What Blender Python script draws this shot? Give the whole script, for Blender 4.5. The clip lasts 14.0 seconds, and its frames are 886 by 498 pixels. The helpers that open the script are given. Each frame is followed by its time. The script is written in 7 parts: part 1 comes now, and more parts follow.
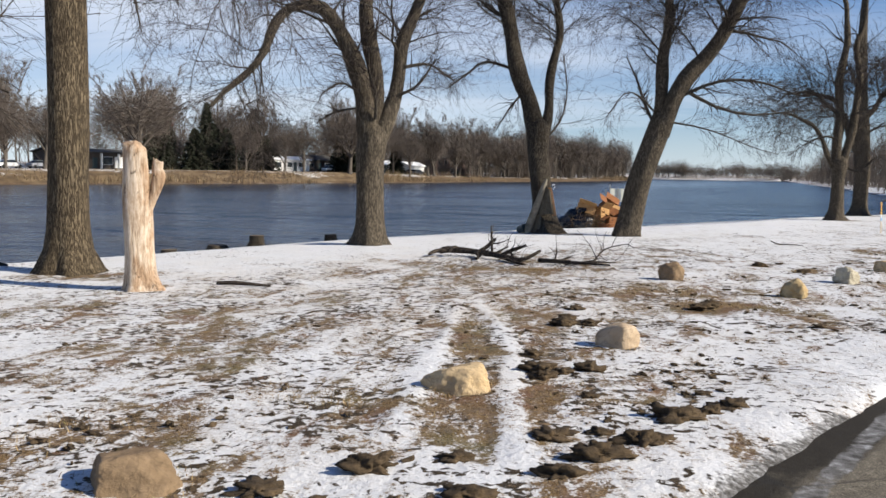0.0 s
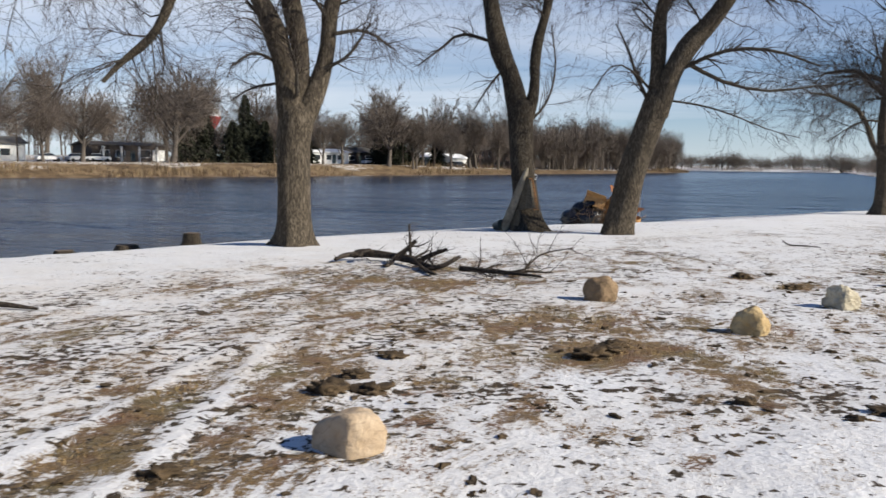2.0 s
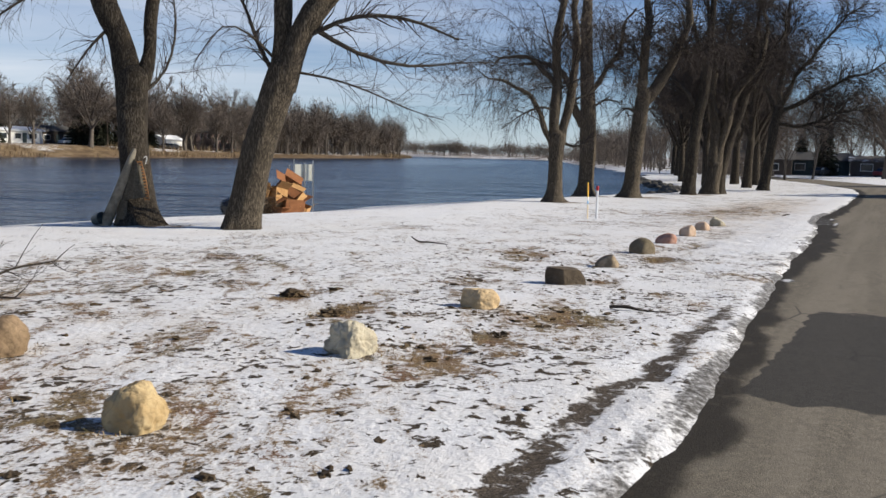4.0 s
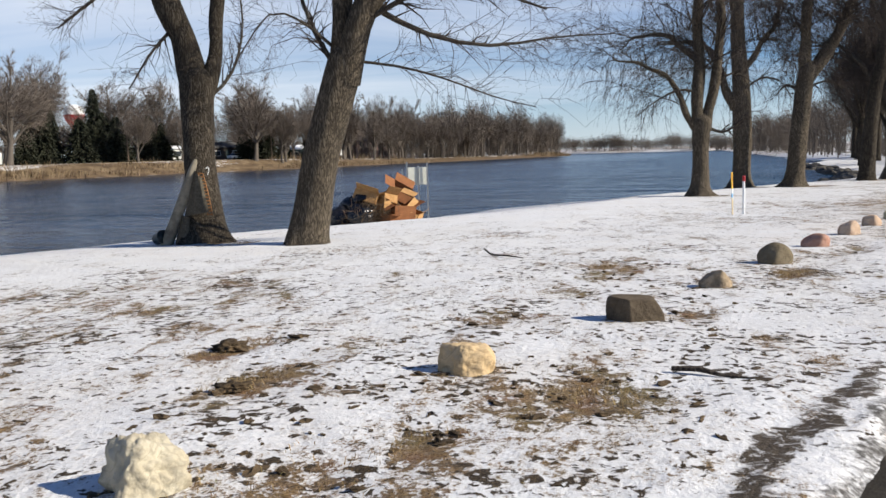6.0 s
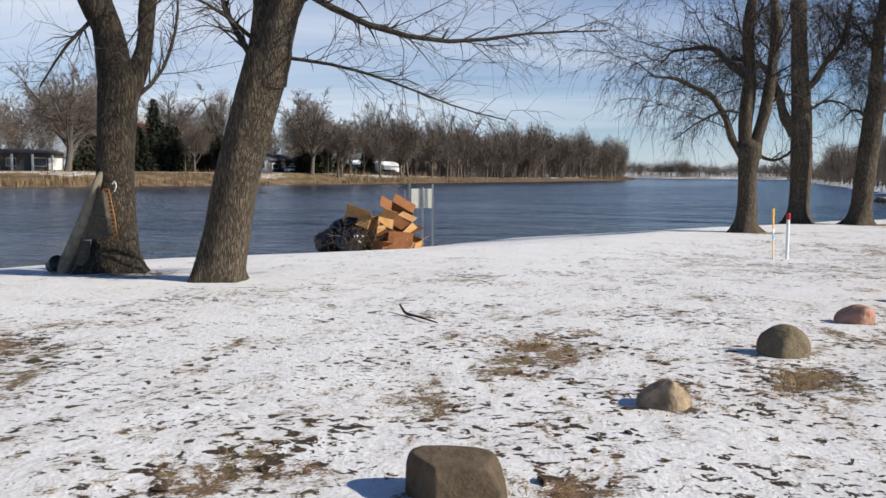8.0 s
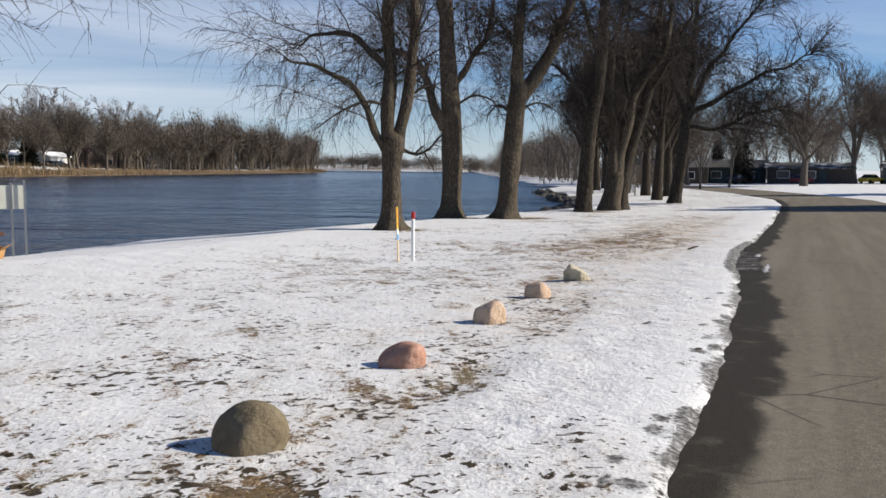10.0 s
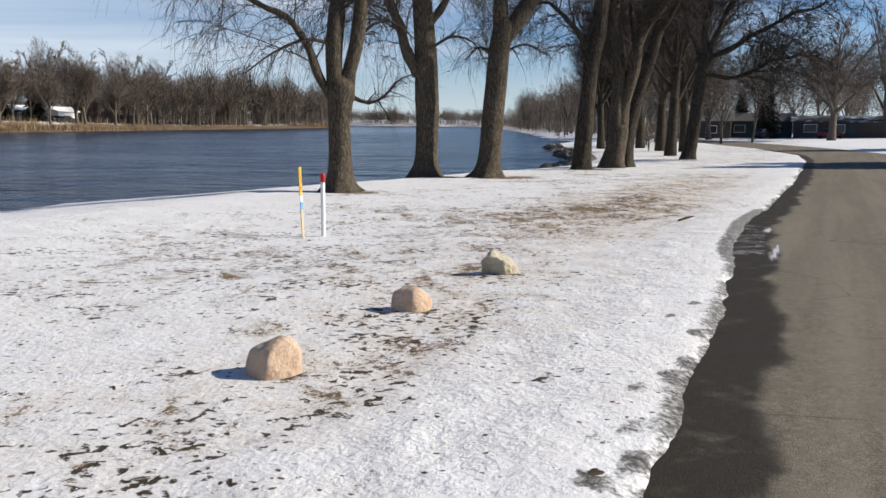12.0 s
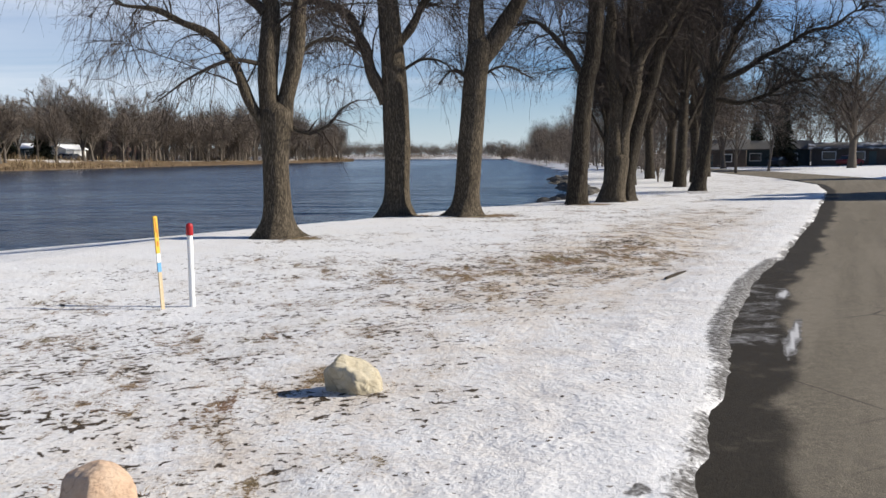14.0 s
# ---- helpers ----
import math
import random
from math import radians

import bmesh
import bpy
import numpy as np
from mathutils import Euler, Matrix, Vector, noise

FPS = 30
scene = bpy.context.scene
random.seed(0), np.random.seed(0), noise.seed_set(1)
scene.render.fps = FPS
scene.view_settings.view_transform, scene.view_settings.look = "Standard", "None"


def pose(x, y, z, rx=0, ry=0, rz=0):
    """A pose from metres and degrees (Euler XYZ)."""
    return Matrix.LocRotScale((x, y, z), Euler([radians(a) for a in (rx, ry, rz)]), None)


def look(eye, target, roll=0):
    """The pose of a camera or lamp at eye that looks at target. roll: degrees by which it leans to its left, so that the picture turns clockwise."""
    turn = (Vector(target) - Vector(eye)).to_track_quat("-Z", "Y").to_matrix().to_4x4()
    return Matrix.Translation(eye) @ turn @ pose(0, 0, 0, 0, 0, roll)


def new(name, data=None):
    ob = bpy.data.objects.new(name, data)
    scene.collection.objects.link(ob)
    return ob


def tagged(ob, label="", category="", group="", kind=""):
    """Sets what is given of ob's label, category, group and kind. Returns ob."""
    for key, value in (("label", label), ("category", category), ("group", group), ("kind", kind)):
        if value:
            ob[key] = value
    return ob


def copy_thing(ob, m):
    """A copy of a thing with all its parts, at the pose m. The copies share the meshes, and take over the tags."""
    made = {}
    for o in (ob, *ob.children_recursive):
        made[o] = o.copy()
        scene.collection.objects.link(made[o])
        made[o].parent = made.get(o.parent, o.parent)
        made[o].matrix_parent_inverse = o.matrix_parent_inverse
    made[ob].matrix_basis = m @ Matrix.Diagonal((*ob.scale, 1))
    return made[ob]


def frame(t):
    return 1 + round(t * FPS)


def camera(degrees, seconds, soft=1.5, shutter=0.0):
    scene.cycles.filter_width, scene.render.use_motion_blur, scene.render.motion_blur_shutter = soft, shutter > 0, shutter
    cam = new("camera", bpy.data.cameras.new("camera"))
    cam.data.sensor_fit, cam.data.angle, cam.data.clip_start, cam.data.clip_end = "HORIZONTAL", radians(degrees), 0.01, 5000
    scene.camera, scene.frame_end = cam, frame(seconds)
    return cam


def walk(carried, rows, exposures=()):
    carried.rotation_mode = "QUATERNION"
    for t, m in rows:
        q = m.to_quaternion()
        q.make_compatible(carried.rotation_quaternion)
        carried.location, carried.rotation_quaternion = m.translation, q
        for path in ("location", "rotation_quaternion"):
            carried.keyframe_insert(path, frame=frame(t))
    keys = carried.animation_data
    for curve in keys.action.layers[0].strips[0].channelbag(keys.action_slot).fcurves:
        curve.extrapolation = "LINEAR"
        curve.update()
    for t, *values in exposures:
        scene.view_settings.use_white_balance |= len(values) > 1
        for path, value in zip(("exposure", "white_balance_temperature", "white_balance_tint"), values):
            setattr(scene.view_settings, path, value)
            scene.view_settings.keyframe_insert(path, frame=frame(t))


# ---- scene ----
cam = camera(54.5, 14.0, soft=1.5, shutter=0.12)
PATH = [
    (0, (0.751, -0.153, 1.459), (0.679, 1.838, 1.279), 0.7),
    (0.5, (1.375, 0.586, 1.488), (1.074, 2.557, 1.323), 0.1),
    (1, (1.988, 1.696, 1.419), (1.534, 3.637, 1.253), -1.0),
    (1.5, (2.531, 2.72, 1.345), (2.092, 4.662, 1.156), 1.5),
    (2, (3.165, 3.731, 1.352), (2.974, 5.712, 1.154), 0.5),
    (2.5, (3.822, 4.594, 1.331), (3.859, 6.583, 1.126), 1.0),
    (3, (4.5, 5.458, 1.338), (4.792, 7.426, 1.143), 1.4),
    (3.2, (4.827, 5.825, 1.323), (5.252, 7.771, 1.133), 1.4),
    (5.3, (7.49, 9.102, 1.378), (7.813, 11.056, 1.106), 0.5),
    (5.5, (7.607, 9.324, 1.316), (7.872, 11.289, 1.06), 0.5),
    (6, (8.155, 10.129, 1.238), (8.196, 12.116, 1.015), -1.6),
    (6.5, (8.69, 11.15, 1.262), (8.616, 13.134, 1.019), 0.3),
    (7, (9.278, 12.107, 1.287), (9.289, 14.099, 1.11), 3.2),
    (7.5, (9.752, 12.942, 1.295), (9.708, 14.934, 1.13), -0.9),
    (8, (10.244, 13.802, 1.269), (10.14, 15.792, 1.091), 0.3),
    (8.5, (10.974, 14.694, 1.259), (11.027, 16.684, 1.066), 0.2),
    (9, (11.659, 15.331, 1.333), (12.047, 17.284, 1.142), -0.1),
    (9.2, (11.808, 15.503, 1.35), (12.299, 17.433, 1.165), -0.0),
    (11.3, (14.781, 19.013, 1.27), (15.388, 20.903, 1.026), 0.9),
    (11.5, (15.141, 19.424, 1.241), (15.705, 21.324, 0.972), 1.0),
    (12, (15.71, 20.162, 1.237), (16.237, 22.069, 0.943), 0.4),
    (12.5, (16.338, 20.979, 1.251), (16.878, 22.887, 0.993), 0.6),
    (13, (17.047, 21.917, 1.24), (17.609, 23.823, 1.017), 0.4),
    (13.5, (17.633, 22.756, 1.238), (18.16, 24.673, 1.016), -0.4),
    (14, (18.218, 23.51, 1.217), (18.708, 25.436, 0.997), -0.4),
]
walk(cam, [(t, look(eye, target, roll)) for t, eye, target, roll in PATH],
     exposures=((0, 0.44), (1.5, 0.44), (2, 0.35), (2.5, 0.31), (3, 0.25), (5.5, 0.40), (6.5, 0.46), (7, 0.4), (7.5, 0.38), (9, 0.31), (11.5, 0.36), (12.7, 0.38), (14, 0.38)))

# ---- world and light ----
SUN_AZ, SUN_EL = 104.5, 31.0
sun_dir = Vector((math.sin(radians(SUN_AZ)) * math.cos(radians(SUN_EL)), math.cos(radians(SUN_AZ)) * math.cos(radians(SUN_EL)), math.sin(radians(SUN_EL))))
sun = new("sun", bpy.data.lights.new("sun", "SUN"))
sun.data.energy, sun.data.angle, sun.data.color = 5.0, radians(0.53), (1.0, 0.925, 0.80)
sun.matrix_world = look(sun_dir * 50, (0, 0, 0))


def build_sky():
    """Clear winter sky with thin streaks of high cloud."""
    w = bpy.data.worlds.new("sky")
    w.use_nodes = True
    scene.world = w
    nt = w.node_tree
    nt.nodes.clear()
    N, L = nt.nodes.new, nt.links.new
    out, bg = N("ShaderNodeOutputWorld"), N("ShaderNodeBackground")
    sky = N("ShaderNodeTexSky")
    sky.sky_type, sky.sun_disc = "NISHITA", False
    sky.sun_elevation, sky.sun_rotation = radians(SUN_EL), radians(SUN_AZ)
    sky.air_density, sky.dust_density, sky.ozone_density = 1.0, 0.1, 2.6
    co = N("ShaderNodeTexCoord")
    sep = N("ShaderNodeSeparateXYZ")
    L(co.outputs["Generated"], sep.inputs[0])
    up = N("ShaderNodeMath")
    up.operation, up.inputs[1].default_value = "ADD", 0.12
    L(sep.outputs["Z"], up.inputs[0])
    div = N("ShaderNodeVectorMath")
    div.operation = "DIVIDE"
    comb = N("ShaderNodeCombineXYZ")
    for i in range(3):
        L(up.outputs[0], comb.inputs[i])
    L(co.outputs["Generated"], div.inputs[0])
    L(comb.outputs[0], div.inputs[1])
    mp = N("ShaderNodeMapping")
    mp.inputs["Rotation"].default_value = (0, 0, radians(24))
    mp.inputs["Scale"].default_value = (0.32, 0.95, 1.0)
    mp.inputs["Location"].default_value = (1.3, 0.4, 0.0)
    L(div.outputs[0], mp.inputs[0])
    nz = N("ShaderNodeTexNoise")
    nz.inputs["Scale"].default_value, nz.inputs["Detail"].default_value, nz.inputs["Roughness"].default_value = 1.35, 7.0, 0.56
    nz.inputs["Distortion"].default_value = 0.5
    L(mp.outputs[0], nz.inputs["Vector"])
    ramp = N("ShaderNodeValToRGB")
    ramp.color_ramp.elements[0].position, ramp.color_ramp.elements[1].position = 0.32, 0.78
    L(nz.outputs["Fac"], ramp.inputs[0])
    amt = N("ShaderNodeMath")
    amt.operation, amt.inputs[1].default_value = "MULTIPLY", 0.46
    L(ramp.outputs[0], amt.inputs[0])
    # the streaks pile up towards the horizon and leave the sky overhead clear
    fade = N("ShaderNodeMapRange")
    fade.interpolation_type = "SMOOTHSTEP"
    fade.inputs["From Min"].default_value, fade.inputs["From Max"].default_value = 0.20, 0.50
    fade.inputs["To Min"].default_value, fade.inputs["To Max"].default_value = 1.0, 0.10
    L(sep.outputs["Z"], fade.inputs["Value"])
    thin = N("ShaderNodeMath")
    thin.operation = "MULTIPLY"
    L(fade.outputs["Result"], thin.inputs[1])
    mix = N("ShaderNodeMix")
    mix.data_type = "RGBA"
    mix.inputs["B"].default_value = (12.0, 12.6, 13.6, 1)
    low = N("ShaderNodeMapRange")
    low.inputs["From Min"].default_value, low.inputs["From Max"].default_value = -0.02, 0.115
    low.inputs["To Min"].default_value, low.inputs["To Max"].default_value = 0.70, 0.0
    L(sep.outputs["Z"], low.inputs["Value"])
    both = N("ShaderNodeMath")
    both.operation = "MAXIMUM"
    # a thin veil of haze that thickens towards the north-west
    veil = N("ShaderNodeVectorMath")
    veil.operation = "DOT_PRODUCT"
    veil.inputs[1].default_value = (-0.80, 0.42, -0.42)
    L(co.outputs["Generated"], veil.inputs[0])
    vr = N("ShaderNodeMapRange")
    vr.interpolation_type = "SMOOTHSTEP"
    vr.inputs["From Min"].default_value, vr.inputs["From Max"].default_value = -0.05, 0.72
    vr.inputs["To Min"].default_value, vr.inputs["To Max"].default_value = 0.0, 0.44
    L(veil.outputs["Value"], vr.inputs["Value"])
    thick = N("ShaderNodeMath")
    thick.operation, thick.use_clamp = "ADD", True
    L(amt.outputs[0], thick.inputs[0])
    L(vr.outputs["Result"], thick.inputs[1])
    L(thick.outputs[0], thin.inputs[0])
    L(thin.outputs[0], both.inputs[0])
    L(low.outputs["Result"], both.inputs[1])
    L(both.outputs[0], mix.inputs["Factor"])
    tint = N("ShaderNodeMix")
    tint.data_type, tint.blend_type = "RGBA", "MULTIPLY"
    tint.inputs["Factor"].default_value = 1.0
    tint.inputs["B"].default_value = (0.49, 0.87, 1.34, 1)
    L(sky.outputs[0], tint.inputs["A"])
    L(tint.outputs["Result"], mix.inputs["A"])
    L(mix.outputs["Result"], bg.inputs["Color"])
    bg.inputs["Strength"].default_value = 0.055
    L(bg.outputs[0], out.inputs[0])


build_sky()

# ---- materials ----


class Mat:
    """A node material with a Principled surface and short ways to add nodes."""

    def __init__(self, name, rough=0.8, metal=0.0, spec=0.3):
        self.m = bpy.data.materials.new(name)
        self.m.use_nodes = True
        self.nt = self.m.node_tree
        self.b = self.nt.nodes["Principled BSDF"]
        self.b.inputs["Roughness"].default_value = rough
        self.b.inputs["Metallic"].default_value = metal
        self.b.inputs["Specular IOR Level"].default_value = spec
        self.co = None

    def n(self, kind, **values):
        node = self.nt.nodes.new(kind)
        for k, val in values.items():
            node.inputs[k.replace("_", " ")].default_value = val
        return node

    def link(self, a, b):
        self.nt.links.new(a, b)

    def place(self, scale=(1, 1, 1), rot=(0, 0, 0)):
        if self.co is None:
            self.co = self.nt.nodes.new("ShaderNodeTexCoord")
        mp = self.nt.nodes.new("ShaderNodeMapping")
        # turned first, then stretched along the turned axes
        mp.vector_type = "TEXTURE"
        mp.inputs["Scale"].default_value, mp.inputs["Rotation"].default_value = [1.0 / k for k in scale], rot
        self.link(self.co.outputs["Object"], mp.inputs[0])
        return mp.outputs[0]

    def noise(self, size, detail=5.0, rough=0.6, stretch=(1, 1, 1), rot=(0, 0, 0), distort=0.0):
        """Noise whose grains are about size metres."""
        nz = self.n("ShaderNodeTexNoise", Scale=1.0 / size, Detail=detail, Roughness=rough, Distortion=distort)
        self.link(self.place(stretch, rot), nz.inputs["Vector"])
        return nz.outputs["Fac"]

    def cells(self, size, stretch=(1, 1, 1), feature="F1", rnd=1.0):
        vz = self.nt.nodes.new("ShaderNodeTexVoronoi")
        vz.feature = feature
        vz.inputs["Scale"].default_value = 1.0 / size
        vz.inputs["Randomness"].default_value = rnd
        self.link(self.place(stretch), vz.inputs["Vector"])
        return vz.outputs["Distance"]

    def ramp(self, fac, *stops):
        r = self.nt.nodes.new("ShaderNodeValToRGB")
        e = r.color_ramp.elements
        while len(e) < len(stops):
            e.new(0.5)
        for el, (p, c) in zip(e, stops):
            el.position = p
            el.color = (*c, 1) if isinstance(c, tuple) else (c, c, c, 1)
        self.link(fac, r.inputs[0])
        return r.outputs[0]

    def mix(self, fac, a, b):
        mx = self.nt.nodes.new("ShaderNodeMix")
        mx.data_type = "RGBA"
        for sock, val in ((mx.inputs["Factor"], fac), (mx.inputs["A"], a), (mx.inputs["B"], b)):
            if isinstance(val, (int, float)):
                sock.default_value = val
            elif isinstance(val, tuple):
                sock.default_value = (*val, 1)
            else:
                self.link(val, sock)
        return mx.outputs["Result"]

    def math(self, op, a, b=0.0, clamp=False):
        md = self.nt.nodes.new("ShaderNodeMath")
        md.operation, md.use_clamp = op, clamp
        for sock, val in ((md.inputs[0], a), (md.inputs[1], b)):
            if isinstance(val, (int, float)):
                sock.default_value = val
            else:
                self.link(val, sock)
        return md.outputs[0]

    def attr(self, name):
        at = self.nt.nodes.new("ShaderNodeAttribute")
        at.attribute_name = name
        return at.outputs["Fac"]

    def color(self, c):
        if isinstance(c, tuple):
            self.b.inputs["Base Color"].default_value = (*c, 1)
        else:
            self.link(c, self.b.inputs["Base Color"])
        return self

    def rough(self, r):
        self.link(r, self.b.inputs["Roughness"])
        return self

    def bump(self, h, strength=0.5, dist=0.01):
        bp = self.n("ShaderNodeBump", Strength=strength, Distance=dist)
        self.link(h, bp.inputs["Height"])
        old = self.b.inputs["Normal"].links
        if old:
            self.link(old[0].from_socket, bp.inputs["Normal"])
        self.link(bp.outputs[0], self.b.inputs["Normal"])
        return self


def tone(c, k):
    return tuple(min(1.0, v * k) for v in c)


def bark_mat(name, dark, light, ridge=0.045, strength=0.9):
    """Furrowed bark: long upright plates with dark grooves, lichen at a larger scale."""
    m = Mat(name, 0.9, spec=0.15)
    wave = m.noise(ridge * 1.05, 3.0, 0.55, (1, 1, 0.17), distort=0.6)
    plates = m.math("MULTIPLY", m.math("ABSOLUTE", m.math("SUBTRACT", wave, 0.5)), 7.0, True)
    grain = m.noise(ridge * 0.45, 6, 0.7, (1, 1, 0.3))
    big = m.noise(0.6, 4, 0.6, (1, 1, 0.45))
    ridgeh = m.math("ADD", m.math("MULTIPLY", plates, 0.5), m.math("MULTIPLY", grain, 0.5))
    c = m.ramp(ridgeh, (0.16, tone(dark, 0.45)), (0.42, dark), (0.78, light))
    c = m.mix(m.ramp(big, (0.42, 0.0), (0.72, 0.5)), c, m.ramp(ridgeh, (0.2, tone(dark, 0.7)), (0.75, tone(light, 1.3))))
    m.color(c).bump(ridgeh, strength, 0.03)
    return m.m


def rock_mat(name, base, second, spot=0.03, rough=0.85):
    m = Mat(name, rough, spec=0.25)
    a, b, c = m.noise(0.16, 4, 0.6), m.noise(spot, 6, 0.65), m.noise(0.006, 3, 0.6)
    col = m.mix(m.ramp(a, (0.38, 0.0), (0.66, 1.0)), base, second)
    col = m.mix(m.ramp(b, (0.54, 0.0), (0.78, 0.38)), col, tone(base, 0.55))
    col = m.mix(m.ramp(c, (0.5, 0.0), (0.8, 0.2)), col, tone(second, 1.2))
    seam = m.ramp(m.math("ABSOLUTE", m.math("SUBTRACT", m.noise(0.22, 3, 0.6, distort=0.4), 0.5)), (0.0, 1.0), (0.022, 0.0))
    col = m.mix(m.math("MULTIPLY", seam, 0.35), col, tone(base, 0.4))
    m.color(col).bump(a, 0.5, 0.05).bump(b, 0.6, 0.014).bump(seam, -0.5, 0.010).bump(c, 0.4, 0.003)
    return m.m


def plain_mat(name, c, rough=0.6, metal=0.0, spec=0.4, vary=0.18, size=0.08):
    m = Mat(name, rough, metal, spec)
    a, b = m.noise(size, 5, 0.6), m.noise(size * 7, 3, 0.5)
    col = m.mix(m.ramp(a, (0.35, 0.0), (0.7, 1.0)), tone(c, 1 - vary), tone(c, 1 + vary * 0.4))
    col = m.mix(m.ramp(b, (0.4, 0.0), (0.75, 0.4)), col, tone(c, 1 - vary * 1.6))
    m.color(col).bump(a, 0.15, 0.002)
    return m.m


def snow_ground_mat():
    """Thin wind-packed snow over dead lawn: attribute 'bare' says how much grass shows, 'reed' the dry bank, 'mud' the wet verge."""
    m = Mat("snow_over_grass", 0.75, spec=0.2)
    bare, reed, mud, fine = m.attr("bare"), m.attr("reed"), m.attr("mud"), m.attr("clean")
    # dead grass
    g1, g2, g3 = m.noise(0.012, 5, 0.7), m.noise(0.16, 5, 0.62), m.noise(0.9, 4, 0.55)
    grass = m.ramp(g1, (0.34, (0.026, 0.016, 0.007)), (0.5, (0.18, 0.112, 0.044)), (0.66, (0.48, 0.33, 0.15)))
    grass = m.mix(m.ramp(g2, (0.45, 0.0), (0.6, 0.8)), grass, m.ramp(g1, (0.36, (0.03, 0.022, 0.012)), (0.66, (0.19, 0.135, 0.07))))
    g4 = m.noise(0.5, 3, 0.55)
    grass = m.mix(m.ramp(g4, (0.36, 0.0), (0.46, 0.75)), m.mix(0.7, grass, m.ramp(g1, (0.3, (0.055, 0.022, 0.012)), (0.7, (0.26, 0.125, 0.062)))), grass)
    grass = m.mix(m.ramp(g3, (0.5, 0.0), (0.72, 0.6)), grass, m.ramp(g1, (0.36, (0.03, 0.034, 0.008)), (0.66, (0.21, 0.19, 0.06))))
    # snow, with faint grey and buff dirt
    s1, s2 = m.noise(0.05, 6, 0.6), m.noise(1.3, 4, 0.6)
    snow = m.ramp(s1, (0.25, (0.606, 0.610, 0.618)), (0.62, (0.744, 0.744, 0.744)))
    snow = m.mix(m.ramp(s2, (0.45, 0.0), (0.75, 0.4)), snow, (0.62, 0.585, 0.53))
    # melted patches, and leaf-size holes
    patch = m.math("ADD", m.math("MULTIPLY", m.noise(0.44, 6, 0.70, (0.45, 1, 1), (0, 0, 1.43), distort=0.7), 0.64), m.math("MULTIPLY", m.noise(0.10, 4, 0.7, distort=0.5), 0.36))
    patch = m.math("ADD", patch, m.math("MULTIPLY", m.math("SUBTRACT", m.noise(0.022, 4, 0.7), 0.5), 0.36))
    lean = m.math("ADD", patch, m.math("MULTIPLY", m.math("SUBTRACT", bare, 0.5), 0.55))
    pm = m.ramp(lean, (0.560, 0.0), (0.600, 1.0))
    film = m.ramp(lean, (0.485, 0.0), (0.585, 1.0))
    holes = m.math("ADD", m.math("MULTIPLY", m.noise(0.105, 4, 0.62, distort=0.5), 0.72), m.math("MULTIPLY", m.noise(0.8, 3, 0.5), 0.28))
    hm = m.ramp(m.math("ADD", holes, m.math("MULTIPLY", m.math("SUBTRACT", bare, 0.5), 0.34)), (0.562, 0.0), (0.580, 1.0))
    mask = m.math("MAXIMUM", pm, hm)
    # frosted grass where the snow is thinnest
    frost = m.math("MULTIPLY", m.ramp(s1, (0.38, 0.0), (0.62, 0.7)), m.ramp(m.noise(0.03, 3, 0.6), (0.42, 0.0), (0.6, 1.0)))
    grass = m.mix(m.math("MULTIPLY", frost, 0.18), grass, (0.78, 0.77, 0.76))
    # single dead leaves
    lf = m.math("ADD", m.cells(0.11), m.math("MULTIPLY", m.math("SUBTRACT", m.noise(0.022, 3, 0.6), 0.5), 0.34))
    lfm = m.math("MULTIPLY", m.ramp(lf, (0.13, 1.0), (0.17, 0.0)), m.ramp(m.noise(0.35, 2, 0.5), (0.5, 0.0), (0.56, 1.0)))
    lfm = m.math("MULTIPLY", lfm, fine)
    leafc = m.ramp(m.noise(0.09, 2, 0.5), (0.35, (0.035, 0.028, 0.022)), (0.65, (0.13, 0.09, 0.055)))
    litter = m.ramp(g1, (0.36, (0.016, 0.012, 0.008)), (0.55, (0.062, 0.044, 0.026)), (0.72, (0.19, 0.135, 0.075)))
    # grass tips through the thinnest snow, and a film of buff dust
    thin = m.attr("thin")
    tips = m.math("MULTIPLY", film, m.ramp(m.noise(0.02, 4, 0.7), (0.42, 0.0), (0.62, 0.75)))
    snow = m.mix(tips, snow, m.ramp(g1, (0.3, (0.16, 0.115, 0.07)), (0.7, (0.42, 0.34, 0.24))))
    dust = m.math("MULTIPLY", thin, m.ramp(m.math("ADD", m.math("MULTIPLY", m.noise(0.5, 5, 0.65), 0.6), m.math("MULTIPLY", m.noise(0.05, 4, 0.65), 0.4)), (0.40, 0.0), (0.60, 0.85)))
    snow = m.mix(dust, snow, m.ramp(g2, (0.35, (0.40, 0.29, 0.18)), (0.65, (0.62, 0.52, 0.40))))
    col = m.mix(hm, snow, litter)
    col = m.mix(pm, col, grass)
    col = m.mix(lfm, col, leafc)
    # trampled wet verge
    md = m.ramp(m.math("ADD", m.math("MULTIPLY", mud, 0.40), m.math("MULTIPLY", m.noise(0.11, 5, 0.72, distort=0.8), 0.6)), (0.615, 0.0), (0.68, 1.0))
    col = m.mix(md, col, m.ramp(g1, (0.32, (0.02, 0.015, 0.010)), (0.52, (0.066, 0.05, 0.034)), (0.7, (0.20, 0.165, 0.125))))
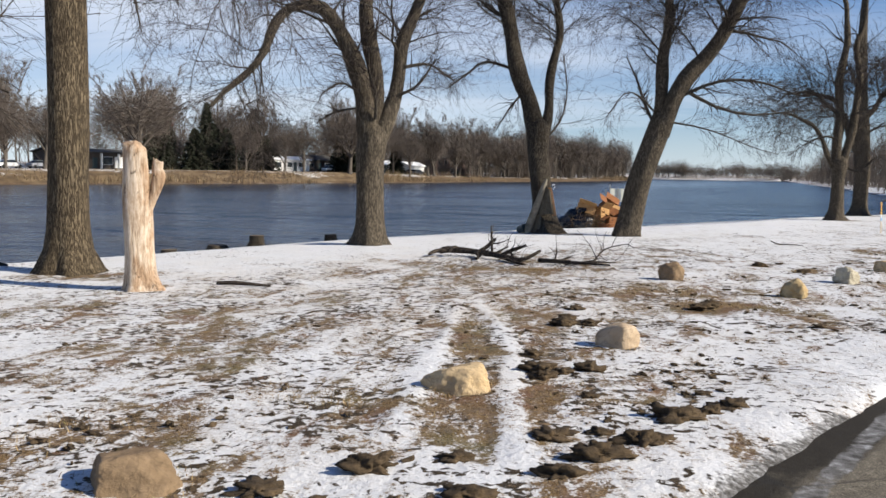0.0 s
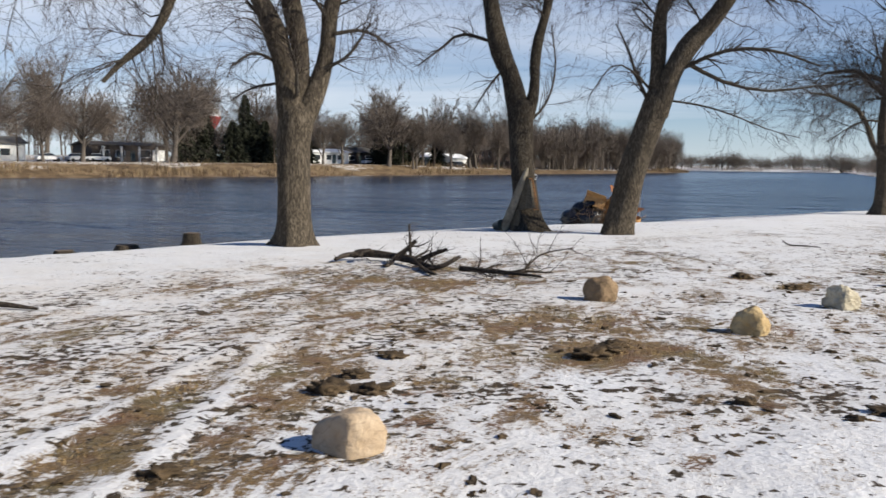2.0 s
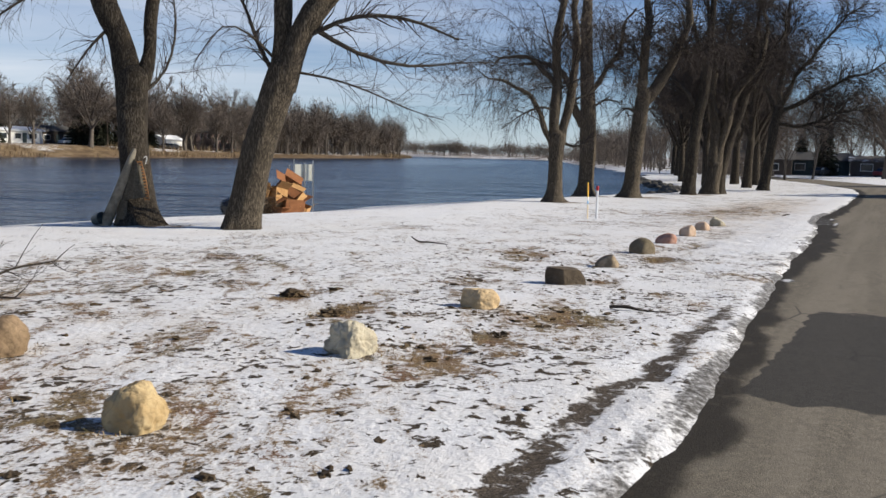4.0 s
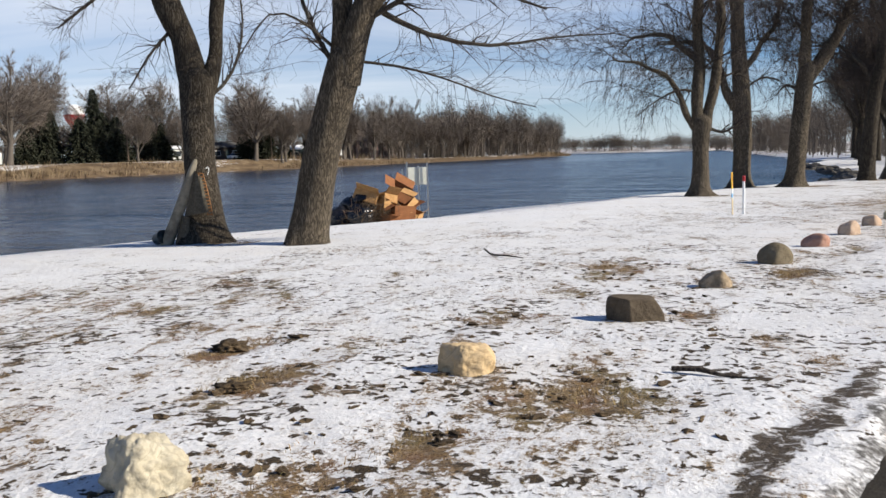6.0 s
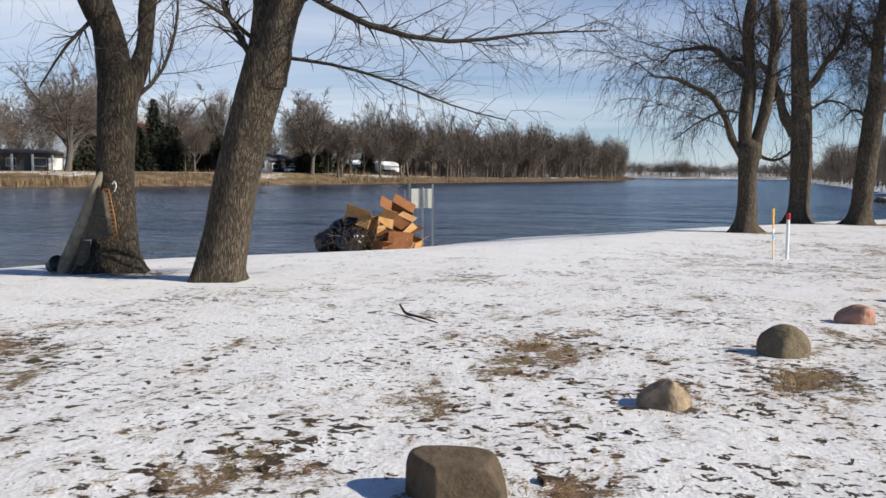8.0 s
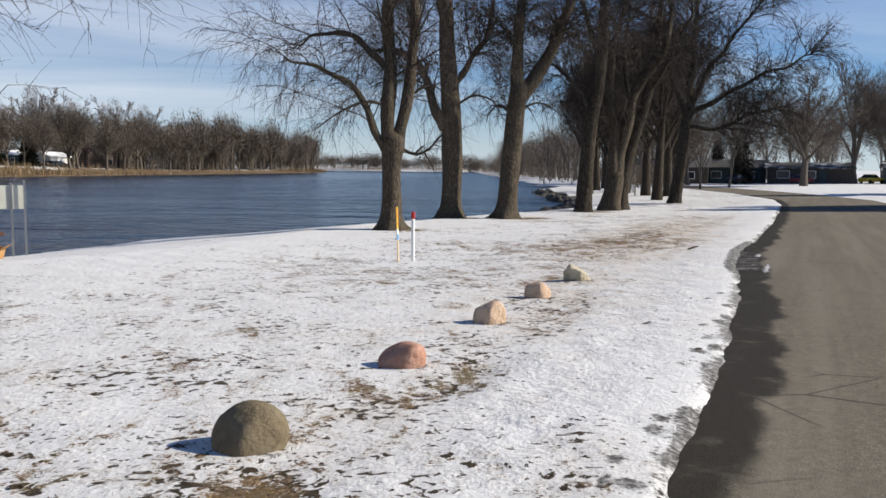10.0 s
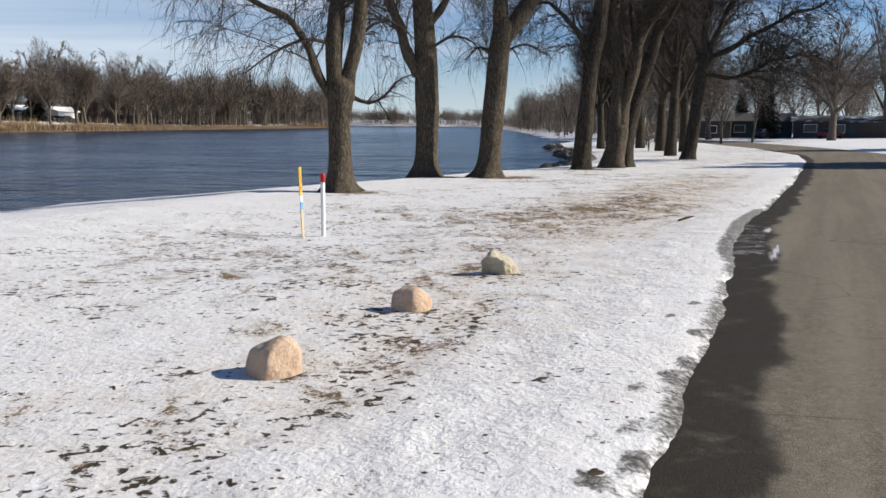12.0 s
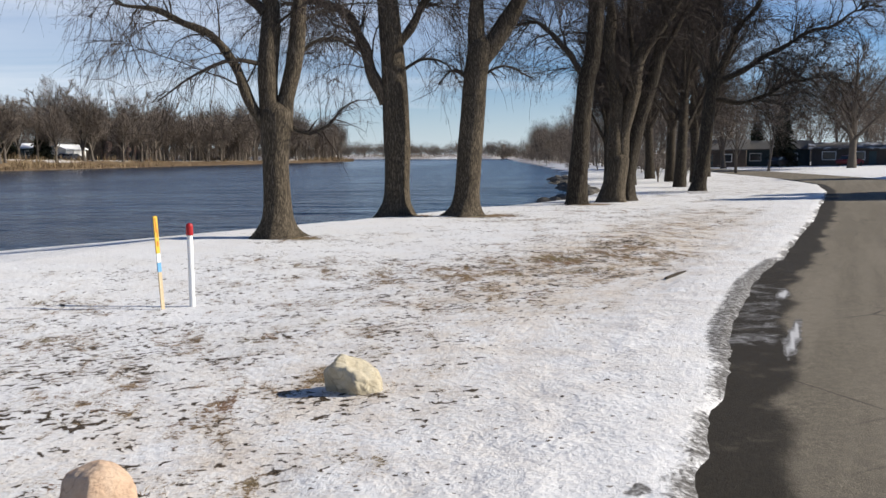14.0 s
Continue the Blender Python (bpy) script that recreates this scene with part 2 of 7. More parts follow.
    # grey slush along the asphalt, and footprints filled with melt
    slush = m.ramp(m.math("ADD", m.math("MULTIPLY", m.attr("slush"), 0.36), m.math("ADD", m.math("MULTIPLY", m.noise(0.09, 5, 0.7, distort=0.8), 0.5), m.math("MULTIPLY", m.noise(0.03, 3, 0.6), 0.2))), (0.555, 0.0), (0.655, 1.0))
    col = m.mix(slush, col, m.ramp(m.noise(0.05, 5, 0.65), (0.36, (0.05, 0.044, 0.037)), (0.5, (0.15, 0.143, 0.134)), (0.66, (0.40, 0.395, 0.39))))
    # dry reeds on the far bank
    rd = m.noise(3.0, 7, 0.68, (1, 1, 2.5))
    reedc = m.ramp(rd, (0.30, (0.05, 0.034, 0.021)), (0.5, (0.135, 0.092, 0.052)), (0.72, (0.27, 0.205, 0.125)))
    stand = m.ramp(m.math("ADD", m.math("MULTIPLY", reed, 0.7), m.math("MULTIPLY", m.noise(3.5, 5, 0.65), 0.6)), (0.72, 0.0), (0.86, 1.0))
    col = m.mix(stand, col, reedc)
    m.color(col)
    h = m.math("SUBTRACT", m.math("MULTIPLY", s1, 0.7), m.math("MULTIPLY", mask, 0.45))
    m.bump(m.noise(0.085, 4, 0.6), 0.55, 0.03)
    m.bump(m.math("MULTIPLY", m.noise(0.19, 4, 0.6), m.attr("trodden")), 0.8, 0.04)
    m.bump(h, 0.7, 0.022).bump(m.math("MULTIPLY", g1, m.math("ADD", mask, 0.15)), 0.8, 0.02)
    return m.m


def asphalt_mat():
    m = Mat("worn_asphalt", 0.85, spec=0.15)
    wet = m.attr("wet")
    a, b, c = m.math("ADD", m.math("MULTIPLY", m.noise(0.011, 3, 0.6), 0.7), m.math("MULTIPLY", m.noise(0.06, 4, 0.65), 0.3)), m.noise(0.35, 5, 0.6), m.noise(1.2, 6, 0.62)
    col = m.ramp(a, (0.32, (0.045, 0.038, 0.028)), (0.5, (0.135, 0.117, 0.089)), (0.7, (0.32, 0.28, 0.215)))
    col = m.mix(m.ramp(c, (0.38, 0.0), (0.62, 0.6)), col, (0.15, 0.131, 0.101))
    tracks = m.noise(0.55, 4, 0.6, (0.05, 1, 1), (0, 0, 0.8894))
    col = m.mix(m.ramp(tracks, (0.44, 0.0), (0.62, 0.45)), col, (0.235, 0.205, 0.16))
    col = m.mix(m.ramp(m.noise(0.14, 5, 0.65), (0.5, 0.0), (0.68, 0.5)), col, (0.12, 0.105, 0.083))
    tarm = m.ramp(m.math("ADD", m.attr("tar"), m.math("MULTIPLY", m.math("SUBTRACT", b, 0.5), 1.1)), (0.45, 0.0), (0.52, 1.0))
    col = m.mix(m.math("MULTIPLY", tarm, 0.9), col, m.ramp(a, (0.3, (0.018, 0.017, 0.016)), (0.75, (0.06, 0.056, 0.05))))
    wm = m.math("MULTIPLY", wet, m.ramp(m.math("ADD", m.math("MULTIPLY", b, 0.75), m.math("MULTIPLY", wet, 0.4)), (0.42, 0.0), (0.72, 1.0)))
    col = m.mix(wm, col, m.ramp(a, (0.3, (0.014, 0.012, 0.008)), (0.75, (0.052, 0.043, 0.031))))
    icem = m.ramp(m.math("ADD", m.attr("ice"), m.math("MULTIPLY", m.math("SUBTRACT", m.noise(0.34, 5, 0.62, distort=0.5), 0.5), 1.0)), (0.45, 0.0), (0.60, 1.0))
    cr = m.cells(1.5, (1, 1, 1), "DISTANCE_TO_EDGE")
    crm = m.math("MULTIPLY", m.ramp(cr, (0.0, 1.0), (0.012, 0.0)), m.ramp(m.noise(1.9, 2, 0.5), (0.5, 0.0), (0.6, 1.0)))
    col = m.mix(m.math("MULTIPLY", crm, 0.8), col, (0.03, 0.028, 0.025))
    col = m.mix(m.math("MULTIPLY", icem, 0.9), col, m.ramp(m.noise(0.08, 5, 0.65), (0.34, (0.06, 0.056, 0.05)), (0.52, (0.17, 0.165, 0.16)), (0.72, (0.40, 0.40, 0.40))))
    col = m.mix(m.ramp(m.attr("ice"), (0.72, 0.0), (0.95, 1.0)), col, (0.5, 0.5, 0.5))
    m.color(col)
    m.rough(m.ramp(wm, (0.0, 0.9), (1.0, 0.74)))
    m.bump(a, 0.9, 0.008).bump(crm, -0.4, 0.01)
    return m.m


def water_mat():
    m = Mat("river_water", 0.2, spec=0.5)
    m.b.inputs["IOR"].default_value = 1.333
    big = m.noise(28.0, 3, 0.5, (1, 1, 1))
    m.color(m.mix(big, (0.006, 0.018, 0.04), (0.010, 0.028, 0.058)))
    w1, w2, w3 = m.noise(0.55, 3, 0.55, (0.55, 1, 1), (0, 0, radians(-20))), m.noise(2.6, 3, 0.5, (0.5, 1, 1), (0, 0, radians(-28))), m.noise(16.0, 3, 0.55, (0.4, 1, 1))
    calm = m.math("MULTIPLY", m.ramp(w3, (0.36, 0.45), (0.62, 1.0)), m.attr("wind"))
    m.bump(m.math("MULTIPLY", w2, calm), 1.0, 1.15).bump(m.math("MULTIPLY", w1, calm), 1.0, 0.32)
    return m.m


M_GROUND, M_ROAD, M_WATER = snow_ground_mat(), asphalt_mat(), water_mat()
M_BARK = bark_mat("grey_furrowed_bark", (0.066, 0.053, 0.038), (0.165, 0.135, 0.098), 0.036, 1.0)
M_BARK_OLD = bark_mat("brown_deep_furrowed_bark", (0.062, 0.046, 0.029), (0.19, 0.148, 0.095), 0.036, 1.0)
M_BARK_DARK = bark_mat("dark_furrowed_bark", (0.036, 0.029, 0.021), (0.092, 0.076, 0.057), 0.045, 0.9)
M_LIMB = bark_mat("limb_bark", (0.045, 0.037, 0.03), (0.105, 0.09, 0.07), 0.03, 0.6)
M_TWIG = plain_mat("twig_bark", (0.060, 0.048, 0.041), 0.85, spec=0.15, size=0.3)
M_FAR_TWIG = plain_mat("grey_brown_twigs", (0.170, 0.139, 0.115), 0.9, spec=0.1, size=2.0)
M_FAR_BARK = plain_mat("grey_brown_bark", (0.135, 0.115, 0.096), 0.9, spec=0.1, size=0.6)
M_NEEDLES = plain_mat("dark_needles", (0.042, 0.046, 0.03), 0.85, spec=0.1, vary=0.4, size=0.5)


# ---- the lie of the land ----
# u runs along the road's verge, v from the road towards the river
UX, UY = 0.6298, 0.7767


def W(u, v, z=0.0):
    return Vector((u * UX - v * UY, u * UY + v * UX, z))


def UV(x, y):
    return x * UX + y * UY, -x * UY + y * UX


def lattice(ix, iy, seed):
    h = np.sin(ix * 127.1 + iy * 311.7 + seed * 74.7) * 43758.5453
    return h - np.floor(h)


def vnoise(x, y, seed=0):
    """Smooth value noise, 0 to 1."""
    x, y = np.asarray(x, float), np.asarray(y, float)
    ix, iy = np.floor(x), np.floor(y)
    fx, fy = x - ix, y - iy
    fx, fy = fx * fx * (3 - 2 * fx), fy * fy * (3 - 2 * fy)
    a, b = lattice(ix, iy, seed), lattice(ix + 1, iy, seed)
    c, d = lattice(ix, iy + 1, seed), lattice(ix + 1, iy + 1, seed)
    return (a * (1 - fx) + b * fx) * (1 - fy) + (c * (1 - fx) + d * fx) * fy


def fbm(x, y, seed=0, octaves=4):
    t, amp, s = 0.0, 1.0, 0.0
    for o in range(octaves):
        t = t + amp * vnoise(np.asarray(x) * 2**o + 17.3 * o, np.asarray(y) * 2**o - 9.1 * o, seed + o)
        s += amp
        amp *= 0.5
    return t / s


def step(a, b, x):
    t = np.clip((np.asarray(x, float) - a) / (b - a), 0, 1)
    return t * t * (3 - 2 * t)


def spot(u, v, u0, v0, ru, rv):
    return np.exp(-(((u - u0) / ru) ** 2 + ((v - v0) / rv) ** 2))


WATER_Z = -1.5
NEAR_SHORE = ((-900, 40), (-60, 22), (-10, 23.5), (11, 25.1), (20, 25.8), (28, 25.6), (32, 24.3), (36, 22.8), (40, 22.3), (46, 22.4), (50.5, 21.0), (54, 19.4), (57, 18.5), (62, 18.2), (66, 16.9), (70, 15.8),
              (78, 14.7), (84, 15.8), (95, 19.7), (110, 25.5), (148, 36.5), (187, 52), (229, 69), (300, 99), (430, 150), (900, 330))
SLOPE_WIDTH = ((-900, 8), (30, 8), (45, 7), (55, 4.2), (66, 4), (80, 2.5), (120, 3), (900, 4))
FAR_SHORE = ((-900, 160), (-100, 146), (50, 143), (105, 142), (150, 147), (190, 152), (240, 158), (290, 166), (322, 174), (333, 181), (338, 205), (342, 260), (350, 440), (900, 900))
ROAD_LEFT = ((-900, 1.0), (-10, 1.0), (8, 1.02), (12, 0.9), (15.5, 0.74), (19, 0.95), (24, 1.12), (30, 1.13), (33, 1.21), (36, 1.37), (39.5, 1.62), (42.5, 1.7), (46, 1.5), (58, 1.28), (80, 1.25), (92, 2.0), (110, 6.0), (140, 15.5), (190, 35), (300, 84), (900, 340))


# where the boulders lie
STONES = ((-1.04, 4.17), (0.64, 6.47), (2.19, 8.34), (4.1, 14.46), (5.39, 12.37), (6.82, 13.97), (8.41, 16.05), (10.09, 17.97), (11.53, 19.92), (13.02, 21.905), (14.51, 23.94), (16.12, 26.05), (17.55, 27.94), (19.14, 29.9))


def line(table, u):
    return np.interp(u, [p[0] for p in table], [p[1] for p in table])


def lawn_z(u, v):
    """Height of the near bank's lawn and verge."""
    ue = np.where(u > 55, 55 + 25 * np.tanh((u - 55) / 25), np.where(u < 0, 12 * np.tanh(u / 12), u))
    ve = np.clip(v, -7, 18)
    z = -0.121 - 0.0092 * ue - 0.0155 * ve - 0.000016 * ue**2
    return z - 0.2 * spot(u, v, 39, 8.5, 6.5, 5.0) + 0.06 * spot(u, v, 16.5, 4, 3.5, 3)


def closing(u, v):
    """Along u, where the far end of the reach closes."""
    return 436 + 0.05 * (v - 150)


def land(u, v, rough=True):
    """Height of the ground sheet, and where it is reed bank."""
    u, v = np.asarray(u, float), np.asarray(v, float)
    vs, vf = line(NEAR_SHORE, u), line(FAR_SHORE, u)
    near = lawn_z(u, v)
    if rough:
        k = step(140, 60, np.abs(u))
        near = near + k * (0.05 * (fbm(u * 0.5, v * 0.5, 3) - 0.5) + 0.035 * (fbm(u * 2.3, v * 2.3, 5) - 0.5))
    bank = v - vs + (0.5 * (fbm(u * 0.6, v * 0.1, 8) - 0.5) if rough else 0.0)
    bed = WATER_Z - 1.2
    wide = line(SLOPE_WIDTH, u)
    t = np.clip((bank + wide) / wide, 0, 1)
    t = t + 0.12 * t * (t - 1)
    z = near * (1 - t) + (WATER_Z + 0.06) * t
    z = z + (bed - WATER_Z) * step(0.0, 3.0, bank)
    high = 2.3 - 1.4 * step(120, 230, u)
    d = v - vf + (2.5 * (fbm(u * 0.09, v * 0.02, 21) - 0.5) if rough else 0.0)
    far = bed + (WATER_Z - bed) * step(-5, 0, d) + (high + 0.25) * step(-1.5, 8, d) + 1.6 * step(8, 90, d)
    z = np.where(v > (vs + vf) * 0.5, far, z)
    e = u - closing(u, v)
    end = bed + (WATER_Z + 0.9 - bed) * step(-9, 3, e) + 1.4 * step(3, 80, e)
    z = np.where((v > vs + 4) & (v < vf - 4), np.maximum(z, end), z)
    reed = np.where(v > (vs + vf) * 0.5, step(-3, 0, d) * (1 - step(4.6, 8.5, d + 9 * (fbm(u * 0.07, v * 0.3, 31) - 0.5))), 0.0)
    return z, reed


def spread(*runs):
    out = []
    for a, b, s in runs:
        n = max(1, int(round((b - a) / s)))
        out += [a + (b - a) * i / n for i in range(n)]
    return np.array(out + [runs[-1][1]])


def arrays_mesh(name, verts, faces, smooth=True):
    """A mesh from arrays of corners and of quads or triangles."""
    me = bpy.data.meshes.new(name)
    verts, faces = np.asarray(verts, np.float32), np.asarray(faces, np.int32)
    k = faces.shape[1]
    me.vertices.add(len(verts))
    me.vertices.foreach_set("co", verts.ravel())
    me.loops.add(faces.size)
    me.loops.foreach_set("vertex_index", faces.ravel())
    me.polygons.add(len(faces))
    me.polygons.foreach_set("loop_start", np.arange(0, faces.size, k, dtype=np.int32))
    me.polygons.foreach_set("loop_total", np.full(len(faces), k, np.int32))
    me.polygons.foreach_set("use_smooth", np.full(len(faces), smooth))
    me.update(calc_edges=True)
    return me


def grid_faces(nu, nv):
    i = np.arange(nu * nv).reshape(nu, nv)
    return np.stack([i[:-1, :-1], i[1:, :-1], i[1:, 1:], i[:-1, 1:]], -1).reshape(-1, 4)


def put_attr(me, name, values):
    at = me.attributes.new(name, "FLOAT", "POINT")
    at.data.foreach_set("value", np.asarray(values, np.float32).ravel())


def bare_amount(u, v):
    """How much dead grass shows through the snow, 0 to 1."""
    b = 0.485 + 0.22 * (fbm(u * 0.35, v * 0.35, 41) - 0.5) + 0.16 * (fbm(u * 1.3, v * 1.3, 42, 2) - 0.5)
    b += 0.02 * step(16, 11, u) * step(4, 8, u) * step(1.5, 4, v) * step(14.5, 11, v)
    b += 0.03 * step(24, 17, u) * step(1.8, 3.2, v) * step(13, 9, v)
    b -= 0.14 * step(10.5, 14, v) * step(2, 12, u)
    b += 0.05 * step(4.5, 6.5, u) * step(17, 13, u) * step(1.6, 2.2, v) * step(5.2, 3.8, v)
    b -= 0.03 * step(23, 28, u)
    b += 0.10 * spot(u, v, 44.5, 5.6, 5.0, 2.0) + 0.09 * spot(u, v, 52, 4.5, 8, 1.6)
    b += 0.09 * spot(u, v, 13.5, 9.5, 3.0, 2.2) + 0.02 * spot(u, v, 11.5, 5.0, 2.2, 1.6) + 0.03 * spot(u, v, 8, 8.5, 5, 3) + 0.03 * spot(u, v, 4.5, 6.0, 2.6, 2.2) + 0.16 * spot(u, v, 2.9, 4.5, 0.9, 0.5) + 0.06 * step(6.5, 4.5, u) * step(4.5, 3.6, v)
    # worn and melted patches
    for u0, v0, ru, rv, k in ((24.2, 5.8, 0.75, 0.5, 0.42), (24.1, 3.2, 0.75, 0.28, 0.36), (27.5, 3.0, 0.6, 0.3, 0.36), (28.4, 2.45, 0.6, 0.22, 0.25), (23.1, 5.2, 0.5, 0.3, 0.3),
                              (17.6, 2.5, 0.5, 0.3, 0.27), (17.5, 5.8, 0.4, 0.25, 0.45), (16.7, 4.7, 0.45, 0.3, 0.42), (20.9, 3.2, 0.4, 0.3, 0.3), (19.6, 4.8, 0.9, 0.5, 0.22),
                              (33.2, 3.4, 1.2, 0.35, 0.2), (31.2, 3.2, 0.9, 0.35, 0.16), (29.0, 3.3, 1.0, 0.4, 0.15), (35.3, 4.6, 0.8, 0.3, 0.24), (11.4, 4.1, 0.6, 0.4, 0.3), (12.5, 5.2, 0.6, 0.4, 0.25),
                              (15.2, 2.6, 0.7, 0.35, 0.13), (16.1, 2.9, 0.5, 0.3, 0.2), (19.9, 2.1, 0.4, 0.2, 0.25)):
        b += 0.52 * k * spot(u, v, u0, v0, ru, rv) * (0.5 + fbm(u * 3.5, v * 3.5, 46, 3))
    # litter round the tree feet
    for u0, v0 in ((47.2, 12.7), (56.2, 13.9), (56.5, 11.4), (7.4, 13.6), (65, 10), (25, 15.2)):
        b += 0.38 * spot(u, v, u0, v0, 0.9, 0.8)
    # two wheel tracks that keep their snow, grass standing between and beside them
    for k, way in enumerate((((4.2, 3.1), (4.8, 3.5), (5.44, 4.05), (6.4, 4.7), (7.4, 5.35), (8.4, 6.15), (9.8, 7.2), (11.0, 8.15)), ((4.2, 2.1), (4.8, 2.55), (5.3, 3.0), (6.0, 3.5), (6.9, 4.1), (7.7, 4.85), (8.6, 5.75), (10.1, 7.25)))):
        t = np.interp(u, [p[0] for p in way], [p[1] for p in way])
        off = (v - t) * 0.74 + 0.13 * (fbm(u * 1.7, v * 1.7, 77 + k) - 0.5)
        ends = step(way[0][0] - .6, way[0][0] + .5, u) * step(way[-1][0] + .4, way[-1][0] - 1.2, u)
        wide = 0.05 + 0.045 * step(8, 5, u) + 0.07 * (fbm(u * 1.1, k * 9.0, 78) - 0.5)
        b -= 0.19 * ends * step(wide + .07, wide - .05, np.abs(off))
        side = step(.55, .25, np.abs(off)) * step(.12, .22, np.abs(off))
        b += 0.055 * ends * 0.6 * side * step(4.6, 6, u) * (0.4 + 0.9 * fbm(u * 1.5, v * 1.5, 79))
    # trampled snow along the verge
    b -= 0.16 * step(24, 28, u) * step(3.2, 2.6, v)
    return np.clip(b, 0, 1)


def build_ground():
    us = spread((-1500, -200, 100), (-200, -30, 12), (-30, -4, 1.2), (-4, 1, 0.4), (1, 41, 0.085), (41, 60, 0.25), (60, 90, 0.6), (90, 160, 2.0), (160, 460, 5), (460, 700, 20), (700, 3200, 250))
    vs = spread((-2500, -200, 250), (-200, -30, 14), (-30, -8, 2.5), (-8, 0.3, 0.7), (0.3, 0.75, 0.15), (0.75, 1.75, 0.034), (1.75, 6.6, 0.085), (6.6, 19, 0.19), (19, 30, 0.9), (30, 134, 8), (134, 200, 1.6), (200, 480, 12), (480, 3200, 250))
    u, v = np.meshgrid(us, vs, indexing="ij")
    z, reed = land(u, v)
    left = line(ROAD_LEFT, u) + 0.08 * (fbm(u * 0.7, u * 0.1, 12, 2) - 0.5) + 0.025 * (fbm(u * 2.6, u * 0.3, 13, 2) - 0.5) + 0.05 * (fbm(u * 6.5, v * 7.0, 14, 3) - 0.5)
    on_road = step(left + 0.13, left - 0.13, v) * step(-7.6, -6.9, v - line(ROAD_LEFT, u) + 1.2)
    bare = bare_amount(u, v)
    # packed, trampled snow by the road is lumpy
    lump = step(3.4, 2.4, v) * step(0.2, 0.9, v - left) * step(22, 27, u) * step(70, 55, u)
    z = z + lump * 0.045 * (fbm(u * 4.5, v * 4.5, 61, 3) - 0.45) + 0.02 * step(1.6, 0.2, v - left) * step(0.0, 0.35, v - left)
    z = z - 0.03 * step(0.45, 0.75, bare) * step(30, 20, np.abs(u - 22)) + 0.05 * step(0.5, 0.8, bare) * (fbm(u * 6, v * 6, 62, 2) - 0.4)
    # ridge of ploughed snow beside a muddy rut
    ridge = step(10.6, 11.6, u) * step(19.3, 18.7, u)
    z = z + 0.05 * ridge * spot(u, v, u, 1.06, 9, 0.16) * (fbm(u * 3, v * 6, 64, 3) - 0.35) - 0.035 * ridge * spot(u, v, u, 1.36, 9, 0.16) * fbm(u * 2.3, v * 3, 67, 3)
    z = np.where(on_road > 0, z - 0.075 * on_road, z)
    x, y = u * UX - v * UY, u * UY + v * UX
    me = arrays_mesh("ground", np.stack([x, y, z], -1).reshape(-1, 3), grid_faces(len(us), len(vs)))
    put_attr(me, "bare", np.where(v > 60, 0.60 + 0.5 * (fbm(u * 0.06, v * 0.12, 91) - 0.5), bare))
    put_attr(me, "reed", reed)
    put_attr(me, "trodden", lump)
    put_attr(me, "clean", np.where(np.abs(u - 22) < 45, 1.0, 0.0) * step(12, 8, v))
    rut = step(10.2, 11.2, u) * step(21.5, 19, u) * step(0.27, 0.04, np.abs(v - 1.36 + 0.012 * (u - 12) + 0.5 * (fbm(u * 1.2, 3.3, 65) - 0.5))) * (0.55 + 1.0 * fbm(u * 2.2, v * 2.2, 68, 3))
    mud = rut + 0.9 * spot(u, v, 10.8, 1.56, 0.45, 0.28) + 0.55 * spot(u, v, 4.8, 1.9, 1.3, 0.35) + 0.4 * spot(u, v, 6.4, 3.3, 0.6, 0.35)
    for x, y in STONES:
        p, q = UV(x + .10, y - .10)
        mud = mud + 1.05 * spot(u, v, p, q, 0.25, 0.25)
    for x, y, r in ((-6.36, 14.7, .75), (3.15, 29.2, .9), (5.65, 27.8, .7), (19.5, 44.9, .8), (24.2, 52.6, .9), (26.2, 51.3, .9), (-4.2, 12.3, .45), (-2.2, 22.4, .5), (6.4, 40.9, 1.0)):
        p, q = UV(x + .15, y)
        mud = mud + 0.8 * spot(u, v, p, q, r, r)
    put_attr(me, "mud", np.clip(mud, 0, 1) * (np.abs(u) < 120))
    edge = v - left
    slush = step(0.34, 0.0, edge) * np.clip(2.4 * fbm(u * 1.7, 1.7 + v * 3, 66) - 0.55 + 0.3 * step(25, 31, u), 0, 1) + 0.9 * step(37, 38.2, u) * step(46.5, 44, u) * step(0.4, 0.1, edge) + 0.6 * spot(u, v, 15.9, .9, .5, .12)
    slush = slush + 0.9 * step(9.5, 11, u) * step(24, 20, u) * step(.6, .05, edge) * np.clip(fbm(u * 2.6, v * 4.0, 69, 3) - 0.22, 0, 1)
    for u0, v0, r in ((25.8, 1.5, .15), (24.35, 1.32, .16), (28.7, 1.2, .14), (29.75, 1.26, .12), (31.3, 1.37, .1), (27.0, 1.2, .16), (26.05, 1.24, .15), (25.36, 1.38, .12), (26.5, 1.4, .12), (33.95, 1.53, .1), (22.9, 1.4, .14), (21.9, 1.5, .12), (33.25, 1.64, .10), (30.92, 1.48, .13), (31.75, 1.28, .12), (30.14, 1.38, .13), (29.35, 1.38, .16), (33.8, 1.62, .08), (29.9, 1.52, .1), (32.67, 1.36, .1), (28.6, 1.45, .12), (27.9, 1.62, .1), (26.8, 1.4, .12), (25.4, 1.5, .1), (23.9, 1.45, .12), (35.2, 1.7, .09), (36.3, 1.8, .1)):
        slush = slush + 1.3 * spot(u, v, u0, v0, r * 1.1, r * .62) * fbm(u * 8, v * 8, 70, 3) * 1.5
    slush = slush * step(-0.7, -0.4, edge)
    put_attr(me, "slush", np.clip(slush, 0, 1) * (np.abs(u) < 120))
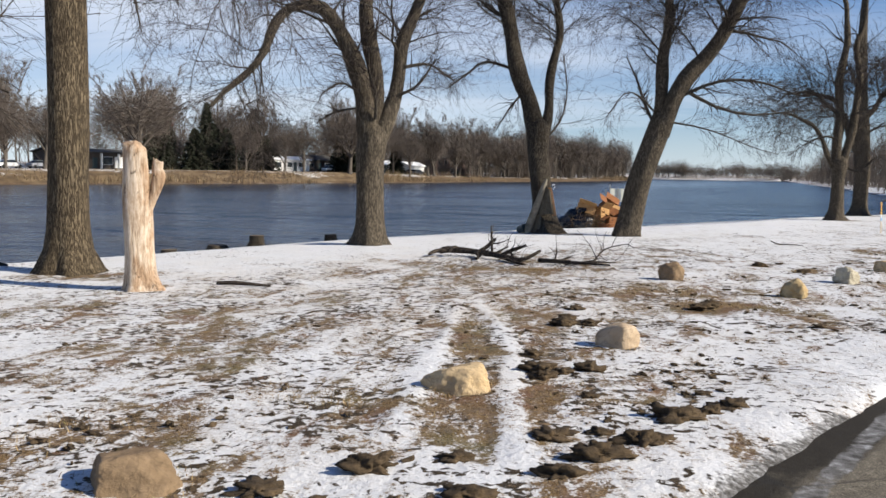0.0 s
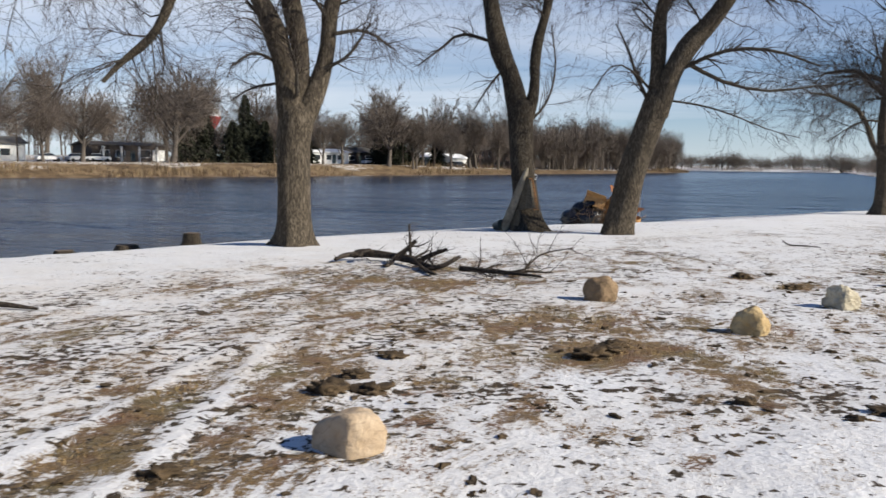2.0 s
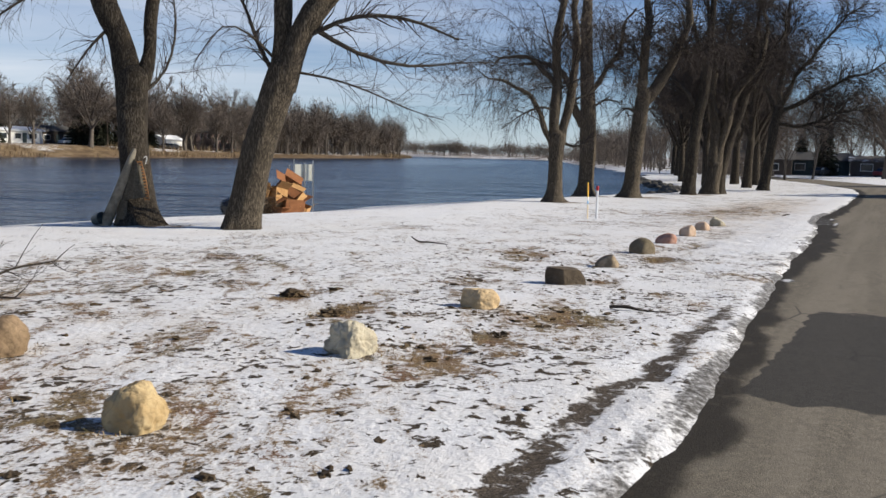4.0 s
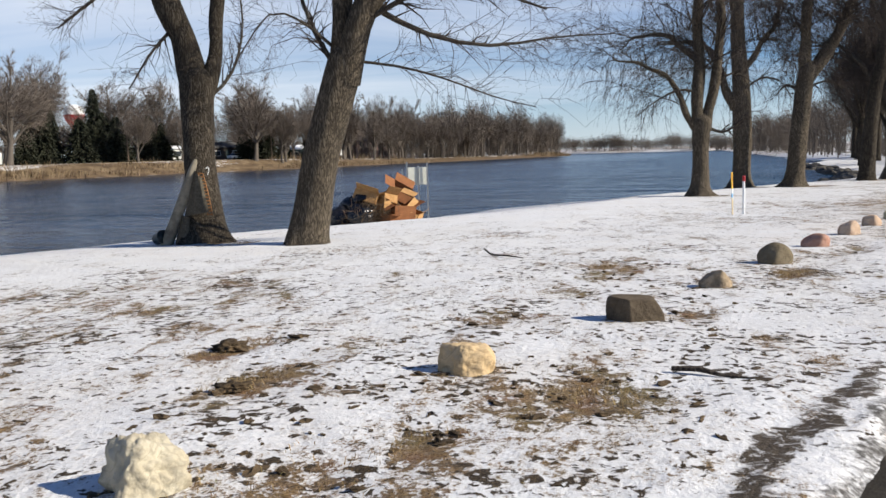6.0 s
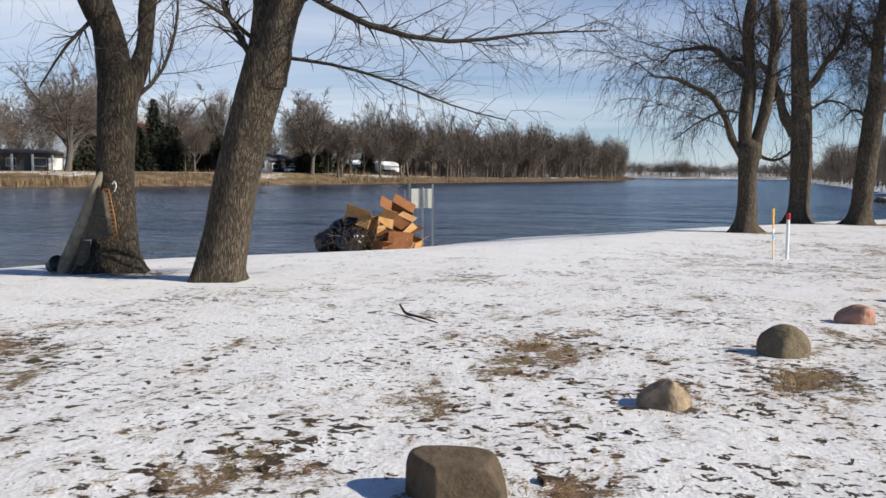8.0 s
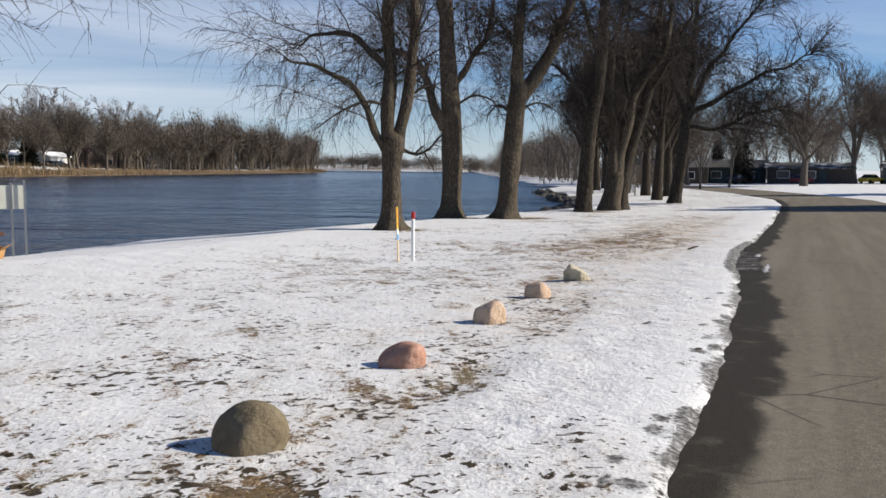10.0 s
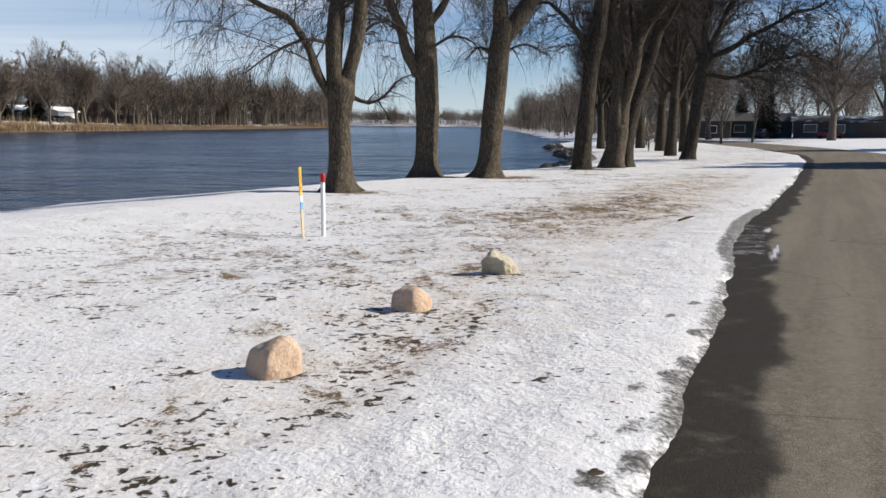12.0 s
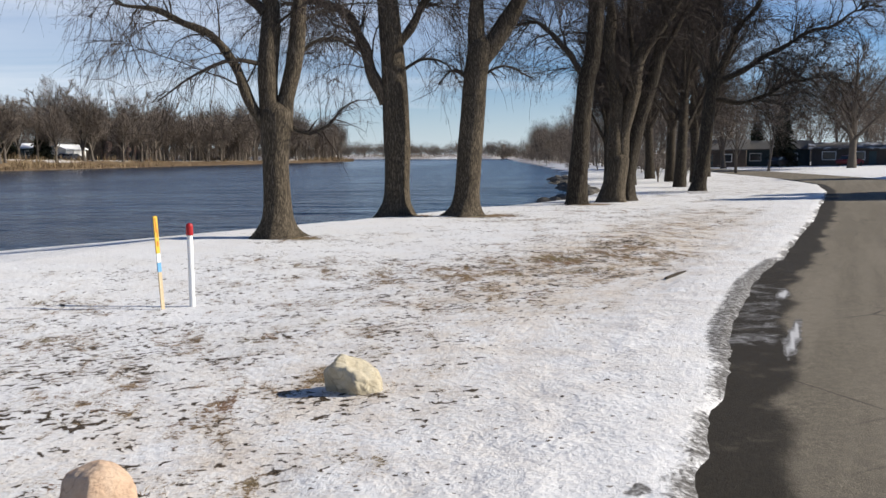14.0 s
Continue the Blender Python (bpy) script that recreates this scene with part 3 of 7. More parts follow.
    thin = 0.95 * spot(u, v, 44.5, 4.6, 5.5, 1.9) + 0.8 * spot(u, v, 53, 4.2, 9, 1.8) + 0.5 * spot(u, v, 34, 3.8, 6, 1.6)
    thin = thin + 0.3 * step(6, 9, u) * step(18, 13, u) * step(3.5, 5.5, v) * step(15, 12, v)
    put_attr(me, "thin", np.clip(thin + 0.08, 0, 1) * (np.abs(u) < 120))
    me.materials.append(M_GROUND)
    return tagged(new("ground", me), "thin patchy snow over dead brown lawn by a river", "ground", kind="structure")


ground = build_ground()


def build_road():
    us = spread((-400, -20, 20), (-20, 0, 2), (0, 8, 0.5), (8, 46, 0.11), (46, 60, 0.5), (60, 200, 2), (200, 420, 12))
    ds = spread((-6.9, -5.2, 0.5), (-5.2, -1.2, 0.13), (-1.2, 0.35, 0.055))
    u, d = np.meshgrid(us, ds, indexing="ij")
    v = line(ROAD_LEFT, u) + d
    z = lawn_z(u, np.clip(v, -7, 18)) - 0.035 + 0.012 * (fbm(u * 0.4, v * 0.4, 15) - 0.5)
    x, y = u * UX - v * UY, u * UY + v * UX
    me = arrays_mesh("road", np.stack([x, y, z], -1).reshape(-1, 3), grid_faces(len(us), len(ds)))
    more = step(24, 29, u)
    w = step(-0.36 - 0.28 * more, -0.16 - 0.26 * more, d + 0.42 * (fbm(u * 1.3, d * 2.1, 16) - 0.5))
    put_attr(me, "tar", 0.75 * step(15.2, 15.9, u) * step(20.5, 19.6, u) * step(0.62, 0.42, v + 0.05 * (u - 18)) * step(-3.6, -2.8, v + 0.1 * (u - 18)))
    ice = 0.48 * step(37.2, 38.2, u) * step(44, 42, u) * step(-0.62, -0.35, d) + 0.5 * spot(u, v, 16.2, .8, .7, .12) + 0.62 * step(3.6, 4.4, u) * step(8.2, 7.2, u) * step(.12, .05, np.abs(v - .74 - .05 * (u - 5)))
    for u0, v0, ru, rv in ((38.7, 1.0, 1.1, .05), (22.8, .95, .22, .09), (41.5, 1.25, .3, .05)):
        ice = ice + 1.5 * spot(u, v, u0, v0, ru, rv)
    put_attr(me, "ice", np.clip(ice, 0, 1))
    put_attr(me, "wet", np.clip(w, 0, 1))
    me.materials.append(M_ROAD)
    return tagged(new("road", me), "worn grey asphalt road with damp dark edge", "road", kind="structure")


road = build_road()


def build_water():
    us, vs = spread((-1400, -100, 100), (-100, 0, 20), (0, 360, 8), (360, 700, 40)), spread((9, 60, 6), (60, 190, 3), (190, 700, 30))
    u, v = np.meshgrid(us, vs, indexing="ij")
    x, y = u * UX - v * UY, u * UY + v * UX
    me = arrays_mesh("water", np.stack([x, y, np.full_like(x, WATER_Z)], -1).reshape(-1, 3), grid_faces(len(us), len(vs)))
    lee = line(FAR_SHORE, u) - v + 22 * (fbm(u * 0.03, v * 0.06, 23, 3) - 0.5)
    put_attr(me, "wind", 0.10 + 0.90 * step(40, 78, lee) + 0.25 * step(0.58, 0.7, fbm(u * 0.02, v * 0.09, 24, 3)) * step(8, 30, lee))
    me.materials.append(M_WATER)
    return tagged(new("water", me), "calm dark blue river with fine ripples", "river", kind="structure")


water = build_water()


def ground_z(x, y):
    u, v = UV(x, y)
    return float(land(np.array([u]), np.array([v]))[0][0])


# ---- trees ----


def part(name, me, material, parent, label=""):
    ob = new(name, me)
    if material is not None and not me.materials:
        me.materials.append(material)
    ob.parent = parent
    if label:
        tagged(ob, label)
    return ob


def thing(name, place, label, category, group="", kind="", turn=0.0):
    ob = new(name)
    ob.empty_display_size = 0.2
    ob.matrix_world = Matrix.Translation(place) @ Matrix.Rotation(radians(turn), 4, "Z")
    return tagged(ob, label, category, group, kind)


def smooth_line(pts, m):
    """Catmull-Rom through rows of numbers, m rows out, evenly by length."""
    p = np.asarray(pts, float)
    if len(p) == 2:
        return p[0] + np.linspace(0, 1, m)[:, None] * (p[1] - p[0])
    q = np.vstack([2 * p[0] - p[1], p, 2 * p[-1] - p[-2]])
    out = []
    for i in range(1, len(q) - 2):
        t = np.linspace(0, 1, 9)[:-1, None]
        a, b, c, d = q[i - 1], q[i], q[i + 1], q[i + 2]
        out.append(0.5 * (2 * b + (c - a) * t + (2 * a - 5 * b + 4 * c - d) * t**2 + (3 * b - a - 3 * c + d) * t**3))
    out = np.vstack(out + [p[-1:]])
    s = np.concatenate([[0], np.cumsum(np.linalg.norm(np.diff(out[:, :3], axis=0), axis=1))])
    return np.stack([np.interp(np.linspace(0, s[-1], m), s, out[:, j]) for j in range(p.shape[1])], -1)


def tube_arrays(P, sides, ridge=None):
    """Tubes round k lines of m rows x, y, z, r."""
    P = np.asarray(P, float)
    k, m = P.shape[:2]
    T = np.gradient(P[..., :3], axis=1)
    T /= np.linalg.norm(T, axis=-1, keepdims=True) + 1e-9
    mean = P[:, -1, :3] - P[:, 0, :3]
    ref = np.where((np.abs(mean[:, 2]) > 0.8 * np.linalg.norm(mean, axis=1))[:, None], [1.0, 0.0, 0.0], [0.0, 0.0, 1.0])[:, None, :]
    A = np.cross(T, np.broadcast_to(ref, T.shape))
    A /= np.linalg.norm(A, axis=-1, keepdims=True) + 1e-9
    B = np.cross(T, A)
    ang = np.arange(sides) * 2 * np.pi / sides
    r = P[..., 3][..., None] * np.ones(sides)
    if ridge is not None:
        r = r * ridge(P, ang)
    V = P[:, :, None, :3] + r[..., None] * (np.cos(ang)[:, None] * A[:, :, None, :] + np.sin(ang)[:, None] * B[:, :, None, :])
    i = np.arange(k * m * sides).reshape(k, m, sides)
    j = np.roll(i, -1, axis=2)
    F = np.stack([i[:, :-1], j[:, :-1], j[:, 1:], i[:, 1:]], -1).reshape(-1, 4)
    return V.reshape(-1, 3), F


def joined(*arrays):
    vs, fs, n = [], [], 0
    for v, f in arrays:
        vs.append(v)
        fs.append(f + n)
        n += len(v)
    return np.vstack(vs), np.vstack(fs)


def lumpy(seed, amount, flare=0.0):
    """Uneven trunk: swellings, and root ridges towards the foot."""
    def ridge(P, ang):
        z, k = P[..., 2][..., None], seed * 1.7
        a = 1 + amount * (np.sin(ang * 2 + k + z * 0.8) * 0.5 + np.sin(ang * 3 - k + z * 1.7) * 0.35 + np.sin(ang * 5 + 2 * k + z * 2.9) * 0.22 + np.sin(ang * 9 + z * 4.1 + k) * 0.12)
        foot = np.exp(-np.clip(z + 0.05, 0, 9) / 0.28)
        return a + flare * foot * (np.maximum(0, np.sin(ang * 4 + k)) ** 2 * 0.8 + np.maximum(0, np.sin(ang * 3 - 2 * k)) ** 2 * 0.5)
    return ridge


def sprout(rng, P, n, m, t0, angle, length, ratio, rmin, up=0.1, droop=0.0, wander=0.12, taper=0.93, tmax=1.0, low=None):
    """n side shoots from the lines P; longer near the foot of a line than at its tip. low: a height above which they are sparse."""
    k, pm = P.shape[:2]
    lens = np.linalg.norm(np.diff(P[..., :3], axis=1), axis=-1).sum(1)
    idx = rng.choice(k, n * 4, p=lens / lens.sum())
    t = t0 + (tmax - t0) * rng.random(n * 4)
    if low is not None:
        z = P[idx, np.clip((t * (pm - 1)).astype(int), 0, pm - 1), 2]
        order = np.argsort(np.where((z < low) | (rng.random(n * 4) < 0.12), 0, 1), kind="stable")
        idx, t = idx[order], t[order]
    idx, t = idx[:n], t[:n]
    fi = np.clip(t * (pm - 1), 0, pm - 1.001)
    i = fi.astype(int)
    f = (fi - i)[:, None]
    a, b = P[idx, i], P[idx, i + 1]
    at = a * (1 - f) + b * f
    tan = b[:, :3] - a[:, :3]
    tan /= np.linalg.norm(tan, axis=1, keepdims=True) + 1e-9
    side = rng.normal(size=(n, 3))
    side -= (side * tan).sum(1, keepdims=True) * tan
    side /= np.linalg.norm(side, axis=1, keepdims=True) + 1e-9
    th = np.radians(rng.uniform(*angle, n))[:, None]
    d = np.cos(th) * tan + np.sin(th) * side
    d[:, 2] += up
    d /= np.linalg.norm(d, axis=1, keepdims=True)
    L = (length[0] + (length[1] - length[0]) * rng.random(n) ** 1.7) * (1.0 - 0.4 * t)
    r0 = np.clip(at[:, 3] * rng.uniform(*ratio, n), rmin, None)
    out = np.zeros((n, m, 4))
    pos = at[:, :3].copy()
    for j in range(m):
        out[:, j, :3], out[:, j, 3] = pos, np.clip(r0 * (1 - taper * j / (m - 1)), rmin * 0.45, None)
        pos = pos + d * (L / (m - 1))[:, None]
        d = d + wander * rng.normal(size=(n, 3))
        d[:, 2] -= droop * (j + 1) / m
        d /= np.linalg.norm(d, axis=1, keepdims=True)
    return out


def grow(rng, stems, n1, n2, n3, size=1.0, droop=0.25, thick=1.0, t0=0.25, m3=3, low=None):
    """Three orders of branches on the stems."""
    S = np.stack([smooth_line(s, 14) for s in stems])
    b1 = sprout(rng, S, n1, 9, t0, (30, 70), (1.6 * size, 5.4 * size), (0.10, 0.26), 0.015 * thick, 0.12, droop * 0.45, 0.16, low=low)
    b2 = sprout(rng, b1, n2, 6, 0.12, (25, 65), (0.7 * size, 3.0 * size), (0.22, 0.42), 0.006 * thick, 0.05, droop * 0.8, 0.22, low=low)
    b3 = sprout(rng, np.concatenate([b2, smooth_rows(b1, 6)]), n3, m3, 0.1, (20, 60), (0.35 * size, 1.9 * size), (0.3, 0.55), 0.0036 * thick, 0.0, droop * 1.4, 0.26, low=low)
    return b1, b2, b3


def smooth_rows(P, m):
    t = np.linspace(0, P.shape[1] - 1.001, m)
    i = t.astype(int)
    f = (t - i)[None, :, None]
    return P[:, i] * (1 - f) + P[:, i + 1] * f


def ribbons(P, rng):
    """Hair-thin twigs as flat strips."""
    k, m = P.shape[:2]
    s = np.cross(P[:, -1, :3] - P[:, 0, :3], rng.normal(size=(k, 3)))
    s /= np.linalg.norm(s, axis=1, keepdims=True) + 1e-9
    off = s[:, None, :] * P[..., 3:4] * 1.15
    V = np.stack([P[..., :3] - off, P[..., :3] + off], 2)
    i = np.arange(k * m * 2).reshape(k, m, 2)
    return V.reshape(-1, 3), np.stack([i[:, :-1, 0], i[:, :-1, 1], i[:, 1:, 1], i[:, 1:, 0]], -1).reshape(-1, 4)


def tree(place, az, stems, counts, seed, label, bark=None, size=1.0, droop=0.25, thick=1.15, flare=0.5, t0=0.25, extra=(), low=9.0, hang=0, slim=False):
    """A bare tree. Each stem is rows of side, away, height and radius, side and away as seen when facing the compass angle az."""
    rng = np.random.default_rng(seed)
    ca, sa = math.cos(radians(az)), math.sin(radians(az))
    ob = thing("tree", place, label, "tree", "bare trees on the river bank")

    def turned(rows):
        p = np.array(rows, float)
        return np.stack([p[:, 0] * ca + p[:, 1] * sa, -p[:, 0] * sa + p[:, 1] * ca, p[:, 2], p[:, 3]], -1)

    stems = [turned(s) for s in stems]
    # limbs wander a little; the trunk closes over where they part
    for i, s in enumerate(stems):
        if i == 0:
            if s[-1, 3] > 0.2:
                d = (s[-1, :3] - s[-2, :3]) / np.linalg.norm(s[-1, :3] - s[-2, :3])
                r = s[-1, 3]
                stems[0] = np.vstack([s, [*(s[-1, :3] + d * r * .6), r * .8], [*(s[-1, :3] + d * r * 1.0), r * .3]])
            continue
        s = smooth_line(s, 16)
        t = np.linspace(0, 1, 16)
        sway = .035 * np.linalg.norm(s[-1, :3] - s[0, :3])
        for axis in range(3):
            a = rng.uniform(0, 6.28, 3)
            s[:, axis] += sway * np.sqrt(t) * (.6 * np.sin(t * 7 + a[0]) + .4 * np.sin(t * 13 + a[1]) + .25 * np.sin(t * 23 + a[2]) - .6 * math.sin(a[0]) * (1 - t))
        s[:, 3] *= 1 + .10 * np.sin(t * 31 + seed)
        stems[i] = s
    fine = [smooth_line(s, 46 if i == 0 else 30) for i, s in enumerate(stems)]
    for i, s in enumerate(fine):
        if i == 0:
            v, f = tube_arrays(s[None], 28, lumpy(seed, 0.055, flare))
        else:
            v, f = tube_arrays(s[None], 16 if s[0, 3] > 0.12 else 10, lumpy(seed + i, 0.05))
        part("trunk" if i == 0 else "limb", arrays_mesh("trunk", v, f), (bark or M_BARK) if s[0, 3] > 0.14 else M_LIMB, ob)
    b1, b2, b3 = grow(rng, stems[1:] or stems, *counts, size, droop, thick, t0, 3, low)
    if extra:
        e = np.stack([smooth_line(turned(s), 9) for s in extra])
        b2 = np.concatenate([b2, sprout(rng, e, 22 * len(extra), 6, 0.15, (20, 75), (0.4, 2.8), (0.14, 0.28), 0.0055 * thick, 0.08, droop * 0.7, 0.36)])
        b3 = np.concatenate([b3, sprout(rng, np.concatenate([smooth_rows(e, 6), b2[-22 * len(extra):]]), 190 * len(extra), 3, 0.1, (20, 75), (0.25, 1.3), (0.3, 0.6), 0.0036 * thick, 0.0, droop * 1.3, 0.3)])
        b1 = np.concatenate([b1, e])
    if hang:
        h = sprout(rng, np.concatenate([smooth_rows(b1, 6), b2]), hang, 4, 0.15, (35, 80), (0.5, 2.3), (0.3, 0.5), 0.003 * thick, -1.6, 0.9, 0.07, low=low)
        b3 = np.concatenate([smooth_rows(b3, 4), h])
    for b in b1:
        part("branch", arrays_mesh("branch", *tube_arrays(b[None], 7)), M_LIMB, ob)
    v, f = joined(tube_arrays(smooth_rows(b2, 5), 3), ribbons(b3, rng) if slim else tube_arrays(b3, 3))
    tagged(part("crown", arrays_mesh("crown", v, f, False), M_TWIG, ob), kind="stuff")
    return ob


def on_lawn(x, y, sink=0.0):
    return Vector((x, y, ground_z(x, y) - sink))


# tall straight tree beside the dead snag
tree(on_lawn(-6.46, 14.9), -30, [
    [(-.02, 0, -.25, .50), (-.02, 0, .3, .39), (0, 0, 1.5, .35), (.04, 0, 3.5, .335), (.04, 0, 5, .33), (.1, 0, 8, .3), (.3, 0, 11, .22), (.2, 0, 15, .08)],
    [(.1, 0, 6.2, .15), (.9, 0, 7.2, .13), (1.8, .2, 7.6, .1), (2.8, .3, 7.0, .06), (3.4, .3, 5.9, .03)],
    [(0, 0, 6.8, .15), (-1, .2, 7.6, .12), (-2.2, .3, 7.8, .09), (-3.2, .4, 6.9, .04)],
    [(0.1, 0, 8, .16), (.6, -1, 9.5, .12), (.8, -2.2, 10.4, .06)]],
    (40, 260, 1500), 11, "tall straight tree with ridged grey-brown bark, bare", M_BARK_OLD, droop=0.55, flare=0.9, t0=0.35, hang=160,
    extra=[[(.25, -.1, 5.9, .05), (.7, -.2, 5.7, .04), (1.1, -.25, 5.0, .025), (1.25, -.25, 4.3, .01)], [(.25, .1, 6.3, .05), (.9, .2, 6.2, .04), (1.7, .2, 5.5, .03), (2.0, .2, 4.9, .012)],
           [(-.25, -.1, 5.6, .05), (-.8, -.2, 5.4, .04), (-1.2, -.2, 4.6, .025), (-1.5, -.2, 3.7, .008)], [(-.25, .1, 6.2, .05), (-1.0, .1, 6.0, .035), (-1.6, .1, 5.0, .025), (-2.0, .1, 4.1, .008)]])
# its neighbour, whose low limbs reach out over the bank
tree(on_lawn(-11.8, 13.4), 0, [
    [(0, 0, -.25, .46), (0, 0, .3, .36), (.05, 0, 1.6, .31), (.1, 0, 3.4, .29), (.1, 0, 6, .25), (-.1, .1, 10, .15), (-.2, .1, 14, .05)],
    [(.1, 0, 3.0, .13), (1.2, .3, 3.9, .10), (2.6, .8, 4.2, .07), (3.6, 1.1, 4.3, .05), (4.4, 1.2, 4.45, .018)],
    [(.1, 0, 3.2, .12), (1.2, .2, 3.7, .10), (2.5, .5, 3.75, .075), (3.4, .6, 3.8, .055), (4.0, .7, 4.05, .02)],
    [(.1, 0, 2.6, .11), (1.3, .4, 3.2, .09), (2.8, .9, 3.4, .06), (4.4, 1.3, 3.2, .015)],
    [(.1, 0, 4.2, .15), (1.5, 0, 5.2, .12), (3.0, .2, 5.3, .07), (4.2, .4, 4.7, .02)],
    [(0, 0, 5, .16), (-1.4, -.4, 6.8, .12), (-2.6, -.7, 9, .05)]],
    (22, 90, 420), 21, "bare tree with low limbs reaching over the bank", M_BARK_OLD, droop=0.15, t0=0.4)
# forked tree with one long drooping limb
tree(on_lawn(-2.03, 22.66), -12, [
    [(0, 0, -.25, .5), (0, 0, .3, .40), (0, 0, 1.2, .365), (0, 0, 2.2, .37), (.08, 0, 2.85, .38)],
    [(-.02, 0, 2.55, .30), (-.18, 0, 3.97, .25), (-.38, 0, 4.8, .24), (-.72, 0, 5.6, .2), (-1.07, 0, 6.0, .17), (-1.75, 0, 6.05, .15), (-2.3, 0, 5.75, .13), (-2.7, 0, 5.06, .11), (-3.25, 0, 4.5, .09), (-4.15, 0, 3.6, .05)],
    [(.08, .1, 2.6, .27), (.05, .1, 3.97, .22), (-.1, .1, 5.2, .2), (-.18, .1, 6, .19), (0, .3, 9, .15), (.1, .3, 13, .06)],
    [(.12, 0, 2.6, .26), (.57, 0, 3.7, .2), (.85, 0, 4.65, .18), (1.05, 0, 5.3, .17), (1.33, 0, 6.0, .16), (2, 0, 9, .12), (2.6, 0, 13, .05)]],
    (60, 480, 3600), 12, "bare forked tree with a long drooping limb", droop=0.4, t0=0.2, hang=200,
    extra=[[(-2.85, 0, 4.9, .03), (-2.8, .05, 4.3, .022), (-2.75, .05, 3.9, .012)], [(-.3, -.1, 4.0, .04), (-.8, -.3, 4.2, .03), (-1.3, -.4, 3.9, .015)], [(-.35, .1, 3.6, .035), (-.9, .2, 3.5, .025), (-1.4, .2, 3.2, .012)],
           [(.1, -.3, 3.3, .05), (.1, -.5, 3.9, .04), (-.1, -.5, 4.6, .03), (0, -.5, 5.4, .015)], [(.6, 0, 3.9, .05), (1.2, -.2, 4.2, .035), (1.7, -.3, 4.9, .02)], [(.9, 0, 4.7, .05), (1.6, .2, 4.8, .035), (2.3, .3, 4.4, .015)]])
# tree at the water's edge with the roll of netting against it
TREE_C = on_lawn(3.21, 29.6)
tree(TREE_C, -5, [
    [(0, 0, -.25, .64), (0, 0, .12, .48), (-.04, .2, .8, .385), (-.14, .6, 1.9, .345), (-.18, .95, 3.0, .375), (-.18, 1.1, 3.6, .40)],
    [(-.2, 1.05, 3.3, .34), (-.41, 1.25, 4.15, .32), (-.68, 1.4, 4.8, .32), (-.84, 1.5, 5.1, .31), (-1.3, 1.8, 7, .26), (-1.6, 2.2, 10, .18), (-1.7, 2.5, 14, .06)],
    [(-.03, 1.05, 3.3, .22), (.16, 1.25, 4.15, .175), (.2, 1.4, 4.8, .165), (.23, 1.5, 5.1, .16), (.5, 1.8, 7, .14), (.6, 2.2, 10, .09), (.7, 2.5, 13, .04)]],
    (50, 380, 3000), 13, "old bare tree at the water with netting tied on", M_BARK_DARK, droop=0.4, flare=0.8, t0=0.3,
    extra=[[(-.9, 1.6, 5.7, .06), (-2.0, 1.7, 6.0, .05), (-2.6, 1.7, 5.6, .04), (-3.4, 1.7, 5.0, .02)], [(.12, 1.05, 3.3, .05), (.62, 1.2, 3.85, .036), (.9, 1.4, 4.9, .026), (.8, 1.7, 6.3, .014)], [(-.7, 1.3, 4.9, .05), (-1.2, 1.1, 4.3, .03), (-1.7, 1.0, 3.5, .015)]])
# leaning tree in front of the rubbish pile
tree(on_lawn(5.73, 28.05), -5, [
    [(0, 0, -.25, .52), (.01, 0, .15, .42), (.14, -.03, .8, .385), (.32, -.1, 1.75, .375), (.60, -.2, 2.7, .375), (.92, -.35, 3.7, .37)],
    [(.78, -.3, 3.3, .24), (.84, -.4, 4.65, .2), (.8, -.5, 6.5, .16), (.6, -.5, 9, .09), (.5, -.5, 12, .04)],
    [(.86, -.33, 3.3, .31), (1.35, -.6, 4.65, .27), (2.1, -1.0, 6, .24), (3.4, -1.5, 8, .19), (4.4, -1.6, 11, .1), (5, -1.6, 13, .05)]],
    (70, 560, 6500), 14, "leaning bare tree with many fine drooping twigs", M_BARK, droop=0.42, flare=0.35, t0=0.22,
    extra=[[(1.4, -.65, 4.75, .07), (2.0, -.7, 4.4, .058), (2.7, -.7, 4.1, .048), (3.5, -.6, 3.95, .04), (4.2, -.5, 3.95, .032), (5.2, -.4, 4.1, .02), (6.4, -.4, 4.15, .012)],
           [(.95, -.4, 3.7, .035), (2.0, -.45, 3.55, .026), (2.9, -.4, 3.3, .02), (4.0, -.3, 2.9, .013), (4.8, -.3, 2.7, .01)],
           [(.75, -.3, 3.5, .06), (.35, -.4, 4.2, .048), (.05, -.4, 5.0, .035), (-.3, -.4, 5.7, .015)],
           [(1.25, -.6, 4.4, .06), (2.4, -1.1, 4.9, .05), (3.6, -1.3, 4.9, .04), (4.8, -1.4, 4.5, .02)],
           [(.75, -.35, 3.9, .04), (.1, -.8, 4.4, .026), (-.5, -1.1, 4.5, .017), (-1.1, -1.2, 3.7, .012)]])
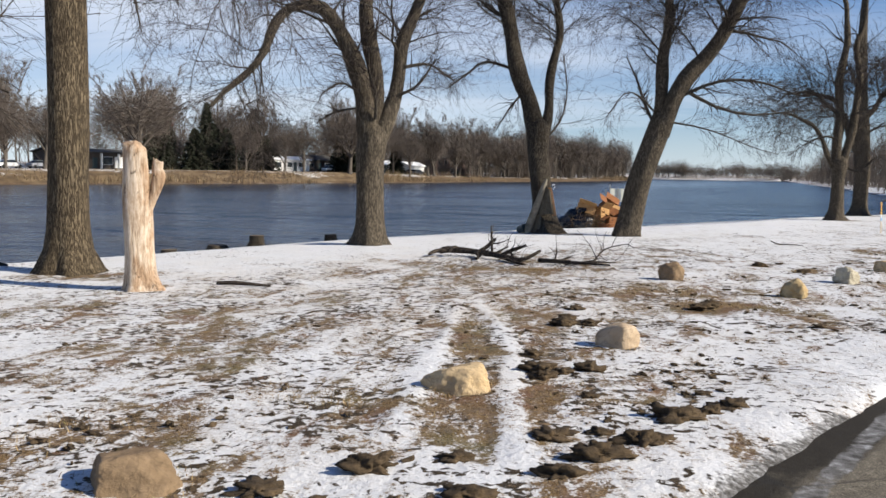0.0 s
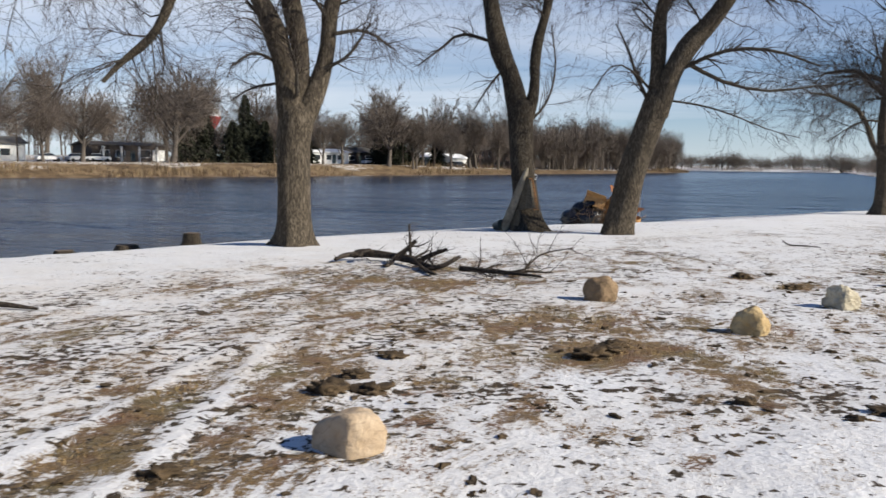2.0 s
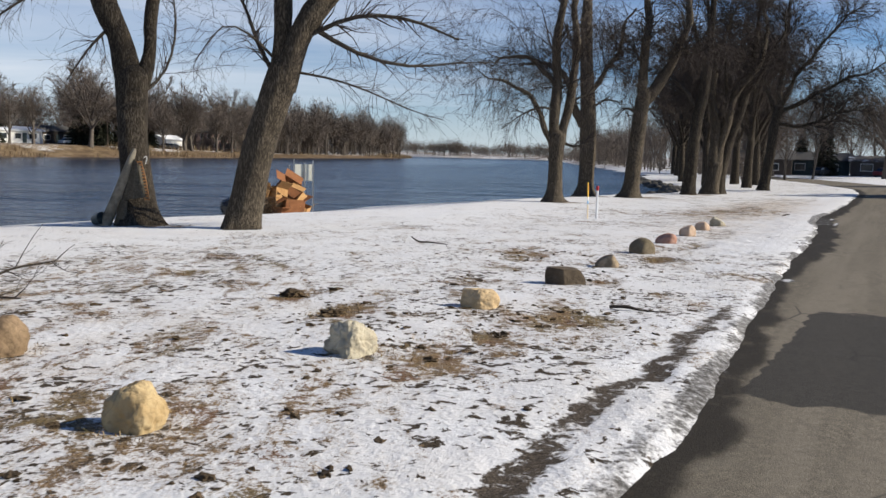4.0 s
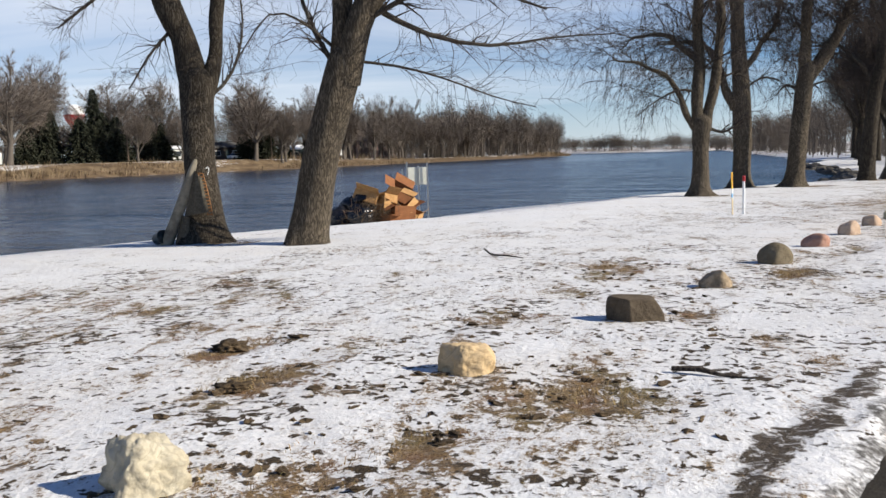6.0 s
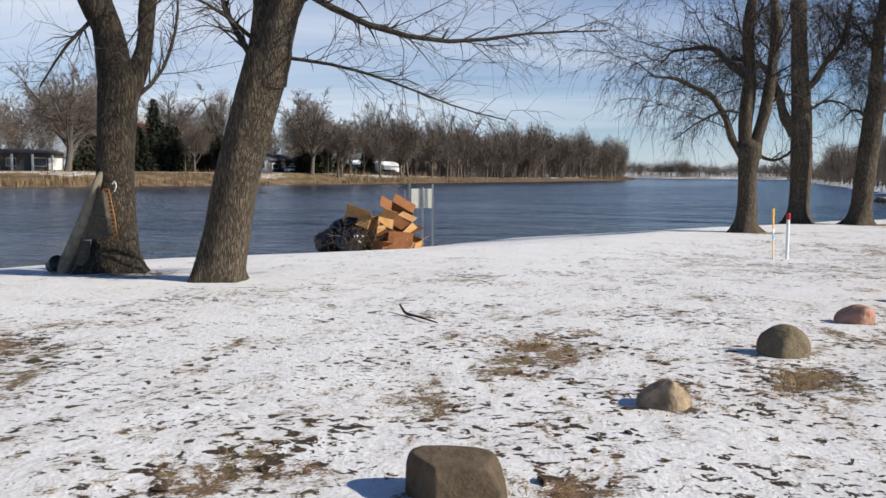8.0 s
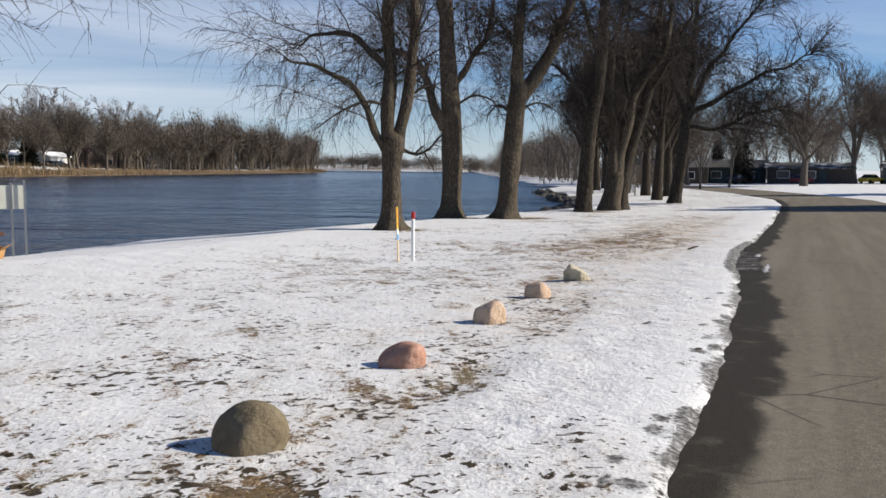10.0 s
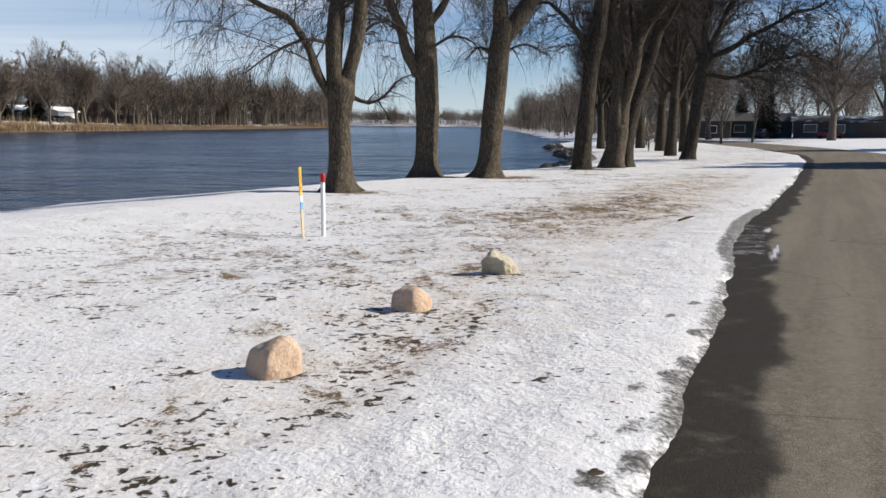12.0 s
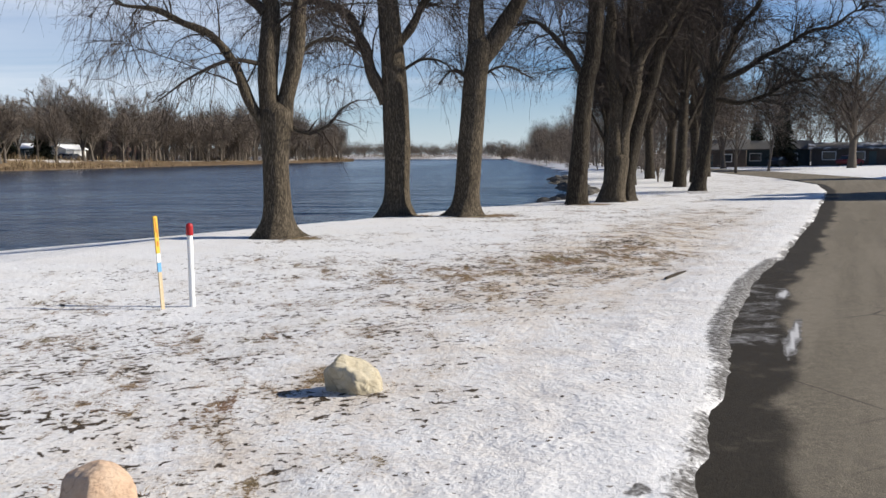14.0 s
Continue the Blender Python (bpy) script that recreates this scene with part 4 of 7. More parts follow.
# group by the marker post
tree(on_lawn(19.47, 45.21), 7, [
    [(0, 0, -.25, .62), (0, 0, .1, .47), (.03, 0, .65, .365), (.03, 0, 1.9, .325), (.08, 0, 2.95, .40)],
    [(-.03, 0, 2.65, .27), (-.11, 0, 4.25, .235), (-.16, 0, 5.8, .22), (-.2, 0, 9, .16), (-.3, 0, 14, .05)],
    [(.2, 0, 2.65, .25), (.4, 0, 4.25, .2), (.55, 0, 5.8, .19), (.9, 0, 9, .14), (1.3, 0, 14, .05)],
    [(-.2, 0, 2.75, .15), (-.63, -.1, 3.5, .13), (-.94, -.2, 4.4, .11), (-1.64, -.3, 4.9, .09), (-2.3, -.4, 5.2, .08), (-2.9, -.5, 5.6, .05), (-3.5, -.6, 5.75, .02)],
    [(-.15, .1, 5.5, .13), (-1.2, .2, 6.5, .1), (-2.3, .3, 6.6, .06), (-3.1, .4, 6.0, .025)]],
    (58, 420, 2800), 15, "bare twin-stemmed tree with flared roots in snow", droop=0.55, flare=0.8, t0=0.2, thick=1.5, hang=1300, slim=True,
    extra=[[(.4, 0, 2.75, .07), (.86, 0, 2.57, .052), (1.33, 0, 2.77, .04), (1.7, 0, 3.2, .028), (2.1, 0, 3.4, .014)], [(-.1, 0, 4.2, .06), (-.9, -.4, 4.3, .05), (-1.8, -.6, 3.9, .03), (-2.6, -.7, 3.3, .015)], [(.4, .1, 4.2, .06), (1.0, .2, 4.8, .05), (1.6, .3, 4.9, .03), (2.3, .3, 4.4, .015)]])
tree(on_lawn(24.04, 52.94), 14, [
    [(0, 0, -.25, .75), (0, 0, .15, .55), (.03, 0, .9, .44), (.05, 0, 3, .45), (-.05, 0, 5.2, .41), (-.2, 0, 7.3, .36), (-.3, 0, 11, .25), (-.2, 0, 16, .07)],
    [(-.3, 0, 3.9, .25), (-.8, 0, 5, .205), (-1.2, 0, 6, .18), (-1.75, 0, 6.9, .15), (-2.6, 0, 7.4, .12), (-3.6, 0, 7.3, .06)],
    [(.1, 0, 5.8, .16), (.9, .2, 7, .13), (1.6, .3, 8.6, .1), (2.4, .4, 10.5, .05)],
    [(-.1, 0, 7.5, .18), (-.5, -1, 9.5, .14), (-.6, -1.6, 12, .08), (-.5, -1.8, 15, .04)]],
    (72, 520, 3800), 16, "tall bare tree with a heavy low side limb", droop=0.5, flare=0.6, t0=0.2, thick=1.7, hang=1300, slim=True,
    extra=[[(.3, 0, 5.0, .06), (1.0, .2, 5.4, .05), (1.8, .2, 5.2, .03), (2.4, .2, 4.3, .015)]])
tree(on_lawn(26.18, 51.64), 16, [
    [(0, 0, -.25, .66), (.02, 0, .12, .5), (.06, 0, .85, .42), (.2, 0, 2.9, .405), (.4, 0, 5, .40), (.52, 0, 5.6, .40)],
    [(.42, 0, 5.2, .29), (.28, 0, 6.5, .26), (.25, 0, 7.1, .25), (.3, 0, 10, .2), (.4, 0, 15, .06)],
    [(.55, 0, 5.2, .32), (1.15, 0, 6.1, .3), (1.7, 0, 6.9, .28), (2.3, 0, 8.5, .22), (3, 0, 12, .12), (3.3, 0, 15, .05)]],
    (66, 480, 3600), 17, "bare forked tree with a long scar down its trunk", droop=0.5, flare=0.7, t0=0.2, thick=1.7, hang=1000, slim=True,
    extra=[[(.2, 0, 4.3, .07), (-.1, .1, 4.8, .06), (-.5, .1, 4.85, .04), (-.9, .1, 4.4, .02)], [(.4, 0, 4.6, .05), (1.3, 0, 5.0, .04), (2.2, 0, 4.6, .02)]])
tree(on_lawn(32.6, 57.2), 20, [
    [(0, 0, -.25, .55), (0, 0, .3, .43), (.2, 0, 3.4, .36), (.35, 0, 5, .36), (.6, 0, 6.2, .34), (.75, 0, 8.5, .3), (.9, 0, 12, .18), (1, 0, 16, .05)],
    [(.4, 0, 5.2, .14), (-.5, 0, 6.4, .12), (-1.6, .2, 7.4, .09), (-2.8, .3, 7.6, .04)],
    [(.6, 0, 6.4, .16), (1.1, .2, 8.2, .12), (1.9, .3, 10, .08), (2.4, .3, 12.5, .04)],
    [(.7, 0, 8, .16), (-.2, -.4, 10, .12), (-.9, -.6, 12.5, .07), (-1.2, -.6, 15, .03)]],
    (59, 405, 4750), 18, "slender tall bare tree in the riverside row", M_BARK_DARK, droop=0.4, flare=0.4, t0=0.2, thick=2.3, slim=True, low=13.0)
tree(on_lawn(34.9, 58.6), 21, [
    [(0, 0, -.25, .75), (0, 0, .2, .6), (.1, 0, .9, .5), (.25, 0, 1.8, .46)],
    [(.3, 0, 1.5, .32), (.5, 0, 3, .3), (1.05, 0, 5, .28), (1.7, 0, 6.7, .25), (2.4, 0, 9, .18), (3, 0, 13, .06)],
    [(.1, 0, 1.5, .32), (-.1, 0, 3.6, .3), (-.3, 0, 6.5, .25), (-.4, 0, 10, .15), (-.4, 0, 14, .05)]],
    (59, 405, 4750), 19, "bare tree forked near the ground in the riverside row", droop=0.4, flare=0.4, t0=0.2, thick=2.3, slim=True, low=13.0)
tree(on_lawn(35.9, 59.3), 22, [
    [(0, 0, -.25, .52), (0, 0, .2, .43), (.1, 0, 1.6, .38), (.5, 0, 3.6, .34), (1.1, 0, 5.6, .3), (1.6, 0, 8, .22), (2, 0, 13, .06)],
    [(.6, 0, 4.2, .16), (.3, .2, 6, .14), (.2, .3, 9, .09), (0, .3, 12, .04)],
    [(1.1, 0, 5.8, .16), (2.0, -.2, 7.4, .12), (3, -.3, 9.6, .08), (3.6, -.4, 12, .03)]],
    (54, 374, 4370), 20, "dark leaning bare tree in the riverside row", M_BARK_DARK, droop=0.4, flare=0.4, t0=0.2, thick=2.3, slim=True, low=13.0)
tree(on_lawn(44.8, 68.1), 27, [
    [(0, 0, -.25, .52), (0, 0, .2, .43), (.3, 0, 2.5, .37), (.5, 0, 5, .35), (.8, 0, 6.4, .33)],
    [(.7, 0, 5.2, .17), (2.1, 0, 5.1, .13), (3.5, -.2, 5.5, .1), (5.2, -.4, 6.1, .07), (6.8, -.5, 6.2, .03)],
    [(.75, 0, 6.0, .21), (3.0, 0, 7.2, .15), (4.9, .2, 8.2, .11), (7.6, .3, 9.6, .06), (9.2, .3, 10.4, .03)],
    [(.75, 0, 6.1, .21), (1.8, -.3, 9, .16), (3.8, -.6, 11.4, .1), (5.6, -.8, 13.6, .05)],
    [(.75, 0, 6.0, .26), (.9, 0, 9.5, .2), (1, 0, 14, .1), (1.2, 0, 18, .04)],
    [(.6, 0, 5.7, .2), (-.5, .2, 8.5, .15), (-1.6, .3, 11.2, .09), (-2.2, .3, 14, .04)]],
    (260, 1900, 12000), 21, "large bare tree with a wide crown over the road", M_BARK_DARK, droop=0.18, flare=0.4, t0=0.2, thick=2.5, slim=True, low=16.0)


def random_stems(rng, height, spreadr, fork, r0, limbs=6, upright=0.6):
    """A trunk and limbs for a tree seen from afar."""
    lean = rng.normal(0, 0.04, 2)
    top = np.array([lean[0] * height, lean[1] * height, height * .84])
    trunk = [(0, 0, -.3, r0 * 1.25), (0, 0, .4, r0), (top[0] * .3, top[1] * .3, fork, r0 * .8), (top[0] * .6, top[1] * .6, height * .58, r0 * .45), (*top, r0 * .08)]
    out = [trunk]
    for i in range(limbs):
        a = i * 2.399 + rng.uniform(-.4, .4)
        h0 = fork * rng.uniform(.75, 1.0) + (height * .5 - fork) * (i / limbs) * rng.uniform(.6, 1.0)
        R = spreadr * rng.uniform(.65, 1.0)
        h1 = h0 + (height - h0) * rng.uniform(.45, .95) * upright
        c, s = math.cos(a), math.sin(a)
        out.append([(top[0] * .2, top[1] * .2, h0, r0 * .5), (c * R * .4, s * R * .4, h0 + (h1 - h0) * .42, r0 * .3), (c * R * .75, s * R * .75, h0 + (h1 - h0) * .78, r0 * .17), (c * R, s * R, h1, r0 * .07)])
    return out


def spray(P, width, rng):
    """Fine twigs seen from afar: slender slips, each tapering from its foot to its tip."""
    a, b = P[:, 0, :3], P[:, -1, :3]
    s = np.cross(b - a, rng.normal(size=a.shape))
    s *= width / (np.linalg.norm(s, axis=1, keepdims=True) + 1e-9)
    v = np.stack([a - s, a + s, b], 1).reshape(-1, 3)
    return v, np.arange(len(v)).reshape(-1, 3)


def split_quads(v, f):
    return v, np.concatenate([f[:, [0, 1, 2]], f[:, [0, 2, 3]]])


def haze_of_twigs(rng, n, height, fork, spreadr, width, length, lobes=9):
    """Fine twigs filling rounded lobes of a crown, fanning up and outwards."""
    c0 = np.array([0, 0, fork + (height - fork) * .38])
    size = np.array([spreadr, spreadr, (height - fork) * .62])
    lob = rng.normal(size=(lobes, 3))
    lob[:, 2] = np.abs(lob[:, 2]) * .9 - .25
    lob /= np.linalg.norm(lob, axis=1, keepdims=True)
    lob *= rng.uniform(.35, .62, (lobes, 1))
    d = rng.normal(size=(n, 3))
    d /= np.linalg.norm(d, axis=1, keepdims=True)
    q = lob[rng.integers(lobes, size=n)] + d * .43 * rng.random((n, 1)) ** .42
    out = q / (np.linalg.norm(q, axis=1, keepdims=True) + 1e-6) + rng.normal(0, .42, (n, 3)) + [0, 0, .35]
    out /= np.linalg.norm(out, axis=1, keepdims=True)
    L = rng.uniform(length * .4, length, (n, 1))
    a = c0 + q * size - out * L * .5
    P = np.stack([a, a + out * L], 1)
    return spray(P, width, rng)


def far_tree_meshes(seed, height, spreadr, fork, r0, counts, thick, limbs=6, droop=0.12, upright=0.6):
    rng = np.random.default_rng(seed)
    stems = random_stems(rng, height * .93, spreadr * .9, fork, r0, limbs, upright)
    size = height / 15.0
    S = np.stack([smooth_line(s, 10) for s in stems])
    b1 = sprout(rng, S, counts[0], 6, 0.3, (18, 50), (1.4 * size, 4.6 * size), (0.22, 0.4), 0.007 * thick, 0.25, droop * .4, 0.16)
    b2 = sprout(rng, b1, counts[1], 4, 0.15, (18, 55), (0.6 * size, 2.2 * size), (0.35, 0.6), 0.0042 * thick, 0.15, droop * .6, 0.2)
    b3 = sprout(rng, np.concatenate([b2, smooth_rows(b1, 4)]), counts[2] // 2, 2, 0.2, (18, 60), (0.35 * size, 1.3 * size), (0.4, 0.6), 0.003 * thick, 0.15, droop, 0.1)
    t = tube_arrays(np.stack([smooth_line(stems[0], 8)]), 8)
    l = [tube_arrays(smooth_line(s, 7)[None], 5) for s in stems[1:]]
    tw = joined(split_quads(*tube_arrays(smooth_rows(b1, 4), 4)), split_quads(*tube_arrays(smooth_rows(b2, 3), 3)), spray(b3, 0.0042 * thick, rng), haze_of_twigs(rng, counts[2], height, fork, spreadr, 0.0034 * thick, 1.25 * size))
    return t, l, tw


def far_tree(kind_meshes, label, group, bark=None, twig=None):
    t, l, tw = kind_meshes
    ob = thing("tree", (0, 0, 0), label, "tree", group)
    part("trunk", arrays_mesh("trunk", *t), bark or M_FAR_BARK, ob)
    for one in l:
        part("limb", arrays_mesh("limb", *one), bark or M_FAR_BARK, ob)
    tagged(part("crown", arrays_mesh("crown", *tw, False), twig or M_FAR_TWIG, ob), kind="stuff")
    return ob


# ---- boulders along the verge ----


def icosphere(levels):
    bm = bmesh.new()
    bmesh.ops.create_icosphere(bm, subdivisions=levels, radius=1.0)
    v = np.array([p.co[:] for p in bm.verts])
    f = np.array([[q.index for q in p.verts] for p in bm.faces])
    bm.free()
    return v, f


ICO5, ICO4, ICO3, ICO2 = icosphere(5), icosphere(4), icosphere(3), icosphere(2)


def bumps(p, seed, scale):
    return np.array([noise.noise(Vector(q) * scale + Vector((seed * 3.1, seed * 7.7, -seed * 2.3))) for q in p])


def stone_mesh(size, seed, cuts=7, soft=0.35, ico=None, rough=0.10, boxy=0.78, planes=()):
    """A boulder: a ball cut by planes, worn, with uneven faces."""
    rng = np.random.default_rng(seed)
    v, f = ico or ICO5
    v = np.sign(v) * np.abs(v) ** boxy
    for i in range(cuts):
        n = rng.normal(size=3)
        n[2] = abs(n[2]) * 0.8 + (0.0 if i else 0.5)
        n /= np.linalg.norm(n)
        d = v @ n
        lim = np.percentile(d, 100) * rng.uniform(0.60, 0.84)
        over = np.clip(d - lim, 0, None)
        v = v - (over * (1 - soft * 0.5))[:, None] * n
    for nx, ny, nz, lim in planes:
        n = np.array([nx, ny, nz]) / math.sqrt(nx * nx + ny * ny + nz * nz)
        v = v - (np.clip(v @ n - lim, 0, None) * .96)[:, None] * n
    # wear the edges round
    e = np.concatenate([f[:, [0, 1]], f[:, [1, 2]], f[:, [2, 0]]])
    count = np.bincount(e.ravel(), minlength=len(v))[:, None]
    for i in range(6 + int(soft * 30)):
        near = np.zeros_like(v)
        np.add.at(near, e[:, 0], v[e[:, 1]])
        np.add.at(near, e[:, 1], v[e[:, 0]])
        v = v * .4 + near / count * .6
    nrm = v / np.linalg.norm(v, axis=1, keepdims=True)
    v = v + nrm * (rough * bumps(v, seed, 1.6) + rough * 0.5 * bumps(v, seed + 5, 4.0) + rough * 0.24 * bumps(v, seed + 9, 11.0))[:, None]
    v = v * (np.array(size) / (v.max(0) - v.min(0)))
    v[:, 2] -= v[:, 2].min()
    return arrays_mesh("boulder", v, f)


def boulder(x, y, size, seed, material, label, turn=0, cuts=7, soft=0.35, rough=0.10, sink=0.13, boxy=0.78, planes=()):
    me = stone_mesh((size[0], size[1], size[2] + sink), seed, cuts, soft, None, rough, boxy, planes)
    me.materials.append(material)
    ob = new("boulder", me)
    ob.matrix_world = Matrix.Translation(on_lawn(x, y, sink + 0.02)) @ Matrix.Rotation(radians(turn), 4, "Z")
    return tagged(ob, label, "boulder", "row of boulders along the verge")


R_TAN = rock_mat("tan_limestone", (0.50, 0.355, 0.19), (0.58, 0.44, 0.265))
R_BUFF = rock_mat("buff_fieldstone", (0.43, 0.315, 0.20), (0.51, 0.40, 0.28))
R_BROWN = rock_mat("brown_fieldstone", (0.20, 0.135, 0.076), (0.29, 0.20, 0.118))
R_YELLOW = rock_mat("yellow_limestone", (0.41, 0.285, 0.135), (0.52, 0.40, 0.22))
R_PALE = rock_mat("pale_limestone", (0.42, 0.365, 0.26), (0.52, 0.47, 0.355))
R_OLIVE = rock_mat("olive_fieldstone", (0.15, 0.116, 0.07), (0.20, 0.162, 0.105))
R_DARK = rock_mat("dark_brown_fieldstone", (0.082, 0.060, 0.038), (0.125, 0.095, 0.062))
R_GREY = rock_mat("grey_fieldstone", (0.20, 0.15, 0.096), (0.42, 0.32, 0.21))
R_PINK = rock_mat("pink_granite", (0.40, 0.21, 0.145), (0.47, 0.28, 0.205))
R_ROSE = rock_mat("rosy_fieldstone", (0.50, 0.345, 0.235), (0.57, 0.435, 0.32))

boulder(*STONES[0], (.54, .44, .185), 1, R_BROWN, "dark brown angular boulder in thin snow", 0, 2, 0.15, 0.10, boxy=0.85, planes=((-.9, -.35, .2, .56), (.15, -.85, .45, .52), (.62, -.25, .72, .56), (-.2, .1, .97, .56)))
boulder(*STONES[1], (.57, .44, .215), 2, R_TAN, "tan angular limestone boulder in thin snow", 0, 2, 0.6, 0.12, boxy=0.9, planes=((-.60, -.74, .30, .40), (.35, -.86, .36, .60), (-.42, .25, .86, .52), (.1, -.2, .97, .68), (.85, -.4, .3, .74)))
boulder(*STONES[2], (.44, .38, .25), 3, R_BUFF, "buff blocky rounded boulder with a flat lit face in thin snow", 0, 1, 0.75, 0.08, boxy=0.98, planes=((.62, -.76, .2, .62), (-.60, -.78, .18, .42), (-.45, .1, .89, .66), (.1, 0, .99, .76)))
boulder(*STONES[3], (.44, .40, .32), 4, R_BROWN, "brown rounded boulder on patchy grass", 0, 1, 0.9, 0.11, boxy=1.1, planes=((.55, -.80, .2, .78), (-.62, -.75, .25, .62)))
boulder(*STONES[4], (.38, .36, .29), 5, R_YELLOW, "yellow pitted limestone boulder in snow", 0, 1, 0.7, 0.17, boxy=1.1, planes=((-.58, -.78, .22, .60), (.66, -.72, .22, .78), (-.5, .1, .85, .80)))
boulder(*STONES[5], (.44, .38, .29), 66, R_PALE, "pale cream humped limestone boulder with a split face in snow", 0, 1, 0.5, 0.30, boxy=1.0, planes=((-.80, -.54, .2, .60), (.42, -.90, .12, .66), (.5, -.1, .86, .76)))
boulder(*STONES[6], (.41, .38, .225), 7, R_TAN, "tan low limestone boulder in snow", 0, 3, 0.55, 0.16, boxy=1.0, planes=((-.80, -.56, .2, .56), (.2, -.9, .4, .64), (.2, 0, .98, .70)))
boulder(*STONES[7], (.52, .42, .235), 8, R_DARK, "dark olive flat-topped boulder in snow", 0, 0, 0.1, 0.03, boxy=0.7, planes=((-.84, -.54, .04, .62), (.16, -.97, .14, .58), (.08, .0, 1, .56), (.88, -.1, .45, .80)))
boulder(*STONES[8], (.40, .38, .22), 9, R_GREY, "grey and tan broken boulder in snow", 0, 1, 0.2, 0.07, planes=((-.56, -.76, .33, .36), (.76, -.58, .3, .50), (-.55, .1, .83, .46), (.25, -.9, .35, .5), (.6, .1, .8, .56)))
boulder(*STONES[9], (.48, .42, .30), 10, R_OLIVE, "smooth rounded olive-grey boulder in snow", 5, 1, 0.7, 0.03, boxy=1.0, planes=((-.72, -.5, .48, .70), (.2, -.95, .2, .74)))
boulder(*STONES[10], (.43, .40, .235), 11, R_PINK, "pink granite boulder with a long sloping side in snow", 0, 1, 0.6, 0.04, boxy=0.95, planes=((-.58, -.1, .80, .44), (-.7, -.65, .3, .64), (.2, 0, .98, .68)))
boulder(*STONES[11], (.385, .37, .285), 12, R_ROSE, "rosy tan boulder, taller than wide, in snow", 0, 1, 0.6, 0.05, boxy=0.95, planes=((-.85, -.45, .28, .64), (-.4, 0, .9, .66), (.3, -.92, .24, .72)))
boulder(*STONES[12], (.38, .34, .245), 13, R_ROSE, "small rosy tan boulder among dead leaves", 0, 1, 0.6, 0.06, boxy=0.95, planes=((-.80, -.55, .25, .56), (-.3, 0, .95, .66), (.6, 0, .8, .70)))
boulder(*STONES[13], (.46, .38, .29), 114, R_PALE, "pale yellow jagged limestone boulder with a raised horn in snow", 0, 1, 0.1, 0.15, planes=((.40, -.25, .88, .34), (-.70, -.60, -.35, .36), (.35, -.92, .12, .48), (.9, -.3, .3, .66), (-.3, -.8, .5, .5)))

# ---- clods of turned earth ----
M_EARTH = rock_mat("frozen_dark_earth", (0.046, 0.033, 0.020), (0.125, 0.086, 0.048), 0.012, 0.95)


def clod(u, v, w, h, seed):
    """A torn-up lump of earth and roots."""
    rng = np.random.default_rng(900 + seed)
    vv, fcs = ICO4
    k = 1 + 0.8 * bumps(vv, seed * 11, 1.7) + 0.42 * bumps(vv, seed * 11 + 50, 4.2) + 0.30 * bumps(vv, seed * 11 + 90, 9.5)
    vtx = vv * np.clip(k, .25, 2)[:, None] * np.array([w * .46, w * .36 * rng.uniform(.8, 1.2), h * .48])
    vtx[:, 2] = np.maximum(vtx[:, 2] + h * .12, -.03)
    me = arrays_mesh("clod", vtx, fcs)
    me.materials.append(M_EARTH)
    ob = new("earth_clod", me)
    q = W(u, v)
    ob.location = on_lawn(q.x, q.y, 0.01)
    return tagged(ob, "dark frozen clod of turned-up earth in snow", "dirt clod", "clods of turned earth")


def turf_flecks():
    """Small dark knots of turf and roots that poke through the snow."""
    rng = np.random.default_rng(83)
    n = 6500
    U, V = rng.uniform(2.5, 26, n), rng.uniform(1.55, 8.0, n)
    some = fbm(U * .55, V * .55, 71, 3) + .5 * (fbm(U * 2.2, V * 2.2, 72, 2) - .5)
    keep = rng.random(n) < (.12 + .5 * step(.42, .85, some)) * step(9, 3, V) * step(27, 20, U)
    U, V = U[keep], V[keep]
    z = land(U, V)[0]
    v0, f0 = ICO2
    arrs = []
    for i in range(len(U)):
        p = v0 * (1 + .45 * rng.normal(size=(len(v0), 1)).clip(-1.2, 1.6))
        r = .009 + .024 * rng.random() ** 2.4
        a = rng.uniform(0, 3.14)
        p = p * [r * rng.uniform(1.0, 2.1), r, r * rng.uniform(.35, .75)]
        p = np.stack([p[:, 0] * math.cos(a) - p[:, 1] * math.sin(a), p[:, 0] * math.sin(a) + p[:, 1] * math.cos(a), p[:, 2]], -1)
        arrs.append((p + [U[i] * UX - V[i] * UY, U[i] * UY + V[i] * UX, z[i] - .006], f0))
    ob = new("turf_flecks", arrays_mesh("turf_flecks", *joined(*arrs), False))
    ob.data.materials.append(M_EARTH)
    tagged(ob, "small dark knots of turf poking through thin snow", "turf", kind="stuff")


turf_flecks()
CLODS_NEAR = ((3.6, 2.68, .34, .17), (3.0, 2.87, .32, .08), (4.21, 1.81, .28, .13), (4.6, 1.83, .38, .17), (5.02, 1.78, .28, .17), (4.8, 2.3, .26, .09), (4.06, 2.44, .22, .07), (3.65, 2.0, .3, .1), (5.1, 2.1, .22, .08), (5.08, 1.74, .3, .12), (5.75, 1.9, .4, .16), (6.05, 1.8, .24, .12), (6.3, 1.74, .3, .13), (6.52, 2.05, .14, .05), (5.87, 2.65, .16, .05), (6.4, 3.5, .36, .16), (6.22, 3.3, .26, .12), (6.7, 3.17, .32, .12), (6.45, 3.27, .22, .08))
